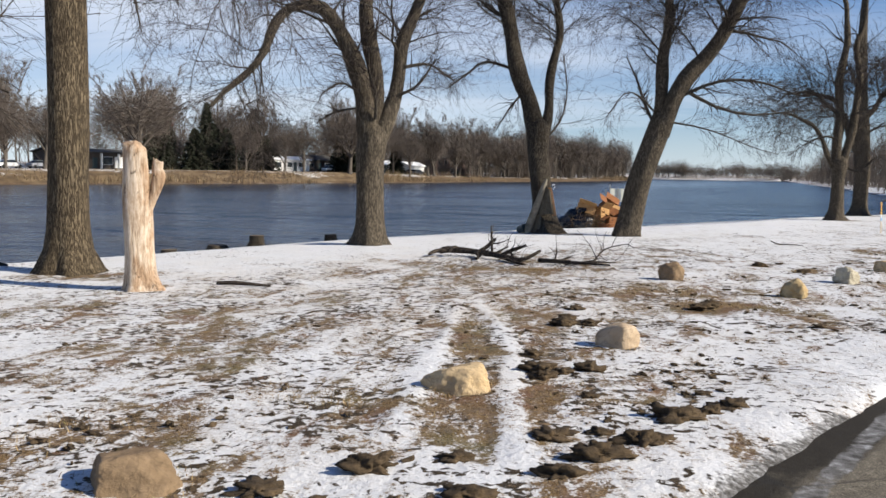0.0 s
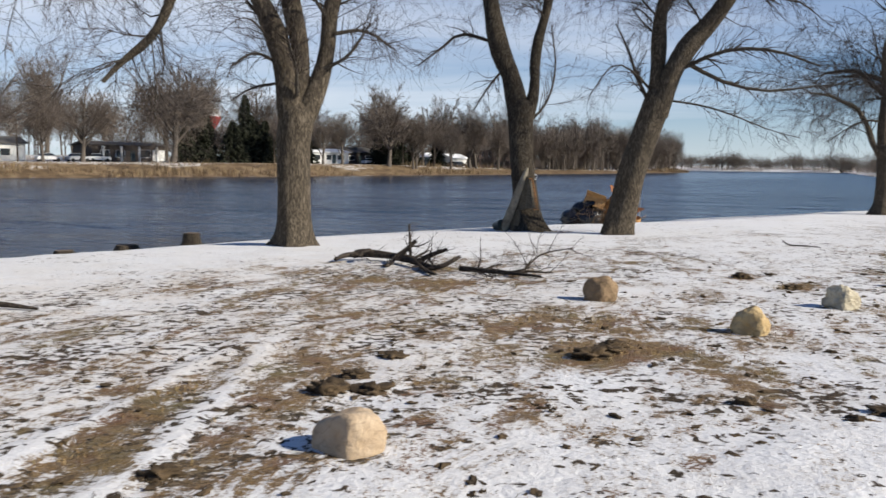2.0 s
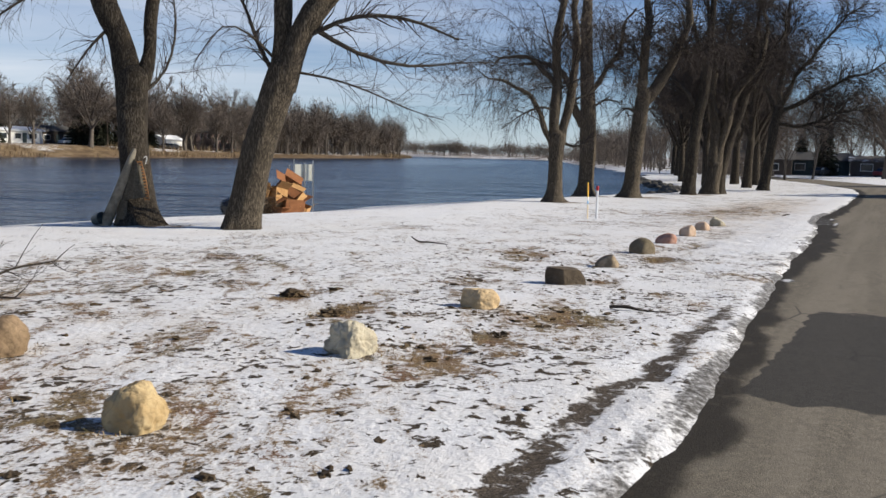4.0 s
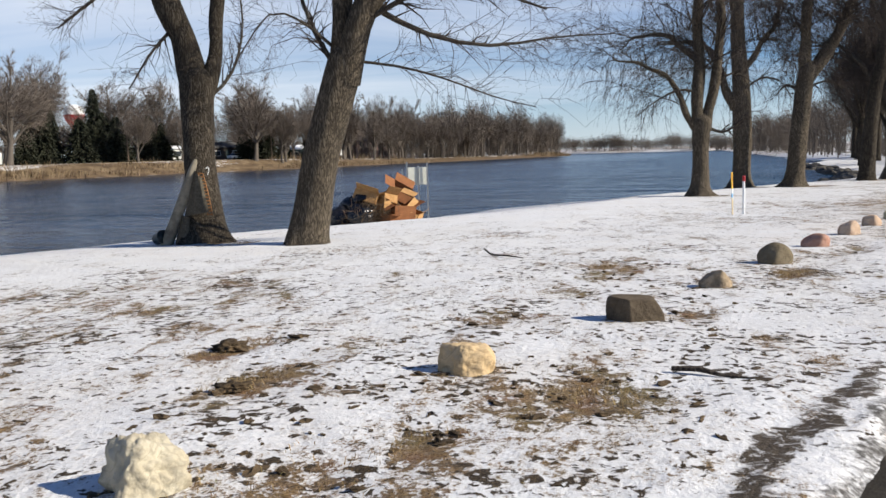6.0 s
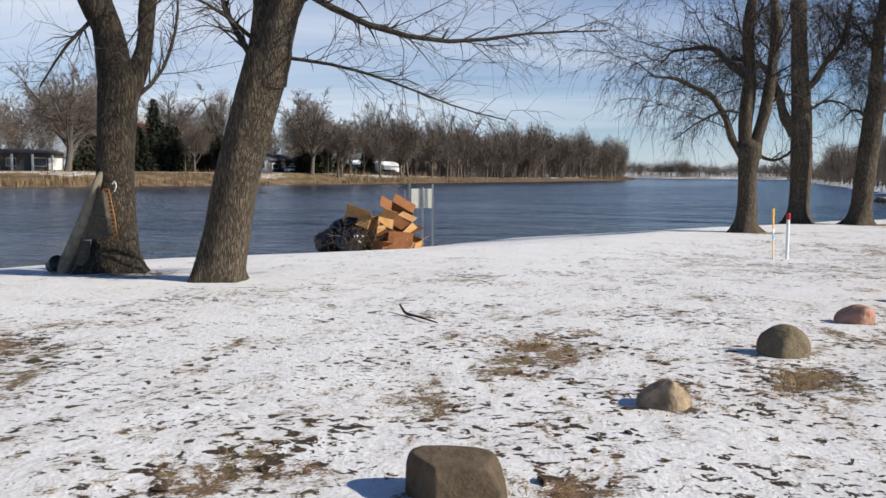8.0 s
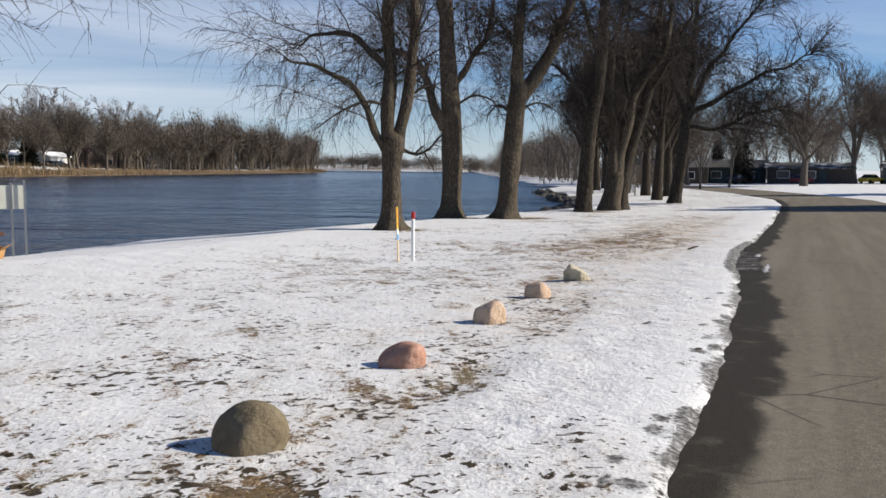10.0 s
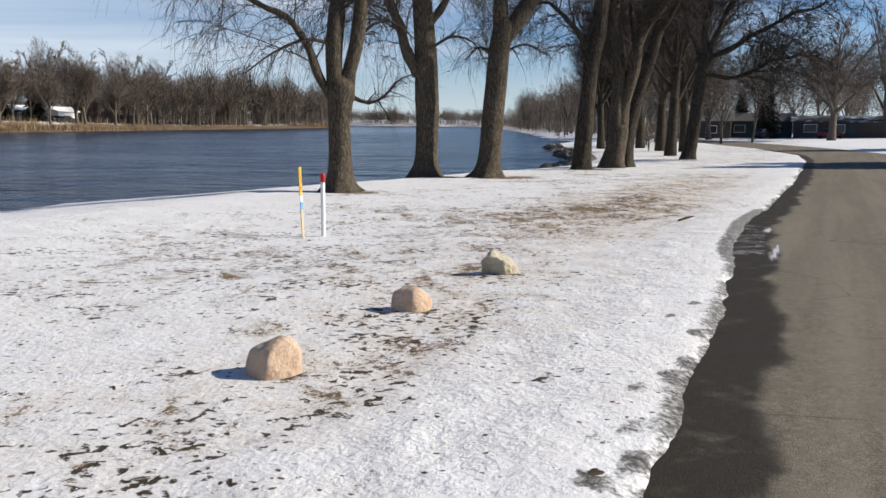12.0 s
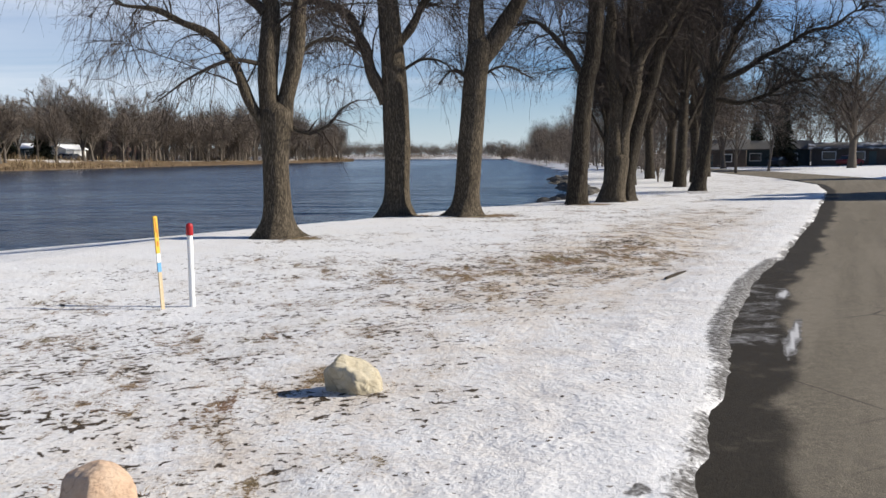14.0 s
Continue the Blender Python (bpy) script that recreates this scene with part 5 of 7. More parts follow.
CLODS_AHEAD = ((6.95, 3.95, .22, .09), (8.62, 4.68, .34, .16), (8.85, 4.5, .32, .1), (9.05, 4.9, .28, .1), (9.7, 5.2, .24, .08), (11.27, 4.1, .3, .1), (11.02, 4.12, .36, .13), (11.5, 4.2, .26, .1), (10.4, 2.42, .2, .07), (10.8, 1.56, .42, .13), (11.4, 1.42, .26, .07), (10.5, 1.72, .24, .07), (11.75, 1.4, .26, .07), (17.5, 5.82, .3, .12), (18.1, 5.65, .2, .07), (16.6, 4.65, .26, .09), (32.5, 1.5, .18, .05), (33.2, 1.66, .2, .05), (30.95, 1.55, .2, .05), (29.4, 1.42, .2, .05))
for i, (u, v, w, h) in enumerate(CLODS_NEAR + CLODS_AHEAD):
    clod(u, v, w * .86, h * .85, i)

# ---- dead tree snag ----
M_DEADWOOD = Mat("bare_dead_wood", 0.75, spec=0.2)
_g = M_DEADWOOD.noise(0.045, 7, 0.68, (1, 1, 0.14))
_k = M_DEADWOOD.noise(0.28, 5, 0.65, (1, 1, 0.45))
_h = M_DEADWOOD.noise(0.09, 4, 0.6, (1, 1, 0.6), (0, 0, 1.0))
_c = M_DEADWOOD.ramp(_g, (0.28, (0.22, 0.135, 0.08)), (0.45, (0.50, 0.385, 0.275)), (0.66, (0.70, 0.60, 0.48)))
_c = M_DEADWOOD.mix(M_DEADWOOD.ramp(_k, (0.45, 0.0), (0.58, 0.75)), _c, M_DEADWOOD.ramp(_g, (0.3, (0.10, 0.05, 0.024)), (0.62, (0.42, 0.25, 0.13))))
_c = M_DEADWOOD.mix(M_DEADWOOD.ramp(_h, (0.64, 0.0), (0.70, 0.8)), _c, (0.07, 0.045, 0.028))
M_DEADWOOD.color(_c).bump(_g, 0.9, 0.025)


def dead_snag():
    ob = thing("dead_tree_snag", on_lawn(-4.26, 12.52), "pale barkless dead tree snag with a broken stub", "dead tree")
    az = radians(-22)
    ca, sa = math.cos(az), math.sin(az)
    rows = np.array([(.04, 0, -.2, .36), (.03, 0, .03, .27), (.01, 0, .2, .225), (-.01, 0, .6, .205), (-.02, 0, 1.1, .20), (-.03, 0, 1.5, .185), (-.03, 0, 1.9, .165), (-.04, 0, 2.10, .16), (-.04, 0, 2.16, .15), (-.04, 0, 2.165, .09), (-.04, 0, 2.16, .005)])
    stub = np.array([(.08, -.05, 1.0, .05), (.17, -.05, 1.3, .065), (.25, -.05, 1.52, .08), (.29, -.04, 1.68, .095), (.28, -.03, 1.80, .075), (.29, -.03, 1.92, .07), (.29, -.03, 1.93, .05), (.29, -.03, 1.93, .004)])
    for nm, r, sides in (("trunk", rows, 26), ("broken_stub", stub, 16)):
        p = smooth_line(r, 40)
        p = np.stack([p[:, 0] * ca + p[:, 1] * sa, -p[:, 0] * sa + p[:, 1] * ca, p[:, 2], p[:, 3]], -1)
        v, f = tube_arrays(p[None], sides, lumpy(31, 0.11, 0.5 if nm == "trunk" else 0.0))
        # splintered top
        top = p[:, 2].max()
        jag = np.clip((v[:, 2] - top + .25) / .25, 0, 1)
        v[:, 2] += jag * (.09 * (np.sin(v[:, 0] * 31 + 2) * .6 + np.sin(v[:, 1] * 47 + 1) * .5) - .25 * (v[:, 0] + .03 if nm == "trunk" else 0.0))
        part(nm, arrays_mesh(nm, v, f), M_DEADWOOD.m, ob, "" if nm == "trunk" else "broken pale stub of a side limb")
    return ob


dead_snag()

# ---- cut stumps on the bank ----
M_CUT = plain_mat("weathered_cut_wood", (0.17, 0.13, 0.095), 0.85, spec=0.15, vary=0.35, size=0.03)


def low_stump(x, y, r, h, seed):
    ob = thing("cut_stump", on_lawn(x, y), "low weathered cut stump at the water's edge", "tree stump", "cut stumps on the bank")
    v, f = tube_arrays(smooth_line([(0, 0, -.3, r * 1.25), (0, 0, 0, r * 1.1), (0, 0, h * .6, r), (0, 0, h, r * .97)], 14)[None], 18, lumpy(seed, 0.09, 0.4))
    part("bark", arrays_mesh("bark", v, f), M_BARK_DARK, ob)
    ring = v[-18:]
    top = np.vstack([ring + [0, 0, .004], [[ring[:, 0].mean(), ring[:, 1].mean(), h + .012]]])
    fc = np.array([[i, (i + 1) % 18, 18] for i in range(18)])
    part("cut_face", arrays_mesh("cut_face", top, fc, False), M_CUT, ob, "grey sawn face")
    return ob


low_stump(-6.2, 27.1, .22, .34, 3)
low_stump(-6.45, 23.6, .24, .12, 4)
low_stump(-7.4, 22.5, .2, .09, 5)
low_stump(-4.25, 29.6, .2, .22, 6)
low_stump(-6.6, 28.0, .12, .12, 7)

# ---- things left at the water's edge ----


def fishing_rod():
    ob = thing("fishing_rod", on_lawn(-12.3, 21.2), "thin dark fishing rod with a pale handle propped at the water", "fishing rod")
    part("blank", arrays_mesh("blank", *tube_arrays(smooth_line([(0, 0, .0, .012), (-.22, .25, .5, .009), (-.5, .6, 1.05, .007), (-.85, 1.0, 1.7, .004), (-1.15, 1.4, 2.15, .002)], 16)[None], 7)), M_TWIG, ob)
    part("handle", arrays_mesh("handle", *tube_arrays(smooth_line([(.04, -.05, -.1, .02), (-.03, .03, .08, .022), (-.12, .13, .28, .018)], 8)[None], 10)), plain_mat("pale_cork", (0.70, 0.66, 0.60), 0.6), ob, "pale cork handle")
    r = part("reel", arrays_mesh("reel", *tube_arrays(np.array([[(-.17, .16, .30, .001), (-.17, .16, .30, .05), (-.11, .16, .30, .055), (-.05, .16, .30, .05), (-.05, .16, .30, .001)]]), 14)), plain_mat("dark_reel_metal", (0.05, 0.05, 0.055), 0.4, metal=0.6), ob, "dark reel")
    part("rest", arrays_mesh("rest", *tube_arrays(smooth_line([(-.3, .3, -.4, .012), (-.32, .35, .4, .011), (-.33, .37, .62, .009)], 6)[None], 7)), M_TWIG, ob, "forked stick holding the rod")


fishing_rod()


def red_tub():
    ob = thing("bait_tub", on_lawn(-12.75, 20.9), "small red plastic tub at the water's edge", "tub")
    part("tub", arrays_mesh("tub", *ring_rows([(0, .001), (0, .07), (.01, .075), (.13, .09), (.14, .094), (.15, .09), (.14, .084), (.02, .07)], 18)), plain_mat("red_plastic", (0.5, 0.03, 0.04), 0.4), ob)


# ---- fallen branch ----
M_WETBARK = bark_mat("dark_wet_bark", (0.045, 0.035, 0.028), (0.11, 0.09, 0.07), 0.03, 0.8)


def fallen_branch():
    ob = thing("fallen_branch", on_lawn(1.2, 18.2), "dark fallen branch with broken side limbs on patchy snow", "branch")
    o = ob.matrix_world.translation
    rng = np.random.default_rng(5)

    def gp(x, y, h, r):
        return (x - o.x, y - o.y, ground_z(x, y) - o.z + h, r * 0.8)
    main = [gp(-.03, 19.4, .05, .05), gp(.0, 19.4, .1, .085), gp(.15, 19.38, .13, .10), gp(.43, 19.3, .12, .095), gp(.8, 19.1, .11, .075), gp(1.0, 18.8, .12, .085), gp(1.2, 18.5, .1, .08), gp(1.5, 17.9, .07, .065), gp(1.75, 17.5, .08, .055), gp(2.0, 17.5, .2, .045), gp(2.12, 17.5, .27, .035)]
    limbs = [[gp(.4, 19.3, .1, .06), gp(.32, 19.1, .2, .05), gp(.2, 18.8, .12, .03)], [gp(1.35, 18.2, .1, .06), gp(1.55, 18.15, .22, .055), gp(1.85, 18.0, .34, .035)], [gp(.15, 19.38, .1, .07), gp(-.1, 19.2, .1, .06), gp(-.25, 18.9, .05, .04)], [gp(1.15, 18.7, .1, .035), gp(1.14, 18.7, .4, .03), gp(1.12, 18.7, .72, .022)], [gp(.85, 18.9, .12, .06), gp(1.05, 18.9, .26, .055), gp(1.22, 18.85, .42, .045)], [gp(1.2, 18.5, .1, .04), gp(1.35, 18.5, .2, .03), gp(1.5, 18.5, .28, .015)],
             [gp(.8, 19.0, .1, .05), gp(.85, 18.4, .05, .045), gp(.8, 18.0, .03, .03)], [gp(1.3, 18.3, .06, .045), gp(1.6, 17.4, .03, .04), gp(1.75, 17.0, .03, .025)],
             [gp(2.1, 17.7, .06, .06), gp(2.4, 17.5, .06, .055), gp(2.7, 17.3, .05, .05), gp(3.0, 17.0, .05, .035), gp(3.4, 16.6, .04, .02)], [gp(2.5, 17.45, .06, .03), gp(2.65, 17.6, .1, .02), gp(2.8, 17.7, .12, .01)],
             [gp(2.9, 17.1, .05, .03), gp(3.2, 17.2, .06, .025), gp(3.6, 17.1, .05, .01)], [gp(3.1, 16.95, .05, .025), gp(3.4, 17.2, .32, .018), gp(3.9, 17.4, .42, .008)], [gp(2.2, 17.6, .04, .02), gp(2.5, 17.0, .05, .015), gp(2.7, 16.4, .04, .008)]]
    v, f = tube_arrays(smooth_line(main, 30)[None], 14, lumpy(8, 0.14))
    part("main_limb", arrays_mesh("main_limb", v, f), M_WETBARK, ob)
    L = [smooth_line(l, 12) for l in limbs]
    for l in L:
        v, f = tube_arrays(l[None], 8, lumpy(9, 0.1))
        part("side_limb", arrays_mesh("side_limb", v, f), M_WETBARK, ob)
    P = np.stack(L)
    tw = sprout(rng, P, 80, 5, 0.1, (25, 75), (.25, .9), (.3, .6), .007, .0, .08, .24)
    tw2 = sprout(rng, tw, 180, 4, 0.2, (25, 60), (.15, .5), (.3, .6), .003, .05, .05, .14)
    for q in (tw, tw2):
        q[..., 2] = np.maximum(q[..., 2], 0.01)
    v, f = joined(tube_arrays(smooth_rows(tw, 4), 4), tube_arrays(tw2, 4))
    tagged(part("twig_tangle", arrays_mesh("twig_tangle", v, f, False), M_TWIG, ob), kind="stuff")


fallen_branch()


def loose_stick(name, rows, label):
    ob = thing(name, on_lawn(rows[0][0], rows[0][1]), label, "stick", "loose sticks on the snow")
    o = ob.matrix_world.translation
    p = smooth_line([(x - o.x, y - o.y, ground_z(x, y) - o.z + h, r) for x, y, h, r in rows], 14)
    v, f = tube_arrays(p[None], 7, lumpy(4, 0.15))
    part("stem", arrays_mesh("stem", v, f), M_WETBARK, ob)


loose_stick("stick", [(9.82, 15.87, .03, .018), (9.98, 15.8, .04, .02), (10.12, 15.7, .02, .012), (10.3, 15.62, .015, .005)], "dark bent stick lying on trampled snow")
loose_stick("stick", [(9.15, 24.45, .1, .012), (9.25, 24.2, .03, .016), (9.45, 23.8, .04, .014), (9.68, 23.45, .02, .006)], "thin crooked twig lying on snow")
loose_stick("stick", [(24.4, 34.7, .03, .02), (24.75, 35.0, .04, .022), (25.1, 35.35, .02, .01)], "short dark stick on clean snow")
loose_stick("stick", [(-3.3, 13.2, .03, .03), (-2.9, 13.1, .05, .035), (-2.4, 13.0, .02, .015)], "rotten piece of wood beside the snag")
loose_stick("stick", [(-9.05, 15.75, .03, .04), (-8.9, 15.7, .05, .05), (-8.65, 15.6, .03, .03)], "dark broken wood scrap on snow by the tree")
loose_stick("stick", [(-8.4, 15.75, .02, .03), (-8.25, 15.7, .04, .04), (-8.05, 15.68, .02, .02)], "dark broken wood scrap on snow by the tree")

# ---- marker post and survey stake ----
M_WHITE = plain_mat("white_plastic", (0.80, 0.80, 0.79), 0.45, vary=0.06, size=0.05)
M_RED = plain_mat("red_paint", (0.42, 0.015, 0.02), 0.45, vary=0.2, size=0.03)
M_LATH = plain_mat("pale_lath_wood", (0.62, 0.50, 0.33), 0.8, vary=0.2, size=0.02)
M_YELLOW = plain_mat("yellow_paint", (0.80, 0.50, 0.06), 0.6, vary=0.1, size=0.03)
M_ORANGE = plain_mat("orange_paint", (0.75, 0.20, 0.03), 0.6, vary=0.15, size=0.03)
M_BLUE = plain_mat("blue_paint", (0.16, 0.40, 0.66), 0.6, vary=0.15, size=0.03)


def ring_rows(rows, sides=20):
    """A turned solid from rows of height and radius."""
    P = np.array([(0.0, 0.0, h, r) for h, r in rows])
    return tube_arrays(P[None], sides)


def marker_post():
    ob = thing("marker_post", on_lawn(17.75, 35.74), "white plastic marker post with a red cap", "marker post")
    part("post", arrays_mesh("post", *ring_rows([(-.2, .04), (0, .04), (.5, .04), (.99, .04), (1.0, .036)])), M_WHITE, ob)
    part("cap", arrays_mesh("cap", *ring_rows([(.985, .047), (.99, .048), (1.1, .048), (1.125, .045), (1.14, .036), (1.15, .02), (1.152, .001)])), M_RED, ob, "dark red cap")


def box_mesh(name, sx, sy, sz, bevel=0.002, z0=0.0):
    bm = bmesh.new()
    bmesh.ops.create_cube(bm, size=1.0)
    bmesh.ops.scale(bm, vec=(sx, sy, sz), verts=bm.verts)
    bmesh.ops.translate(bm, vec=(0, 0, sz / 2 + z0), verts=bm.verts)
    if bevel > 0:
        bmesh.ops.bevel(bm, geom=bm.edges[:], offset=bevel, segments=2, affect="EDGES")
    me = bpy.data.meshes.new(name)
    bm.to_mesh(me)
    bm.free()
    return me


def survey_stake():
    ob = thing("survey_stake", on_lawn(17.37, 35.60), "wooden survey stake painted yellow with orange and blue marks", "survey stake", turn=38)
    ob.matrix_world = ob.matrix_world @ pose(0, 0, 0, 0, -3.0, 0)
    part("lath", box_mesh("lath", .055, .018, 1.46, .002, -.2), M_LATH, ob)
    part("yellow_top", box_mesh("yellow_top", .058, .021, .50, .002, .765), M_YELLOW, ob)
    part("blue_band", box_mesh("blue_band", .058, .021, .13, .002, .51), M_BLUE, ob)
    part("white_band", box_mesh("white_band", .058, .021, .12, .002, .643), M_WHITE, ob)
    for i, (dx, z0, h, w) in enumerate(((-.006, 1.05, .15, .016), (.008, .98, .11, .012), (.0, .86, .07, .022), (-.01, 1.21, .03, .02))):
        b = part("paint_mark", box_mesh("paint_mark", w, .004, h, 0, z0), M_ORANGE, ob)
        b.location = (dx, -.0125, 0)


marker_post()
survey_stake()
red_tub()

# ---- rubbish pile at the water's edge ----
M_CARD = Mat("brown_cardboard", 0.85, spec=0.15)
_a, _b = M_CARD.noise(0.006, 2, 0.5, (1, 12, 1)), M_CARD.noise(0.25, 4, 0.6)
M_CARD = M_CARD.color(M_CARD.mix(M_CARD.ramp(_b, (0.4, 0.0), (0.7, 1.0)), (0.46, 0.27, 0.115), (0.30, 0.155, 0.06))).bump(_a, 0.2, 0.002).m
M_CARD_RED = plain_mat("reddish_cardboard", (0.27, 0.115, 0.05), 0.85, spec=0.15, vary=0.25, size=0.2)
M_BAG = plain_mat("black_plastic_bag", (0.012, 0.012, 0.014), 0.25, spec=0.5, vary=0.2, size=0.1)


def cardboard_box(place, size, turn, tilt, lean, flaps, material):
    """An open carton with walls of real thickness and bent flaps."""
    sx, sy, sz = size
    ob = thing("cardboard_box", place, "torn open brown cardboard box on a rubbish pile", "cardboard box", "cardboard boxes on the pile")
    ob.matrix_world = Matrix.Translation(place) @ pose(0, 0, 0, tilt, lean, turn)
    t = 0.008
    part("bottom", box_mesh("bottom", sx, sy, t, .001), material, ob)
    for nm, (x, y, w, d) in (("wall", (0, sy / 2 - t / 2, sx, t)), ("wall", (0, -sy / 2 + t / 2, sx, t)), ("wall", (sx / 2 - t / 2, 0, t, sy - 2 * t)), ("wall", (-sx / 2 + t / 2, 0, t, sy - 2 * t))):
        p = part(nm, box_mesh(nm, w, d, sz, .001, t), material, ob)
        p.location = (x, y, 0)
    for k, ang in enumerate(flaps):
        if ang is None:
            continue
        w, d = (sx * .98, sy * .5) if k < 2 else (sy * .96, sx * .5)
        p = part("flap", box_mesh("flap", w, t, d, .001), material, ob)
        base = [(0, sy / 2, 0), (0, -sy / 2, 180), (sx / 2, 0, -90), (-sx / 2, 0, 90)][k]
        p.matrix_local = Matrix.Translation((base[0], base[1], sz)) @ Matrix.Rotation(radians(base[2]), 4, "Z") @ Matrix.Rotation(radians(-ang), 4, "X")
    return ob


def rubbish_bag(place, size, seed):
    v, f = ICO4
    p = v * np.array(size) * 0.5
    p = p * (1 + 0.22 * bumps(v, seed, 1.5) + 0.12 * bumps(v, seed + 3, 4.5) + 0.06 * np.abs(bumps(v, seed + 6, 9.0)))[:, None]
    p[:, 2] = np.maximum(p[:, 2], -size[2] * .38) + size[2] * .38
    me = arrays_mesh("bag", p, f)
    me.materials.append(M_BAG)
    ob = new("rubbish_bag", me)
    ob.location = place
    return tagged(ob, "crumpled black plastic rubbish bag on the bank", "rubbish bag", "black rubbish bags")


PILE = on_lawn(6.5, 41.4)
PX = Vector((math.cos(radians(13)), math.sin(radians(13)), 0))  # across the pile
PY = Vector((-PX.y, PX.x, 0))


def on_pile(a, b, h):
    return PILE + PX * a * 1.16 + PY * b * 1.16 + Vector((0, 0, h * 0.92))


for a, b, h, size, turn, tilt, lean, flaps, mat in (
        (.62, -.35, .02, (.62, .5, .5), 25, 4, 6, (100, None, 60, 120), M_CARD_RED), (1.02, -.1, .0, (.42, .4, .34), -20, 8, 20, (None, 130, 40, None), M_CARD),
        (.12, -.25, .08, (.42, .55, .75), 35, -12, 14, (150, 60, None, 110), M_CARD), (.72, -.05, .58, (.55, .45, .32), 60, 25, -28, (80, 120, 100, None), M_CARD),
        (.62, .3, .9, (.62, .5, .42), 20, 34, 30, (60, 150, None, 90), M_CARD_RED), (-.42, 0, .85, (.66, .46, .3), -12, -20, 18, (120, 70, 100, None), M_CARD),
        (.3, .5, .5, (.5, .5, .45), 5, 10, -12, (None, 100, 60, 100), M_CARD_RED), (.2, -.55, .0, (.34, .3, .3), -35, 3, 5, (110, None, 90, None), M_CARD_RED)):
    cardboard_box(on_pile(a, b, h), tuple(k * 1.32 for k in size), turn, tilt, lean, flaps, mat)
for a, b, h, size, sd in ((-1.15, .1, -.05, (.8, .7, .62), 1), (-.62, -.35, -.05, (.75, .6, .72), 2), (-.75, .2, .5, (.72, .6, .5), 3), (-.35, .3, .1, (.9, .8, .9), 4), (.3, .5, -.05, (.9, .7, .6), 5), (-.55, .0, .85, (.5, .45, .3), 6), (1.0, .35, -.05, (.6, .5, .45), 7)):
    rubbish_bag(on_pile(a, b, h), tuple(k * 1.32 for k in size), sd)


def brush_heap():
    ob = thing("brush_heap", on_pile(-.35, -.45, 0), "tangle of dry twigs and litter against the rubbish pile", "brush", kind="stuff")
    rng = np.random.default_rng(77)
    n, m = 420, 5
    P = np.zeros((n, m, 4))
    pos = np.stack([rng.normal(0, .42, n), rng.normal(0, .22, n), np.abs(rng.normal(.1, .35, n))], -1)
    d = rng.normal(size=(n, 3))
    d[:, 2] = np.abs(d[:, 2]) * .7
    d /= np.linalg.norm(d, axis=1, keepdims=True)
    for j in range(m):
        P[:, j, :3], P[:, j, 3] = pos, .009 * (1 - .7 * j / m)
        pos = pos + d * rng.uniform(.05, .16, n)[:, None]
        d = d + rng.normal(0, .25, (n, 3))
        d /= np.linalg.norm(d, axis=1, keepdims=True)
    part("twig_tangle", arrays_mesh("twig_tangle", *tube_arrays(P, 4), False), plain_mat("dead_twigs", (0.13, 0.085, 0.05), 0.9, vary=0.4, size=0.1), ob)


brush_heap()

M_STEEL = plain_mat("galvanised_steel", (0.42, 0.43, 0.43), 0.45, metal=0.7, vary=0.15, size=0.05)
M_SIGN_BACK = plain_mat("sign_back", (0.62, 0.62, 0.54), 0.6, vary=0.1, size=0.1)


def channel_mesh(h):
    """A U-section sign post."""
    prof = [(-.03, -.015), (-.018, -.015), (-.018, .012), (.018, .012), (.018, -.015), (.03, -.015), (.03, -.012), (.021, -.012), (.021, .015), (-.021, .015), (-.021, -.012), (-.03, -.012)]
    n = len(prof)
    v = [(x, y, z) for z in (-.4, h) for x, y in prof]
    f = [[i, (i + 1) % n, n + (i + 1) % n, n + i] for i in range(n)]
    return arrays_mesh("post", v, f, False)


def river_sign():
    base = on_lawn(7.86, 43.6)
    ob = thing("sign", base, "weathered cream sign board on steel channel posts, seen from behind", "sign", turn=8)
    for x, y, h in ((-.5, .1, 2.0), (-.34, -.06, 2.25), (.12, .06, 2.1), (.46, 0, 2.2)):
        p = part("post", channel_mesh(h), M_STEEL, ob)
        p.location = (x, y, 0)
    b = part("board", box_mesh("board", .72, .014, .68, .004, 1.36), M_SIGN_BACK, ob, "cream sign board, plain back")
    b.location = (.08, .1, 0)


river_sign()

# ---- netting and snow fence on the old tree ----
M_NET = Mat("grey_netting", 0.8, spec=0.2)
_n1, _n2 = M_NET.noise(0.02, 3, 0.6), M_NET.noise(0.2, 4, 0.6)
M_NET.color(M_NET.mix(M_NET.ramp(_n2, (0.4, 0.0), (0.7, 1.0)), (0.25, 0.22, 0.165), (0.12, 0.105, 0.078))).bump(_n1, 0.6, 0.01)


M_STRAP = plain_mat("faded_orange_plastic", (0.34, 0.15, 0.05), 0.7, vary=0.3, size=0.04)
M_NET_SHEET = plain_mat("dirty_net_sheet", (0.105, 0.09, 0.066), 0.85, spec=0.15, vary=0.4, size=0.05)


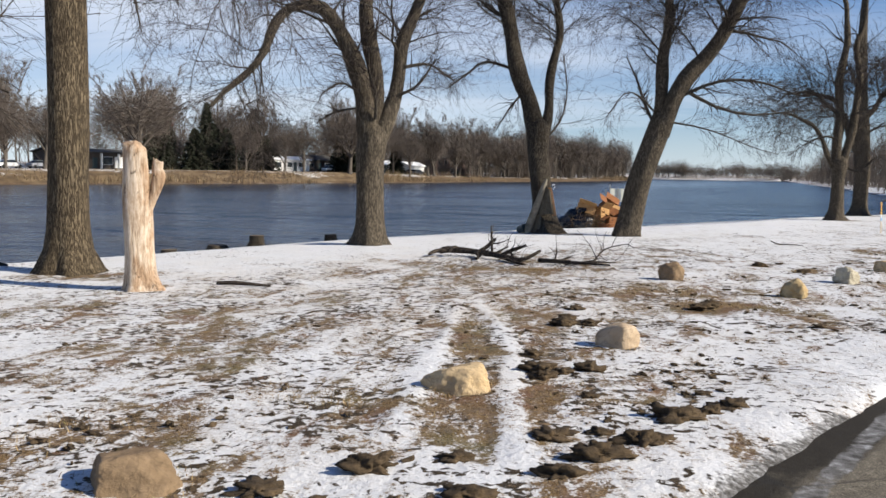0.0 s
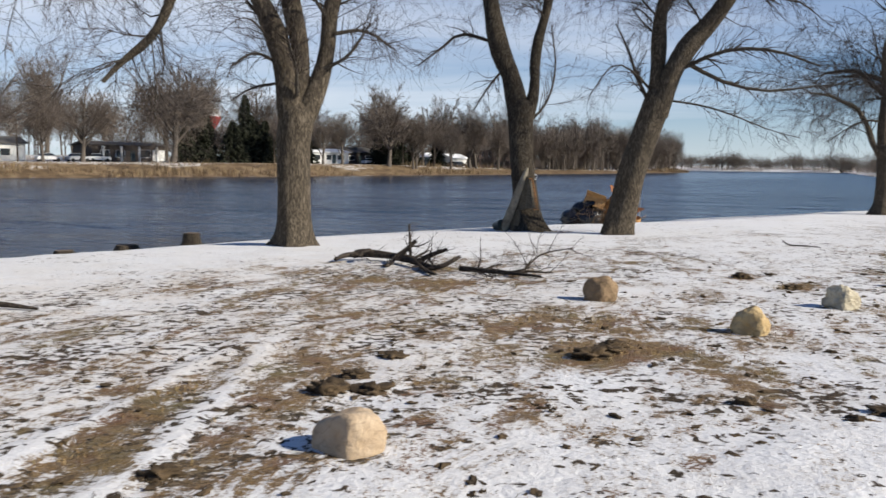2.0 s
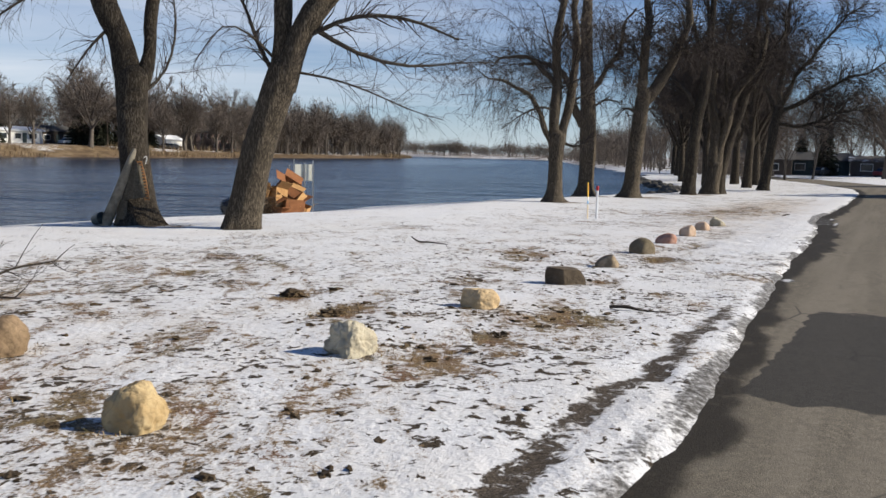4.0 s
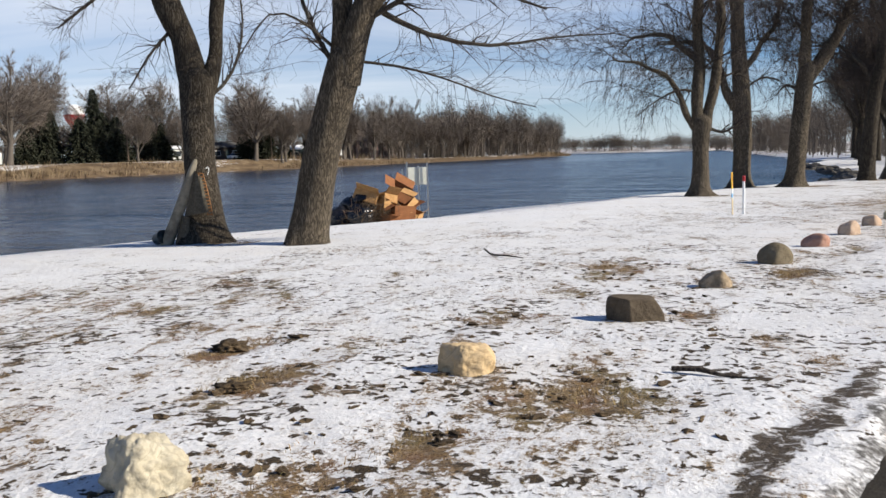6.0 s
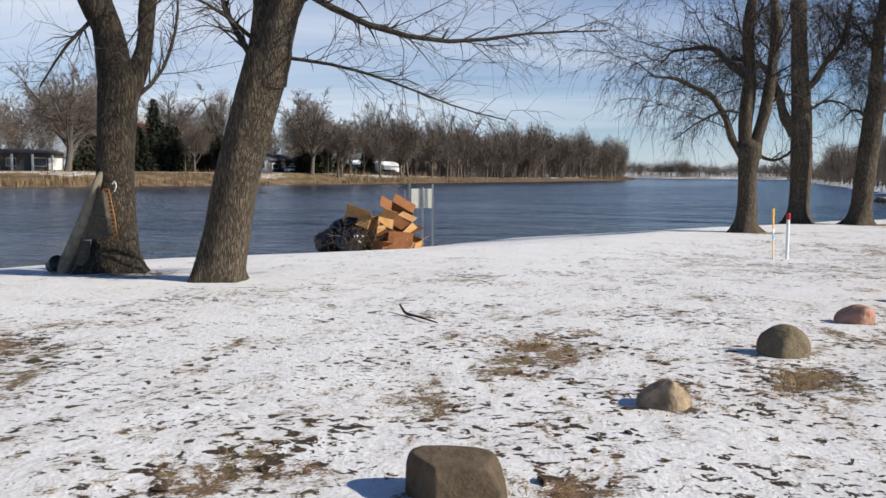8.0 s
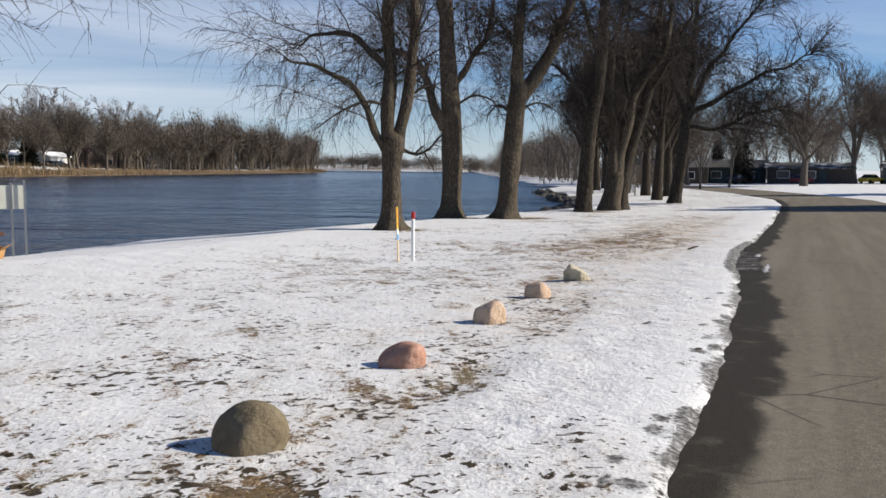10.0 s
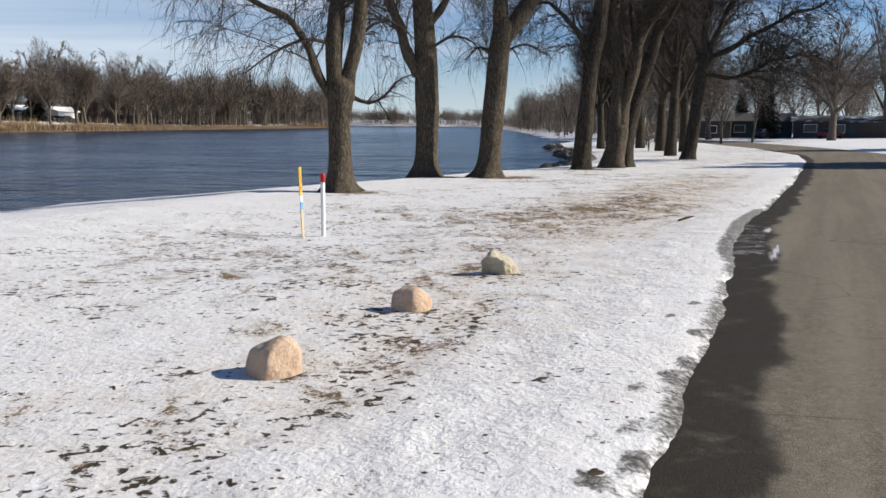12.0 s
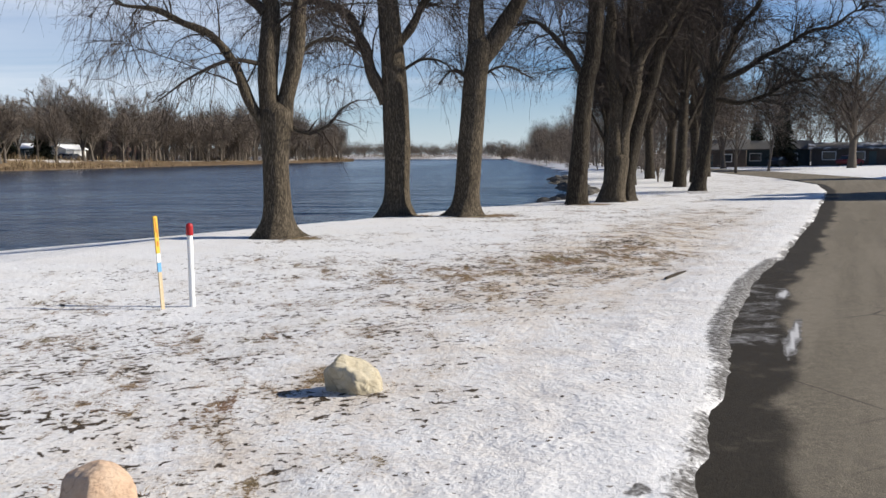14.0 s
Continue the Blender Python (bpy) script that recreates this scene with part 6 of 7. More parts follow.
def netting_roll():
    ob = thing("netting_roll", TREE_C, "grey roll of netting leaning against the tree with orange snow fence", "netting")
    P = smooth_line([(-.72, -.62, -.04, .11), (-.68, -.6, .08, .125), (-.5, -.52, .55, .115), (-.34, -.45, 1.0, .10), (-.2, -.42, 1.4, .085), (-.08, -.40, 1.72, .065), (-.03, -.38, 1.86, .03)], 30)
    part("roll", arrays_mesh("roll", *tube_arrays(P[None], 16, lumpy(6, 0.16))), M_NET.m, ob)

    def hung(name, corners, nu, nv, wav, mat, seed):
        """A hanging sheet between four corners, with folds and thickness."""
        a, b, c, d = [np.array(q) for q in corners]
        s, t = np.meshgrid(np.linspace(0, 1, nu), np.linspace(0, 1, nv), indexing="ij")
        q = (a * ((1 - s) * (1 - t))[..., None] + b * (s * (1 - t))[..., None] + c * (s * t)[..., None] + d * ((1 - s) * t)[..., None])
        q[..., 1] -= wav * (np.sin(s * 15 + t * 2 + seed) * .6 + np.sin(s * 33 + seed) * .3) + .12 * np.sin(s * np.pi)
        front, back = q.reshape(-1, 3), (q + [0, .012, 0]).reshape(-1, 3)
        f = grid_faces(nu, nv)
        part(name, arrays_mesh(name, np.vstack([front, back]), np.vstack([f, f[:, ::-1] + nu * nv])), mat, ob)
    hung("net_sheet", ((-.06, -.42, 1.62), (.10, -.43, 1.45), (.22, -.52, .70), (-.30, -.55, .62)), 26, 26, .02, M_NET_SHEET, 1)
    hung("net_sheet", ((-.36, -.52, .66), (-.2, -.54, .6), (-.22, -.62, .0), (-.52, -.66, .0)), 14, 14, .02, M_NET_SHEET, 2)
    # orange fence: two straps joined by slats
    for dx in (0, .1):
        p = smooth_line([(.02 + dx, -.43, 1.55, .012), (.12 + dx, -.46, 1.1, .012), (.2 + dx, -.5, .62, .012)], 12)
        part("strap", arrays_mesh("strap", *tube_arrays(p[None], 6)), M_STRAP, ob, "faded orange plastic strap")
    for i in range(13):
        t = i / 12
        x, y, z = .02 + .18 * t, -.435 - .065 * t, 1.53 - .9 * t
        s = part("slat", box_mesh("slat", .12, .008, .028, .002), M_STRAP, ob, "faded orange plastic slat")
        s.location = (x + .05, y, z)
    P = smooth_line([(.2, -.36, 1.5, .008), (.24, -.37, 1.6, .009), (.22, -.38, 1.68, .009), (.17, -.38, 1.64, .008)], 14)
    part("hook", arrays_mesh("hook", *tube_arrays(P[None], 8)), M_WHITE, ob, "white plastic hook")


netting_roll()


def dark_bucket():
    ob = thing("bucket", TREE_C + Vector((-.95, -.5, 0)), "dark overturned bucket beside the tree", "bucket", turn=30)
    me = arrays_mesh("shell", *ring_rows([(0, .0), (0.001, .12), (.02, .125), (.24, .15), (.25, .155), (.26, .155), (.26, .145), (.24, .14), (.03, .115)], 22))
    p = part("shell", me, plain_mat("dark_green_plastic", (0.03, 0.045, 0.045), 0.4, vary=0.2), ob)
    p.matrix_local = Matrix.Translation((0, 0, .13)) @ pose(0, 0, 0, 75, 0, 20)
    rim = part("handle", arrays_mesh("handle", *tube_arrays(smooth_line([(-.15, 0, .25, .005), (-.1, .1, .33, .005), (.1, .1, .33, .005), (.15, 0, .25, .005)], 14)[None], 6)), M_STEEL, ob, "wire handle")
    rim.matrix_local = p.matrix_local


dark_bucket()


# ---- bare trees seen from afar ----
FAR_BROAD = far_tree(far_tree_meshes(201, 15.5, 6.8, 2.6, .42, (60, 260, 8200), 6.0, 9, 0.10, 0.8), "bare broad-crowned tree on the far bank", "bare trees on the far bank")
FAR_VASE = far_tree(far_tree_meshes(202, 17.0, 5.2, 2.0, .40, (60, 260, 8200), 6.0, 8, 0.05, 1.0), "bare vase-shaped tree on the far bank", "bare trees on the far bank")
FAR_SMALL = far_tree(far_tree_meshes(203, 11.0, 4.2, 1.6, .26, (44, 200, 5200), 5.6, 7, 0.08, 0.85), "smaller bare tree on the far bank", "bare trees on the far bank")
ROW_TREE = far_tree(far_tree_meshes(204, 18.0, 5.0, 4.2, .42, (80, 420, 8200), 3.2, 8, 0.2, 0.85), "tall bare tree farther along the riverside row", "bare trees on the river bank", M_BARK_DARK, M_TWIG)


def land_z(u, v):
    return float(land(np.array([float(u)]), np.array([float(v)]))[0][0])


def plant(src, rows):
    made = []
    for u, v, s, t in rows[1:]:
        made.append(copy_thing(src, Matrix.LocRotScale(W(u, v, land_z(u, v) - 0.1), Euler((0, 0, radians(t))), (s, s, s))))
    u, v, s, t = rows[0]
    src.matrix_basis = Matrix.LocRotScale(W(u, v, land_z(u, v) - 0.1), Euler((0, 0, radians(t))), (s, s, s))


plant(FAR_BROAD, [(70, 155, 1.10, 0), (85.5, 151, 1.44, 40), (141, 152, 1.32, 80), (54, 156, 1.32, 130), (-8, 156, 1.32, 200), (206, 164, 1.14, 250), (118, 172, 1.38, 300), (160, 176, 1.32, 20), (190, 172, 1.20, 60), (98, 178, 1.44, 100), (30, 172, 1.44, 140), (226, 168, 1.14, 10)])
plant(FAR_VASE, [(48, 154, 1.32, 10), (40, 158, 1.32, 50), (20, 155, 1.38, 90), (131, 172, 1.20, 130), (173, 155.5, 1.02, 170), (176, 156, 0.96, 210), (105, 176, 1.38, 250), (152, 168, 1.26, 290), (-30, 158, 1.32, 330), (184, 178, 1.26, 15), (198, 166, 1.14, 55), (75, 185, 1.44, 95), (216, 172, 1.14, 35)])
plant(FAR_SMALL, [(147.5, 150.5, 1.26, 0), (149, 151, 1.20, 60), (163, 153, 1.14, 120), (122, 152.5, 1.08, 180), (127, 152, 1.20, 240), (62, 152, 1.14, 300), (112, 153, 1.08, 30), (186, 157, 1.20, 90), (193, 158, 1.08, 150), (214, 161, 1.20, 210), (158, 158, 1.32, 270), (35, 152, 1.20, 330), (8, 152, 1.20, 45), (166, 162, 1.20, 75), (201, 161, 1.32, 185), (222, 162, 1.20, 220)])
plant(ROW_TREE, [(88, 10.3, .95, 0), (101, 13.2, 1.0, 50), (99, 10.9, .95, 100), (110, 16.6, 1.0, 150), (119, 21.6, 1.0, 200), (128, 22.5, 1.0, 250), (139, 27, 1.0, 300), (116, 12.5, 1.0, 20), (151, 30, 1.05, 70), (93, 14.6, .9, 120), (106, 19.5, .9, 170)])


def conifer_meshes(seed, h, w):
    """A spruce: trunk, whorls of drooping boughs with fringes of needles."""
    rng = np.random.default_rng(seed)
    P, tri = [], []
    n = 230
    for i in range(n):
        t = (i + rng.random()) / n
        z = h * (0.06 + 0.93 * t)
        L = w * (1 - t) ** 0.7 * rng.uniform(.55, 1.15) + .12
        a = i * 2.399 + rng.uniform(-.3, .3)
        c, s = math.cos(a), math.sin(a)
        rows = [(0, 0, z, .03), (c * L * .5, s * L * .5, z - L * .12, .02), (c * L, s * L, z - L * .34, .008)]
        P.append(smooth_line(rows, 3))
        m = 22
        for k in range(m):
            f = rng.uniform(.15, 1.0)
            b = np.array([c * L * f, s * L * f, z - L * .34 * f**1.4])
            d = np.array([c, s, -.3]) * rng.uniform(.1, .4) + rng.normal(0, .16, 3) * (L * .5 + .3)
            e = np.cross(d, rng.normal(size=3))
            e *= .13 * (L * .3 + .5) / (np.linalg.norm(e) + 1e-6)
            tri.append([b + e, b - e, b + d * 1.2 - [0, 0, .15]])
    tv = np.array(tri).reshape(-1, 3)
    tf = np.arange(len(tv)).reshape(-1, 3)
    return tube_arrays(np.array([[(0, 0, -.3, .22), (0, 0, h * .5, .12), (0, 0, h, .02)]]), 7), tube_arrays(np.stack(P), 3), (tv, tf)


def conifer(meshes, label):
    ob = thing("spruce_tree", (0, 0, 0), label, "conifer", "dark conifers")
    part("trunk", arrays_mesh("trunk", *meshes[0]), M_FAR_BARK, ob)
    tagged(part("bough_frame", arrays_mesh("bough_frame", *meshes[1]), M_FAR_BARK, ob), kind="stuff")
    tagged(part("foliage", arrays_mesh("foliage", *meshes[2], False), M_NEEDLES, ob), kind="stuff")
    return ob


SPRUCE, CEDAR = conifer(conifer_meshes(301, 12.0, 2.9), "tall dark spruce among bare trees"), conifer(conifer_meshes(302, 7.5, 2.8), "broad dark evergreen among bare trees")
plant(SPRUCE, [(109, 163, 1.25, 0), (101, 165, .9, 40), (236, 175, 1.15, 10), (122, 164, .85, 20), (96, 164, .8, 70), (172.6, 8.9, .8, 0), (188, 14, .75, 60)])
plant(CEDAR, [(93, 160, 1.0, 0), (97, 161, 1.15, 40), (104, 160, 1.2, 80), (107, 162, 1.1, 100), (112, 160, 1.25, 120), (119, 161, 1.2, 160), (124, 162, 1.1, 200), (100, 166, 1.2, 240), (114, 167, 1.3, 280), (145, 160, 1.1, 300), (152, 161, 1.2, 20), (168, 163, 1.0, 50), (129, 166, 1.1, 10), (150, 165, 1.1, 30), (160, 164, .9, 130), (78.6, -14, 1.76, 15), (82.5, -13.5, 1.6, 80), (112, -16, 1.9, 40)])


def woods(name, label, spots, seed, hmin, hmax, width=0.035, slips=520, wide=3.6, fork=1.8):
    """Many trees joined: nobody could count them."""
    rng = np.random.default_rng(seed)
    kinds = []
    for k in range(6):
        stems = random_stems(rng, 11.0, wide * .85, fork, .15, 6, 0.95)
        S = np.stack([smooth_line(s, 4) for s in stems])
        b1 = sprout(rng, S, 16, 3, 0.3, (18, 50), (1.2, 3.6), (0.25, 0.4), width * .8, 0.3, 0.02, 0.14)
        kinds.append((joined(tube_arrays(S[:1], 5), tube_arrays(S[1:], 3)), joined(spray(b1, width * .9, rng), haze_of_twigs(rng, slips, 12.0, fork, wide, width, 1.1, 7))))
    for which, nm, mat in ((0, "trunks", M_FAR_BARK), (1, "crowns", M_FAR_TWIG)):
        r2 = np.random.default_rng(seed + 1)
        arrs = []
        for u, v in spots:
            v0, f0 = kinds[r2.integers(6)][which]
            s, a = r2.uniform(hmin, hmax) / 12.0 * (0.62 + 0.76 * float(fbm(u * .06, v * .06, seed, 2))), r2.uniform(0, 6.28)
            c, d = math.cos(a) * s * r2.uniform(.9, 1.2), math.sin(a) * s
            p = W(u, v, land_z(u, v) - 0.1)
            arrs.append((np.stack([v0[:, 0] * c - v0[:, 1] * d, v0[:, 0] * d + v0[:, 1] * c, v0[:, 2] * s], -1) + np.array(p), f0))
        if which == 0:
            ob = thing(name, (0, 0, 0), label, "woods", kind="stuff")
        tagged(part(nm, arrays_mesh(nm, *joined(*arrs), False), mat, ob), kind="stuff")
    return ob


_r = np.random.default_rng(9)
spots = []
while len(spots) < 230:  # the wooded point across the river
    u = _r.uniform(196, 331)
    vf = float(line(FAR_SHORE, u))
    spots.append((u, vf + 5 + 45 * _r.random() ** 1.7))
woods("far_woods", "dense brown leafless woods on the far point", spots, 51, 11.5, 17.5, .04, 820)
spots = [(u, float(line(FAR_SHORE, u)) + 4 + 26 * _r.random()) for u in _r.uniform(190, 332, 200)]
woods("far_thicket", "brown leafless thicket under the trees on the far point", spots, 56, 3.0, 6.0, .10, 260, 6.0, .5)
spots = []
while len(spots) < 190:  # behind the houses
    spots.append((_r.uniform(-120, 215), _r.uniform(190, 250)))
woods("far_woods", "leafless woods behind the houses across the river", spots, 52, 12, 18, .048)
spots = [(u, v) for u, v in zip(_r.uniform(88, 205, 150), _r.uniform(174, 192, 150))]
woods("far_thicket", "dark leafless thicket behind the houses across the river", spots, 58, 5.0, 9.0, .09, 300, 5.0, .5)
spots = []
while len(spots) < 260:  # the end of the reach
    v = _r.uniform(110, 440)
    spots.append((closing(0, v) + 14 + 60 * _r.random(), v))
spots += [(closing(0, v) + 6 + 8 * _r.random(), v) for v in _r.uniform(100, 440, 260)]
woods("far_woods", "low distant woods at the end of the river reach", spots, 53, 5.5, 9.5, .13, 240, 8.0, .5)
spots = []
while len(spots) < 120:  # this bank, farther on
    u = _r.uniform(125, 420)
    spots.append((u, float(line(NEAR_SHORE, u)) - 2 - 22 * _r.random() - 4))
woods("riverside_woods", "leafless woods farther along the near bank", spots, 54, 10, 15, .03)
spots = [(u, float(line(NEAR_SHORE, u)) - 2 - 16 * _r.random()) for u in _r.uniform(135, 420, 130)]
spots += [(u, float(line(ROAD_LEFT, u)) + 5 + 5 * _r.random()) for u in _r.uniform(112, 165, 40)]
woods("riverside_thicket", "brown leafless thicket farther along the near bank", spots, 57, 3.0, 5.0, .08, 260, 6.0, .5)
spots = [(u, v) for u, v in zip(_r.uniform(185, 330, 70), _r.uniform(-40, 60, 70)) if v < float(line(ROAD_LEFT, u)) - 12 or v > float(line(ROAD_LEFT, u)) + 4]
woods("street_woods", "leafless trees behind the houses along the road", spots, 55, 11, 16, .03)
bt = copy_thing(FAR_BROAD, Matrix.LocRotScale(Vector((96.1, 117.6, land_z(151.9, -.5) - .1)), Euler((0, 0, 1.0)), (1.12, 1.12, 1.12)))
tagged(bt, "large bare round-crowned tree in front of a house", group="bare trees by the houses")
for x, y, s in ((117, 131, .95), (124, 128, .9), (90, 137, .8), (131, 139, 1.0), (109, 150, .9)):
    tagged(copy_thing(FAR_VASE, Matrix.LocRotScale(Vector((x, y, land_z(*UV(x, y)) - .1)), Euler((0, 0, x)), (s, s, s))), "bare tree beside the houses along the road", group="bare trees by the houses")

# ---- houses ----
M_SHINGLE = plain_mat("dark_shingles", (0.10, 0.095, 0.09), 0.9, vary=0.3, size=0.3)
M_SNOW_ROOF = plain_mat("snow_covered_roof", (0.80, 0.81, 0.83), 0.8, vary=0.08, size=0.5)
M_PATCHY_ROOF = Mat("patchy_snowy_roof", 0.85, spec=0.2)
M_PATCHY_ROOF = M_PATCHY_ROOF.color(M_PATCHY_ROOF.mix(M_PATCHY_ROOF.ramp(M_PATCHY_ROOF.noise(1.6, 5, 0.6), (0.53, 0.0), (0.66, 0.9)), (0.085, 0.08, 0.075), (0.62, 0.63, 0.65))).m
M_SIDING_WHITE = plain_mat("white_siding", (0.72, 0.71, 0.68), 0.7, vary=0.08, size=0.4)
M_SIDING_DARK = plain_mat("dark_brown_siding", (0.075, 0.06, 0.05), 0.8, vary=0.2, size=0.4)
M_SIDING_RED = plain_mat("faded_red_siding", (0.26, 0.105, 0.085), 0.8, vary=0.2, size=0.4)
M_SIDING_CREAM = plain_mat("cream_siding", (0.66, 0.60, 0.45), 0.75, vary=0.1, size=0.4)
M_BRICK_PINK = plain_mat("pinkish_brick", (0.36, 0.24, 0.20), 0.85, vary=0.2, size=0.4)
M_SIDING_TEAL = plain_mat("blue_green_siding", (0.055, 0.08, 0.082), 0.8, vary=0.2, size=0.4)
M_TRIM = plain_mat("white_trim", (0.75, 0.75, 0.73), 0.6, vary=0.06)
M_PANE = Mat("window_glass", 0.08, spec=0.5).color((0.03, 0.035, 0.04)).m


def prism_mesh(w, d, h, over, thick=0.18):
    """A gable roof with eaves: two slabs."""
    a, b = w / 2 + over, d / 2 + over
    drop = h * over / (d / 2)
    v = []
    for x in (-a, a):
        v += [(x, -b, -drop), (x, 0, h), (x, b, -drop), (x, b, -drop + thick), (x, 0, h + thick * 1.2), (x, -b, -drop + thick)]
    f = [[i, (i + 1) % 6, 6 + (i + 1) % 6, 6 + i] for i in range(6)] + [[0, 1, 4, 5], [1, 2, 3, 4], [6, 11, 10, 7], [7, 10, 9, 8]]
    return arrays_mesh("roof", v, f, False)


def house(u, v, size, roof_h, wall, roof, label, windows=(), door=None, garage=None, turn=0.0, chimney=False):
    """A house whose front faces the river; windows as rows of (along, sill height, width, height)."""
    w, d, h = size
    ob = thing("house", W(u, v, land_z(u, v) - .1), label, "house", "houses across the river", turn=math.degrees(math.atan2(UY, UX)) + turn)
    part("wall", box_mesh("wall", w, d, h + .2, .01), wall, ob)
    g = d / 2
    if roof_h > .5:
        gv = [(-w / 2 + .02, -g + .02, h), (-w / 2 + .02, g - .02, h), (-w / 2 + .02, 0, h + roof_h - .05), (w / 2 - .02, -g + .02, h), (w / 2 - .02, g - .02, h), (w / 2 - .02, 0, h + roof_h - .05)]
        part("gable", arrays_mesh("gable", gv, [[0, 1, 2], [3, 5, 4]], False), wall, ob)
    r = part("roof", prism_mesh(w, d, roof_h, .45), roof, ob)
    r.location = (0, 0, h + .2)
    for x, z, ww, wh in windows:
        fr = part("window", box_mesh("window", ww + .2, .08, wh + .2, .01), M_TRIM, ob, "white framed window")
        fr.location = (x, -g - .03, z - .1)
        pn = part("pane", box_mesh("pane", ww, .04, wh, 0), M_PANE, fr)
        pn.location = (0, -.035, .1)
    if door is not None:
        p = part("door", box_mesh("door", 1.0, .08, 2.05, .01), M_SIDING_TEAL if wall is not M_SIDING_TEAL else M_SIDING_DARK, ob)
        p.location = (door, -g - .03, .15)
    if garage is not None:
        p = part("garage_door", box_mesh("garage_door", 2.6, .08, 2.2, .02), M_TRIM, ob, "white garage door")
        p.location = (garage, -g - .03, .15)
    if chimney:
        p = part("chimney", box_mesh("chimney", .8, .6, 1.6, .02), M_BRICK_PINK, ob, "brick chimney")
        p.location = (w * .2, 0, h + roof_h * .6)
    return ob


house(131, 166, (12, 8, 2.5), .7, M_SIDING_WHITE, M_SNOW_ROOF, "low white house with a flat snowy roof", ((-3.5, 1.0, 1.8, 1.1), (0, 1.0, 1.4, 1.1), (3.6, 1.0, 1.8, 1.1)), door=1.6)
house(82.5, 167, (15, 9, 3.0), .6, M_SIDING_DARK, M_SHINGLE, "long dark low building with white porch posts", ((-5, .9, 1.6, 1.3), (-2, .9, 1.6, 1.3), (3, .9, 2.4, 1.4)), door=.6, garage=6.0)
for i in range(4):
    q = thing("porch_post", W(76.5 + i * 3.6, 161.0, land_z(76.5 + i * 3.6, 161.0)), "white square porch post before the dark building", "post", "porch posts")
    part("shaft", box_mesh("shaft", .35, .35, 3.0, .02), M_TRIM, q)
house(34, 166, (16, 9, 2.8), 1.0, M_SIDING_RED, M_PATCHY_ROOF, "long faded red house with a patchy snowy roof", ((-5, 1.0, 1.8, 1.2), (-1.5, 1.0, 1.8, 1.2), (3, 1.0, 1.8, 1.2)), door=5.5)
house(47.5, 166, (7.5, 8, 3.3), .6, M_SIDING_CREAM, M_SHINGLE, "cream and white two-level house beside a bare tree", ((-2.2, .9, 1.5, 1.2), (1.6, 1.9, 1.3, .9)), door=0)
house(58, 168, (11, 8, 3.0), 1.1, M_SIDING_WHITE, M_SHINGLE, "white house with dark shingles", ((-3, 1.0, 1.6, 1.2), (2, 1.0, 1.6, 1.2)), door=-.4, garage=4.0)
house(183, 172, (6, 6, 2.5), 1.0, M_SIDING_WHITE, M_SNOW_ROOF, "small white garage with a snowy roof", garage=0)
house(171, 172, (7, 6, 2.5), .9, M_SIDING_TEAL, M_SNOW_ROOF, "blue-grey garage with a snowy roof", ((-2, 1.0, 1.0, 1.0),), garage=1.4)
house(149, 176, (10, 8, 2.8), 1.2, M_SIDING_DARK, M_SHINGLE, "brown house behind bare trees", ((-3, 1, 1.6, 1.1), (2.5, 1, 1.6, 1.1)), door=0)
house(218, 190, (19, 10, 5.4), 2.0, M_BRICK_PINK, M_SHINGLE, "large two-storey pinkish brick house behind trees", tuple((x, z, 1.3, 1.5) for x in (-7, -4, -1, 4, 7) for z in (1.0, 3.6)), door=1.6, chimney=True)
house(15, 172, (13, 9, 3.0), 1.4, M_SIDING_WHITE, M_SNOW_ROOF, "white house with a snowy roof beside bare trees", ((-3, 1, 1.8, 1.2), (3, 1, 1.8, 1.2)), door=0)


def street_house(x, y, size, roof_h, wall, roof, label, windows, door, garage, turn):
    w = house(0, 0, size, roof_h, wall, roof, label, windows, door, garage)
    w.matrix_world = Matrix.Translation((x, y, land_z(*UV(x, y)) - .1)) @ Matrix.Rotation(radians(turn), 4, "Z")
    w["group"] = "houses along the road"
    return w


street_house(113.5, 137.5, (13, 8, 2.4), .8, M_SIDING_DARK, M_PATCHY_ROOF, "brown ranch house with a patchy snowy roof by the road", ((-4, 1, 1.8, 1.1), (0, 1, 1.8, 1.1)), 2.0, None, -38)
street_house(96, 151, (12, 8, 2.7), 1.4, M_SIDING_DARK, M_SHINGLE, "dark brown house behind evergreens", ((-3, 1, 1.6, 1.1), (3, 1, 1.6, 1.1)), 0.5, None, -36)
street_house(106, 147, (10, 8, 2.6), 1.2, M_SIDING_TEAL, M_SHINGLE, "blue-green house with dark shingles by the road", ((-3, 1, 1.6, 1.1), (2.4, 1, 1.6, 1.1)), 0.2, None, -38)
street_house(128, 127, (13, 8, 2.6), .8, M_SIDING_TEAL, M_PATCHY_ROOF, "grey-blue ranch house with a patchy snowy roof by the road", ((-4, 1, 1.8, 1.1), (1, 1, 1.8, 1.1)), 3.0, None, -40)

# ---- parked cars ----
M_TYRE = plain_mat("black_rubber", (0.02, 0.02, 0.02), 0.8, vary=0.2)


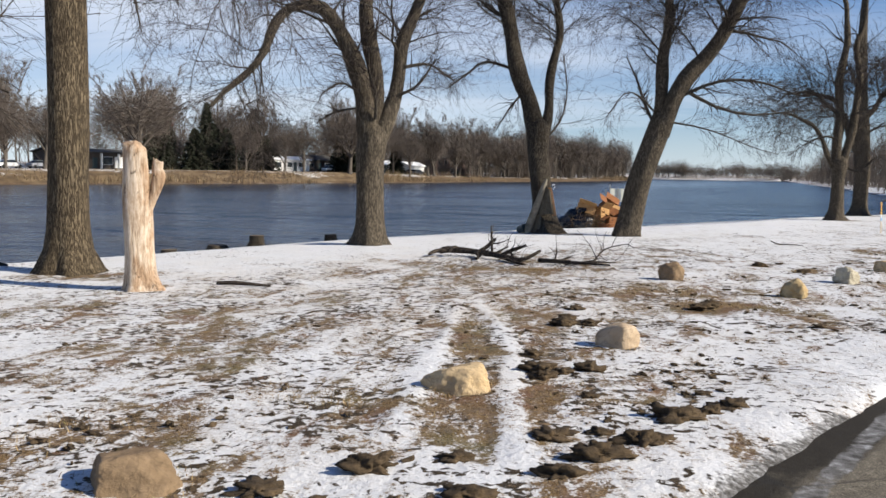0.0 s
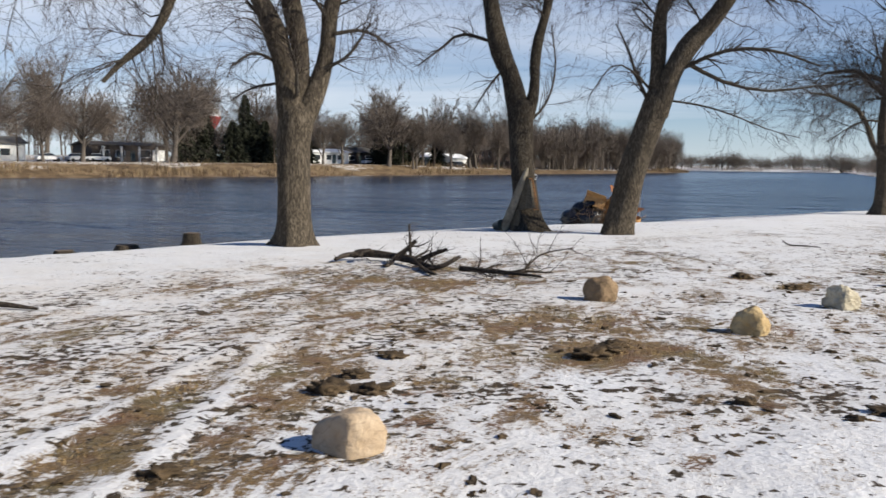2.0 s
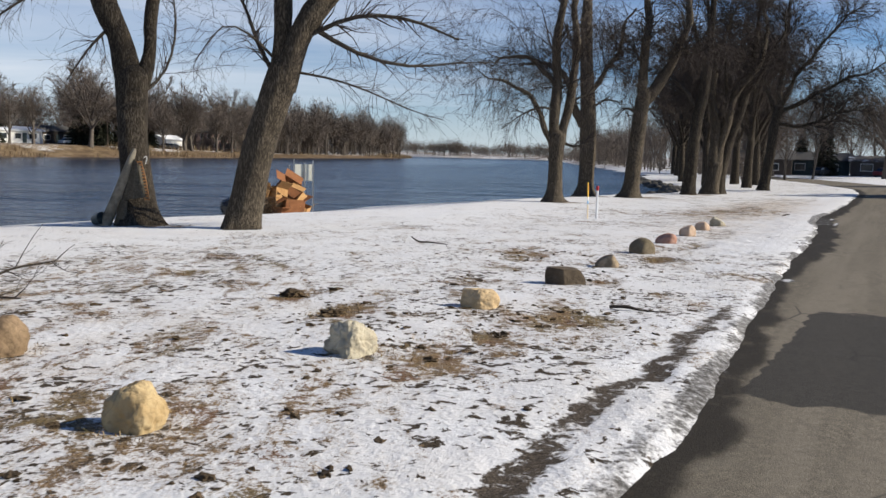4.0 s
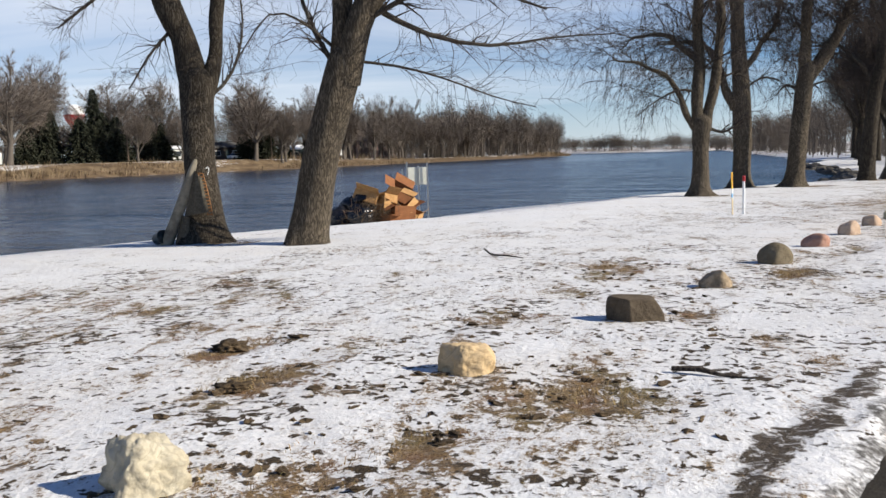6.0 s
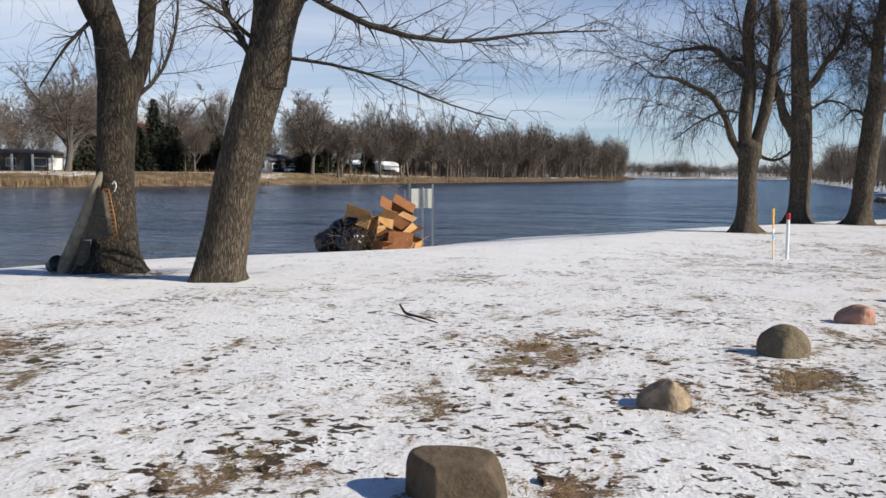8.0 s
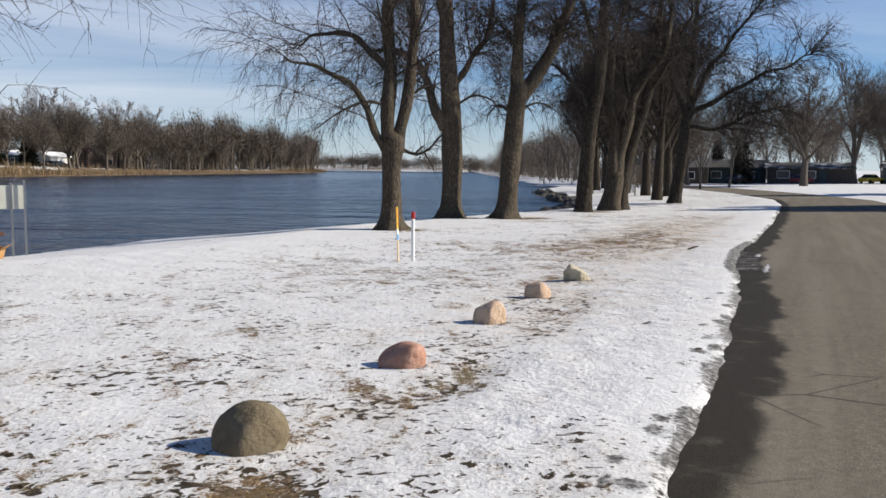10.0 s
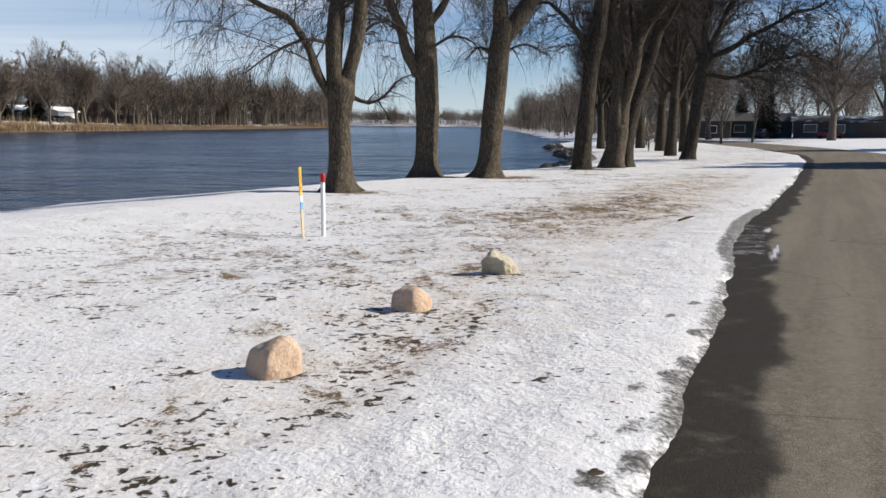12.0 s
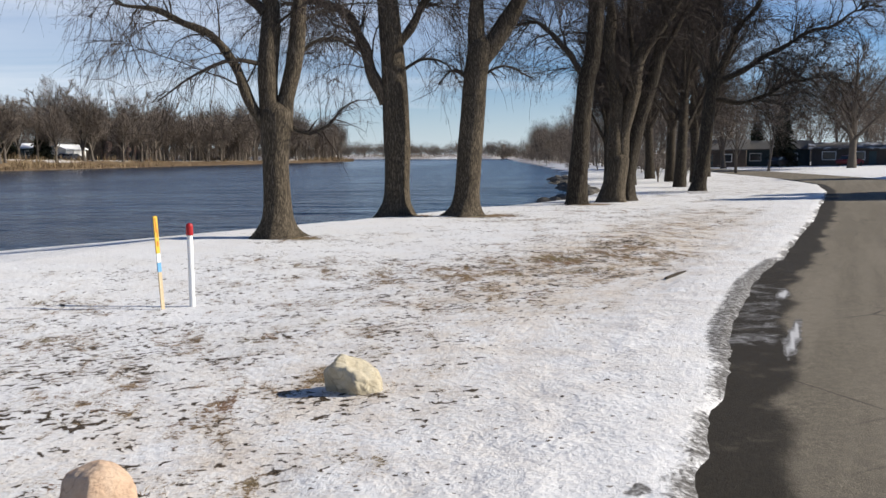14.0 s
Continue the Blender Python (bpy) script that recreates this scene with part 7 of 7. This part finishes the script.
def car_mesh(rows, half, inset=0.0):
    """A body from a side outline, narrower towards the top."""
    top = max(z for _, z in rows)
    v = [(x, s * (half - inset * max(0.0, z - .8) / max(.01, top - .8)), z) for s in (-1, 1) for x, z in rows]
    n = len(rows)
    bm = bmesh.new()
    vs = [bm.verts.new(p) for p in v]
    bm.faces.new(vs[:n])
    bm.faces.new(vs[n:][::-1])
    for i in range(n):
        bm.faces.new((vs[i], vs[(i + 1) % n], vs[n + (i + 1) % n], vs[n + i]))
    bmesh.ops.recalc_face_normals(bm, faces=bm.faces)
    bmesh.ops.bevel(bm, geom=bm.edges[:], offset=.05, segments=2, affect="EDGES")
    me = bpy.data.meshes.new("body")
    bm.to_mesh(me)
    bm.free()
    return me


def car(x, y, turn, paint, label):
    ob = thing("car", (x, y, land_z(*UV(x, y))), label, "car", "parked cars", turn=turn)
    part("body", car_mesh([(-2.2, .35), (-2.25, .75), (-2.1, .95), (-1.0, 1.0), (1.0, 1.0), (2.1, .85), (2.25, .6), (2.2, .35)], .88), paint, ob)
    part("cabin", car_mesh([(-1.7, .98), (-1.2, 1.45), (.3, 1.48), (1.1, .98)], .8, .15), M_PANE, ob, "dark glazed cabin")
    p = part("roof", car_mesh([(-1.25, 1.44), (-1.1, 1.52), (.2, 1.54), (.35, 1.46)], .66), paint, ob)
    for dx in (-1.4, 1.4):
        for dy in (-.8, .8):
            me = arrays_mesh("wheel", *tube_arrays(np.array([[(0, -.11, 0, .02), (0, -.11, 0, .3), (0, -.08, 0, .33), (0, .08, 0, .33), (0, .11, 0, .3), (0, .11, 0, .02)]]), 16))
            wv = part("wheel", me, M_TYRE, ob)
            wv.location = (dx, dy, .33)


P_WHITE, P_BLACK, P_RED, P_SILVER, P_YELLOW = (plain_mat(n, c, 0.3, spec=0.5, vary=0.05) for n, c in (("white_car_paint", (.7, .7, .7)), ("black_car_paint", (.02, .02, .025)), ("red_car_paint", (.16, .02, .02)), ("silver_car_paint", (.45, .46, .48)), ("yellow_car_paint", (.6, .42, .05))))
TU = math.degrees(math.atan2(UY, UX))
for u, v, t, p, l in ((66, 160, TU, P_WHITE, "white parked car across the river"), (71.5, 160.5, TU + 8, P_SILVER, "silver parked car across the river"), (75.5, 161, TU, P_WHITE, "white parked car beside the dark building"), (143, 161, TU, P_WHITE, "white parked car on the far snowy lawn"),
                      (174, 163, TU + 20, P_BLACK, "black parked car before a garage"), (178, 164, TU, P_BLACK, "dark parked car before a garage"), (53, 160, TU, P_SILVER, "silver parked car before a red house")):
    q = W(u, v)
    car(q.x, q.y, t, p, l)
car(106.5, 130.5, 20, P_RED, "red parked car by the road")
car(119.5, 130.0, 10, P_YELLOW, "yellow parked car by a house")
car(101.0, 139.0, 20, P_BLACK, "black parked car by the road")

# ---- water tower, poles ----


def water_tower():
    ob = thing("water_tower", W(199, 330, land_z(199, 330) - 2.6), "pale water tower with a red underside behind trees", "water tower")
    part("column", arrays_mesh("column", *ring_rows([(0, 2.2), (3, 1.2), (14, 1.1), (17, 1.6)], 20)), M_TRIM, ob)
    part("bowl", arrays_mesh("bowl", *ring_rows([(15.5, 1.2), (17.5, 2.4), (19.5, 3.5), (21.0, 4.0), (21.4, 4.0)], 28)), M_RED, ob, "red flared underside")
    part("dome", arrays_mesh("dome", *ring_rows([(21.4, 4.02), (22.8, 3.95), (24.0, 3.4), (24.9, 2.3), (25.4, 1.1), (25.5, .05)], 28)), M_TRIM, ob, "pale domed top")


water_tower()


def utility_pole(u, v, h):
    ob = thing("utility_pole", W(u, v, land_z(u, v)), "grey wooden utility pole on the far bank", "utility pole", "utility poles")
    part("pole", arrays_mesh("pole", *ring_rows([(-.3, .16), (h * .5, .14), (h, .11), (h + .02, .001)], 10)), M_CUT, ob)
    b = part("crossarm", box_mesh("crossarm", 2.0, .12, .12, .01, h - .6), M_CUT, ob)
    b.rotation_euler = (0, 0, radians(51))


for u, v, h in ((149.2, 156, 7.0), (112, 156.5, 7.5), (196, 168, 7.5), (60, 158, 7.5)):
    utility_pole(u, v, h)

# ---- stones of the near bank farther on ----


def riprap():
    rng = np.random.default_rng(71)
    arrs = []
    for i in range(150):
        u = rng.uniform(74, 118)
        v = float(line(NEAR_SHORE, u)) + rng.uniform(-.9, 1.1)
        vv, ff = ICO2
        s = rng.uniform(.18, .5)
        p = vv * s * np.array([1, rng.uniform(.6, 1), rng.uniform(.5, .8)]) * (1 + .25 * bumps(vv, i, 1.7))[:, None]
        arrs.append((p + np.array(W(u, v, land_z(u, v) + s * .1)), ff))
    ob = thing("bank_stones", (0, 0, 0), "dark broken stones along the river bank", "stones", kind="stuff")
    tagged(part("stones", arrays_mesh("stones", *joined(*arrs), False), rock_mat("dark_bank_stone", (0.075, 0.068, 0.06), (0.13, 0.118, 0.10)), ob), kind="stuff")


riprap()
mp = thing("path_marker", W(100.1, 14.0, land_z(100.1, 14.0)), "thin dark marker post among the trees", "post")
part("post", arrays_mesh("post", *ring_rows([(-.2, .06), (1.1, .06), (1.15, .04), (1.155, .001)], 10)), M_CUT, mp)
part("cap_board", box_mesh("cap_board", .3, .05, .22, .01, 1.0), M_CUT, mp)

# ---- dead grass standing through the snow ----
M_BLADE = Mat("dead_grass_blades", 0.8, spec=0.2)
_geo = M_BLADE.nt.nodes.new("ShaderNodeNewGeometry")
M_BLADE.color(M_BLADE.ramp(_geo.outputs["Random Per Island"], (0.0, (0.12, 0.07, 0.032)), (0.45, (0.30, 0.195, 0.085)), (0.85, (0.50, 0.37, 0.19)), (1.0, (0.20, 0.18, 0.055))))


def dead_grass():
    rng = np.random.default_rng(81)
    U, V = rng.uniform(1.5, 42, 520000), rng.uniform(1.3, 12.5, 520000)
    b = bare_amount(U, V) + .35 * (fbm(U * 2.4, V * 2.4, 44) - .5)
    keep = rng.random(len(U)) < step(.60, .84, b) * step(44, 16, U) ** .5
    U, V = U[keep], V[keep]
    for x, y in STONES:
        u0, v0 = UV(x, y)
        a, r = rng.uniform(0, 6.28, 260), rng.uniform(.17, .36, 260)
        U, V = np.concatenate([U, u0 + .05 + r * np.cos(a)]), np.concatenate([V, v0 - .04 + r * np.sin(a) * .8])
    n = len(U)
    z = land(U, V)[0] - .03
    base = np.stack([U * UX - V * UY, U * UY + V * UX, z], -1)
    a = rng.uniform(0, 6.28, n)
    h, w = rng.uniform(.018, .06, n), rng.uniform(.0012, .0032, n)
    lean = rng.uniform(.2, 1.6, n)
    d = np.stack([np.cos(a) * lean * h, np.sin(a) * lean * h, h], -1)
    s = np.stack([-np.sin(a) * w, np.cos(a) * w, 0 * w], -1)
    mid = base + d * [.45, .45, .75]
    v = np.stack([base - s, base + s, mid + s * .8, mid - s * .8, base + d * [1, 1, .85]], 1).reshape(-1, 3)
    i = (np.arange(n) * 5)[:, None]
    f = np.concatenate([i + [0, 1, 2], i + [0, 2, 3], i + [3, 2, 4]])
    ob = new("dead_grass", arrays_mesh("dead_grass", v, f, False))
    ob.data.materials.append(M_BLADE.m)
    tagged(ob, "dry tan lawn grass standing through thin snow", "grass", kind="stuff")


dead_grass()


def dry_fringe():
    """Ragged dry reeds and weeds along the far shore."""
    rng = np.random.default_rng(82)
    n = 26000
    U = rng.uniform(-30, 335, n)
    D = rng.uniform(-.6, 9.5, n)
    thick = fbm(U * .045, D * .25, 33, 3) + .35 * (fbm(U * .35, D * .5, 34, 2) - .5)
    keep = rng.random(n) < step(.40, .62, thick) * step(10, 3, D)
    U, D, thick = U[keep], D[keep], thick[keep]
    n = len(U)
    V = line(FAR_SHORE, U) + D
    z = land(U, V)[0]
    a = rng.uniform(0, 6.28, n)
    h = rng.uniform(.25, .75, n) * (.6 + 1.2 * np.clip(thick - .4, 0, .5) / .25)
    w = rng.uniform(.03, .08, n)
    base = np.stack([U * UX - V * UY, U * UY + V * UX, z - .05], -1)
    s = np.stack([np.cos(a) * w, np.sin(a) * w, 0 * w], -1)
    tip = base + np.stack([rng.normal(0, .18, n) * h, rng.normal(0, .18, n) * h, h], -1)
    v = np.stack([base - s, base + s, tip + s * .25, tip - s * .25], 1).reshape(-1, 3)
    ob = new("dry_reeds", arrays_mesh("dry_reeds", v, (np.arange(n) * 4)[:, None] + np.arange(4), False))
    ob.data.materials.append(M_REED.m)
    tagged(ob, "tan and brown dry reeds along the far river bank", "reeds", kind="stuff")


M_REED = Mat("dry_reeds", 0.85, spec=0.15)
_geo = M_REED.nt.nodes.new("ShaderNodeNewGeometry")
M_REED.color(M_REED.ramp(_geo.outputs["Random Per Island"], (0.0, (0.07, 0.045, 0.028)), (0.4, (0.19, 0.13, 0.075)), (0.8, (0.36, 0.27, 0.165)), (1.0, (0.15, 0.12, 0.06))))
dry_fringe()
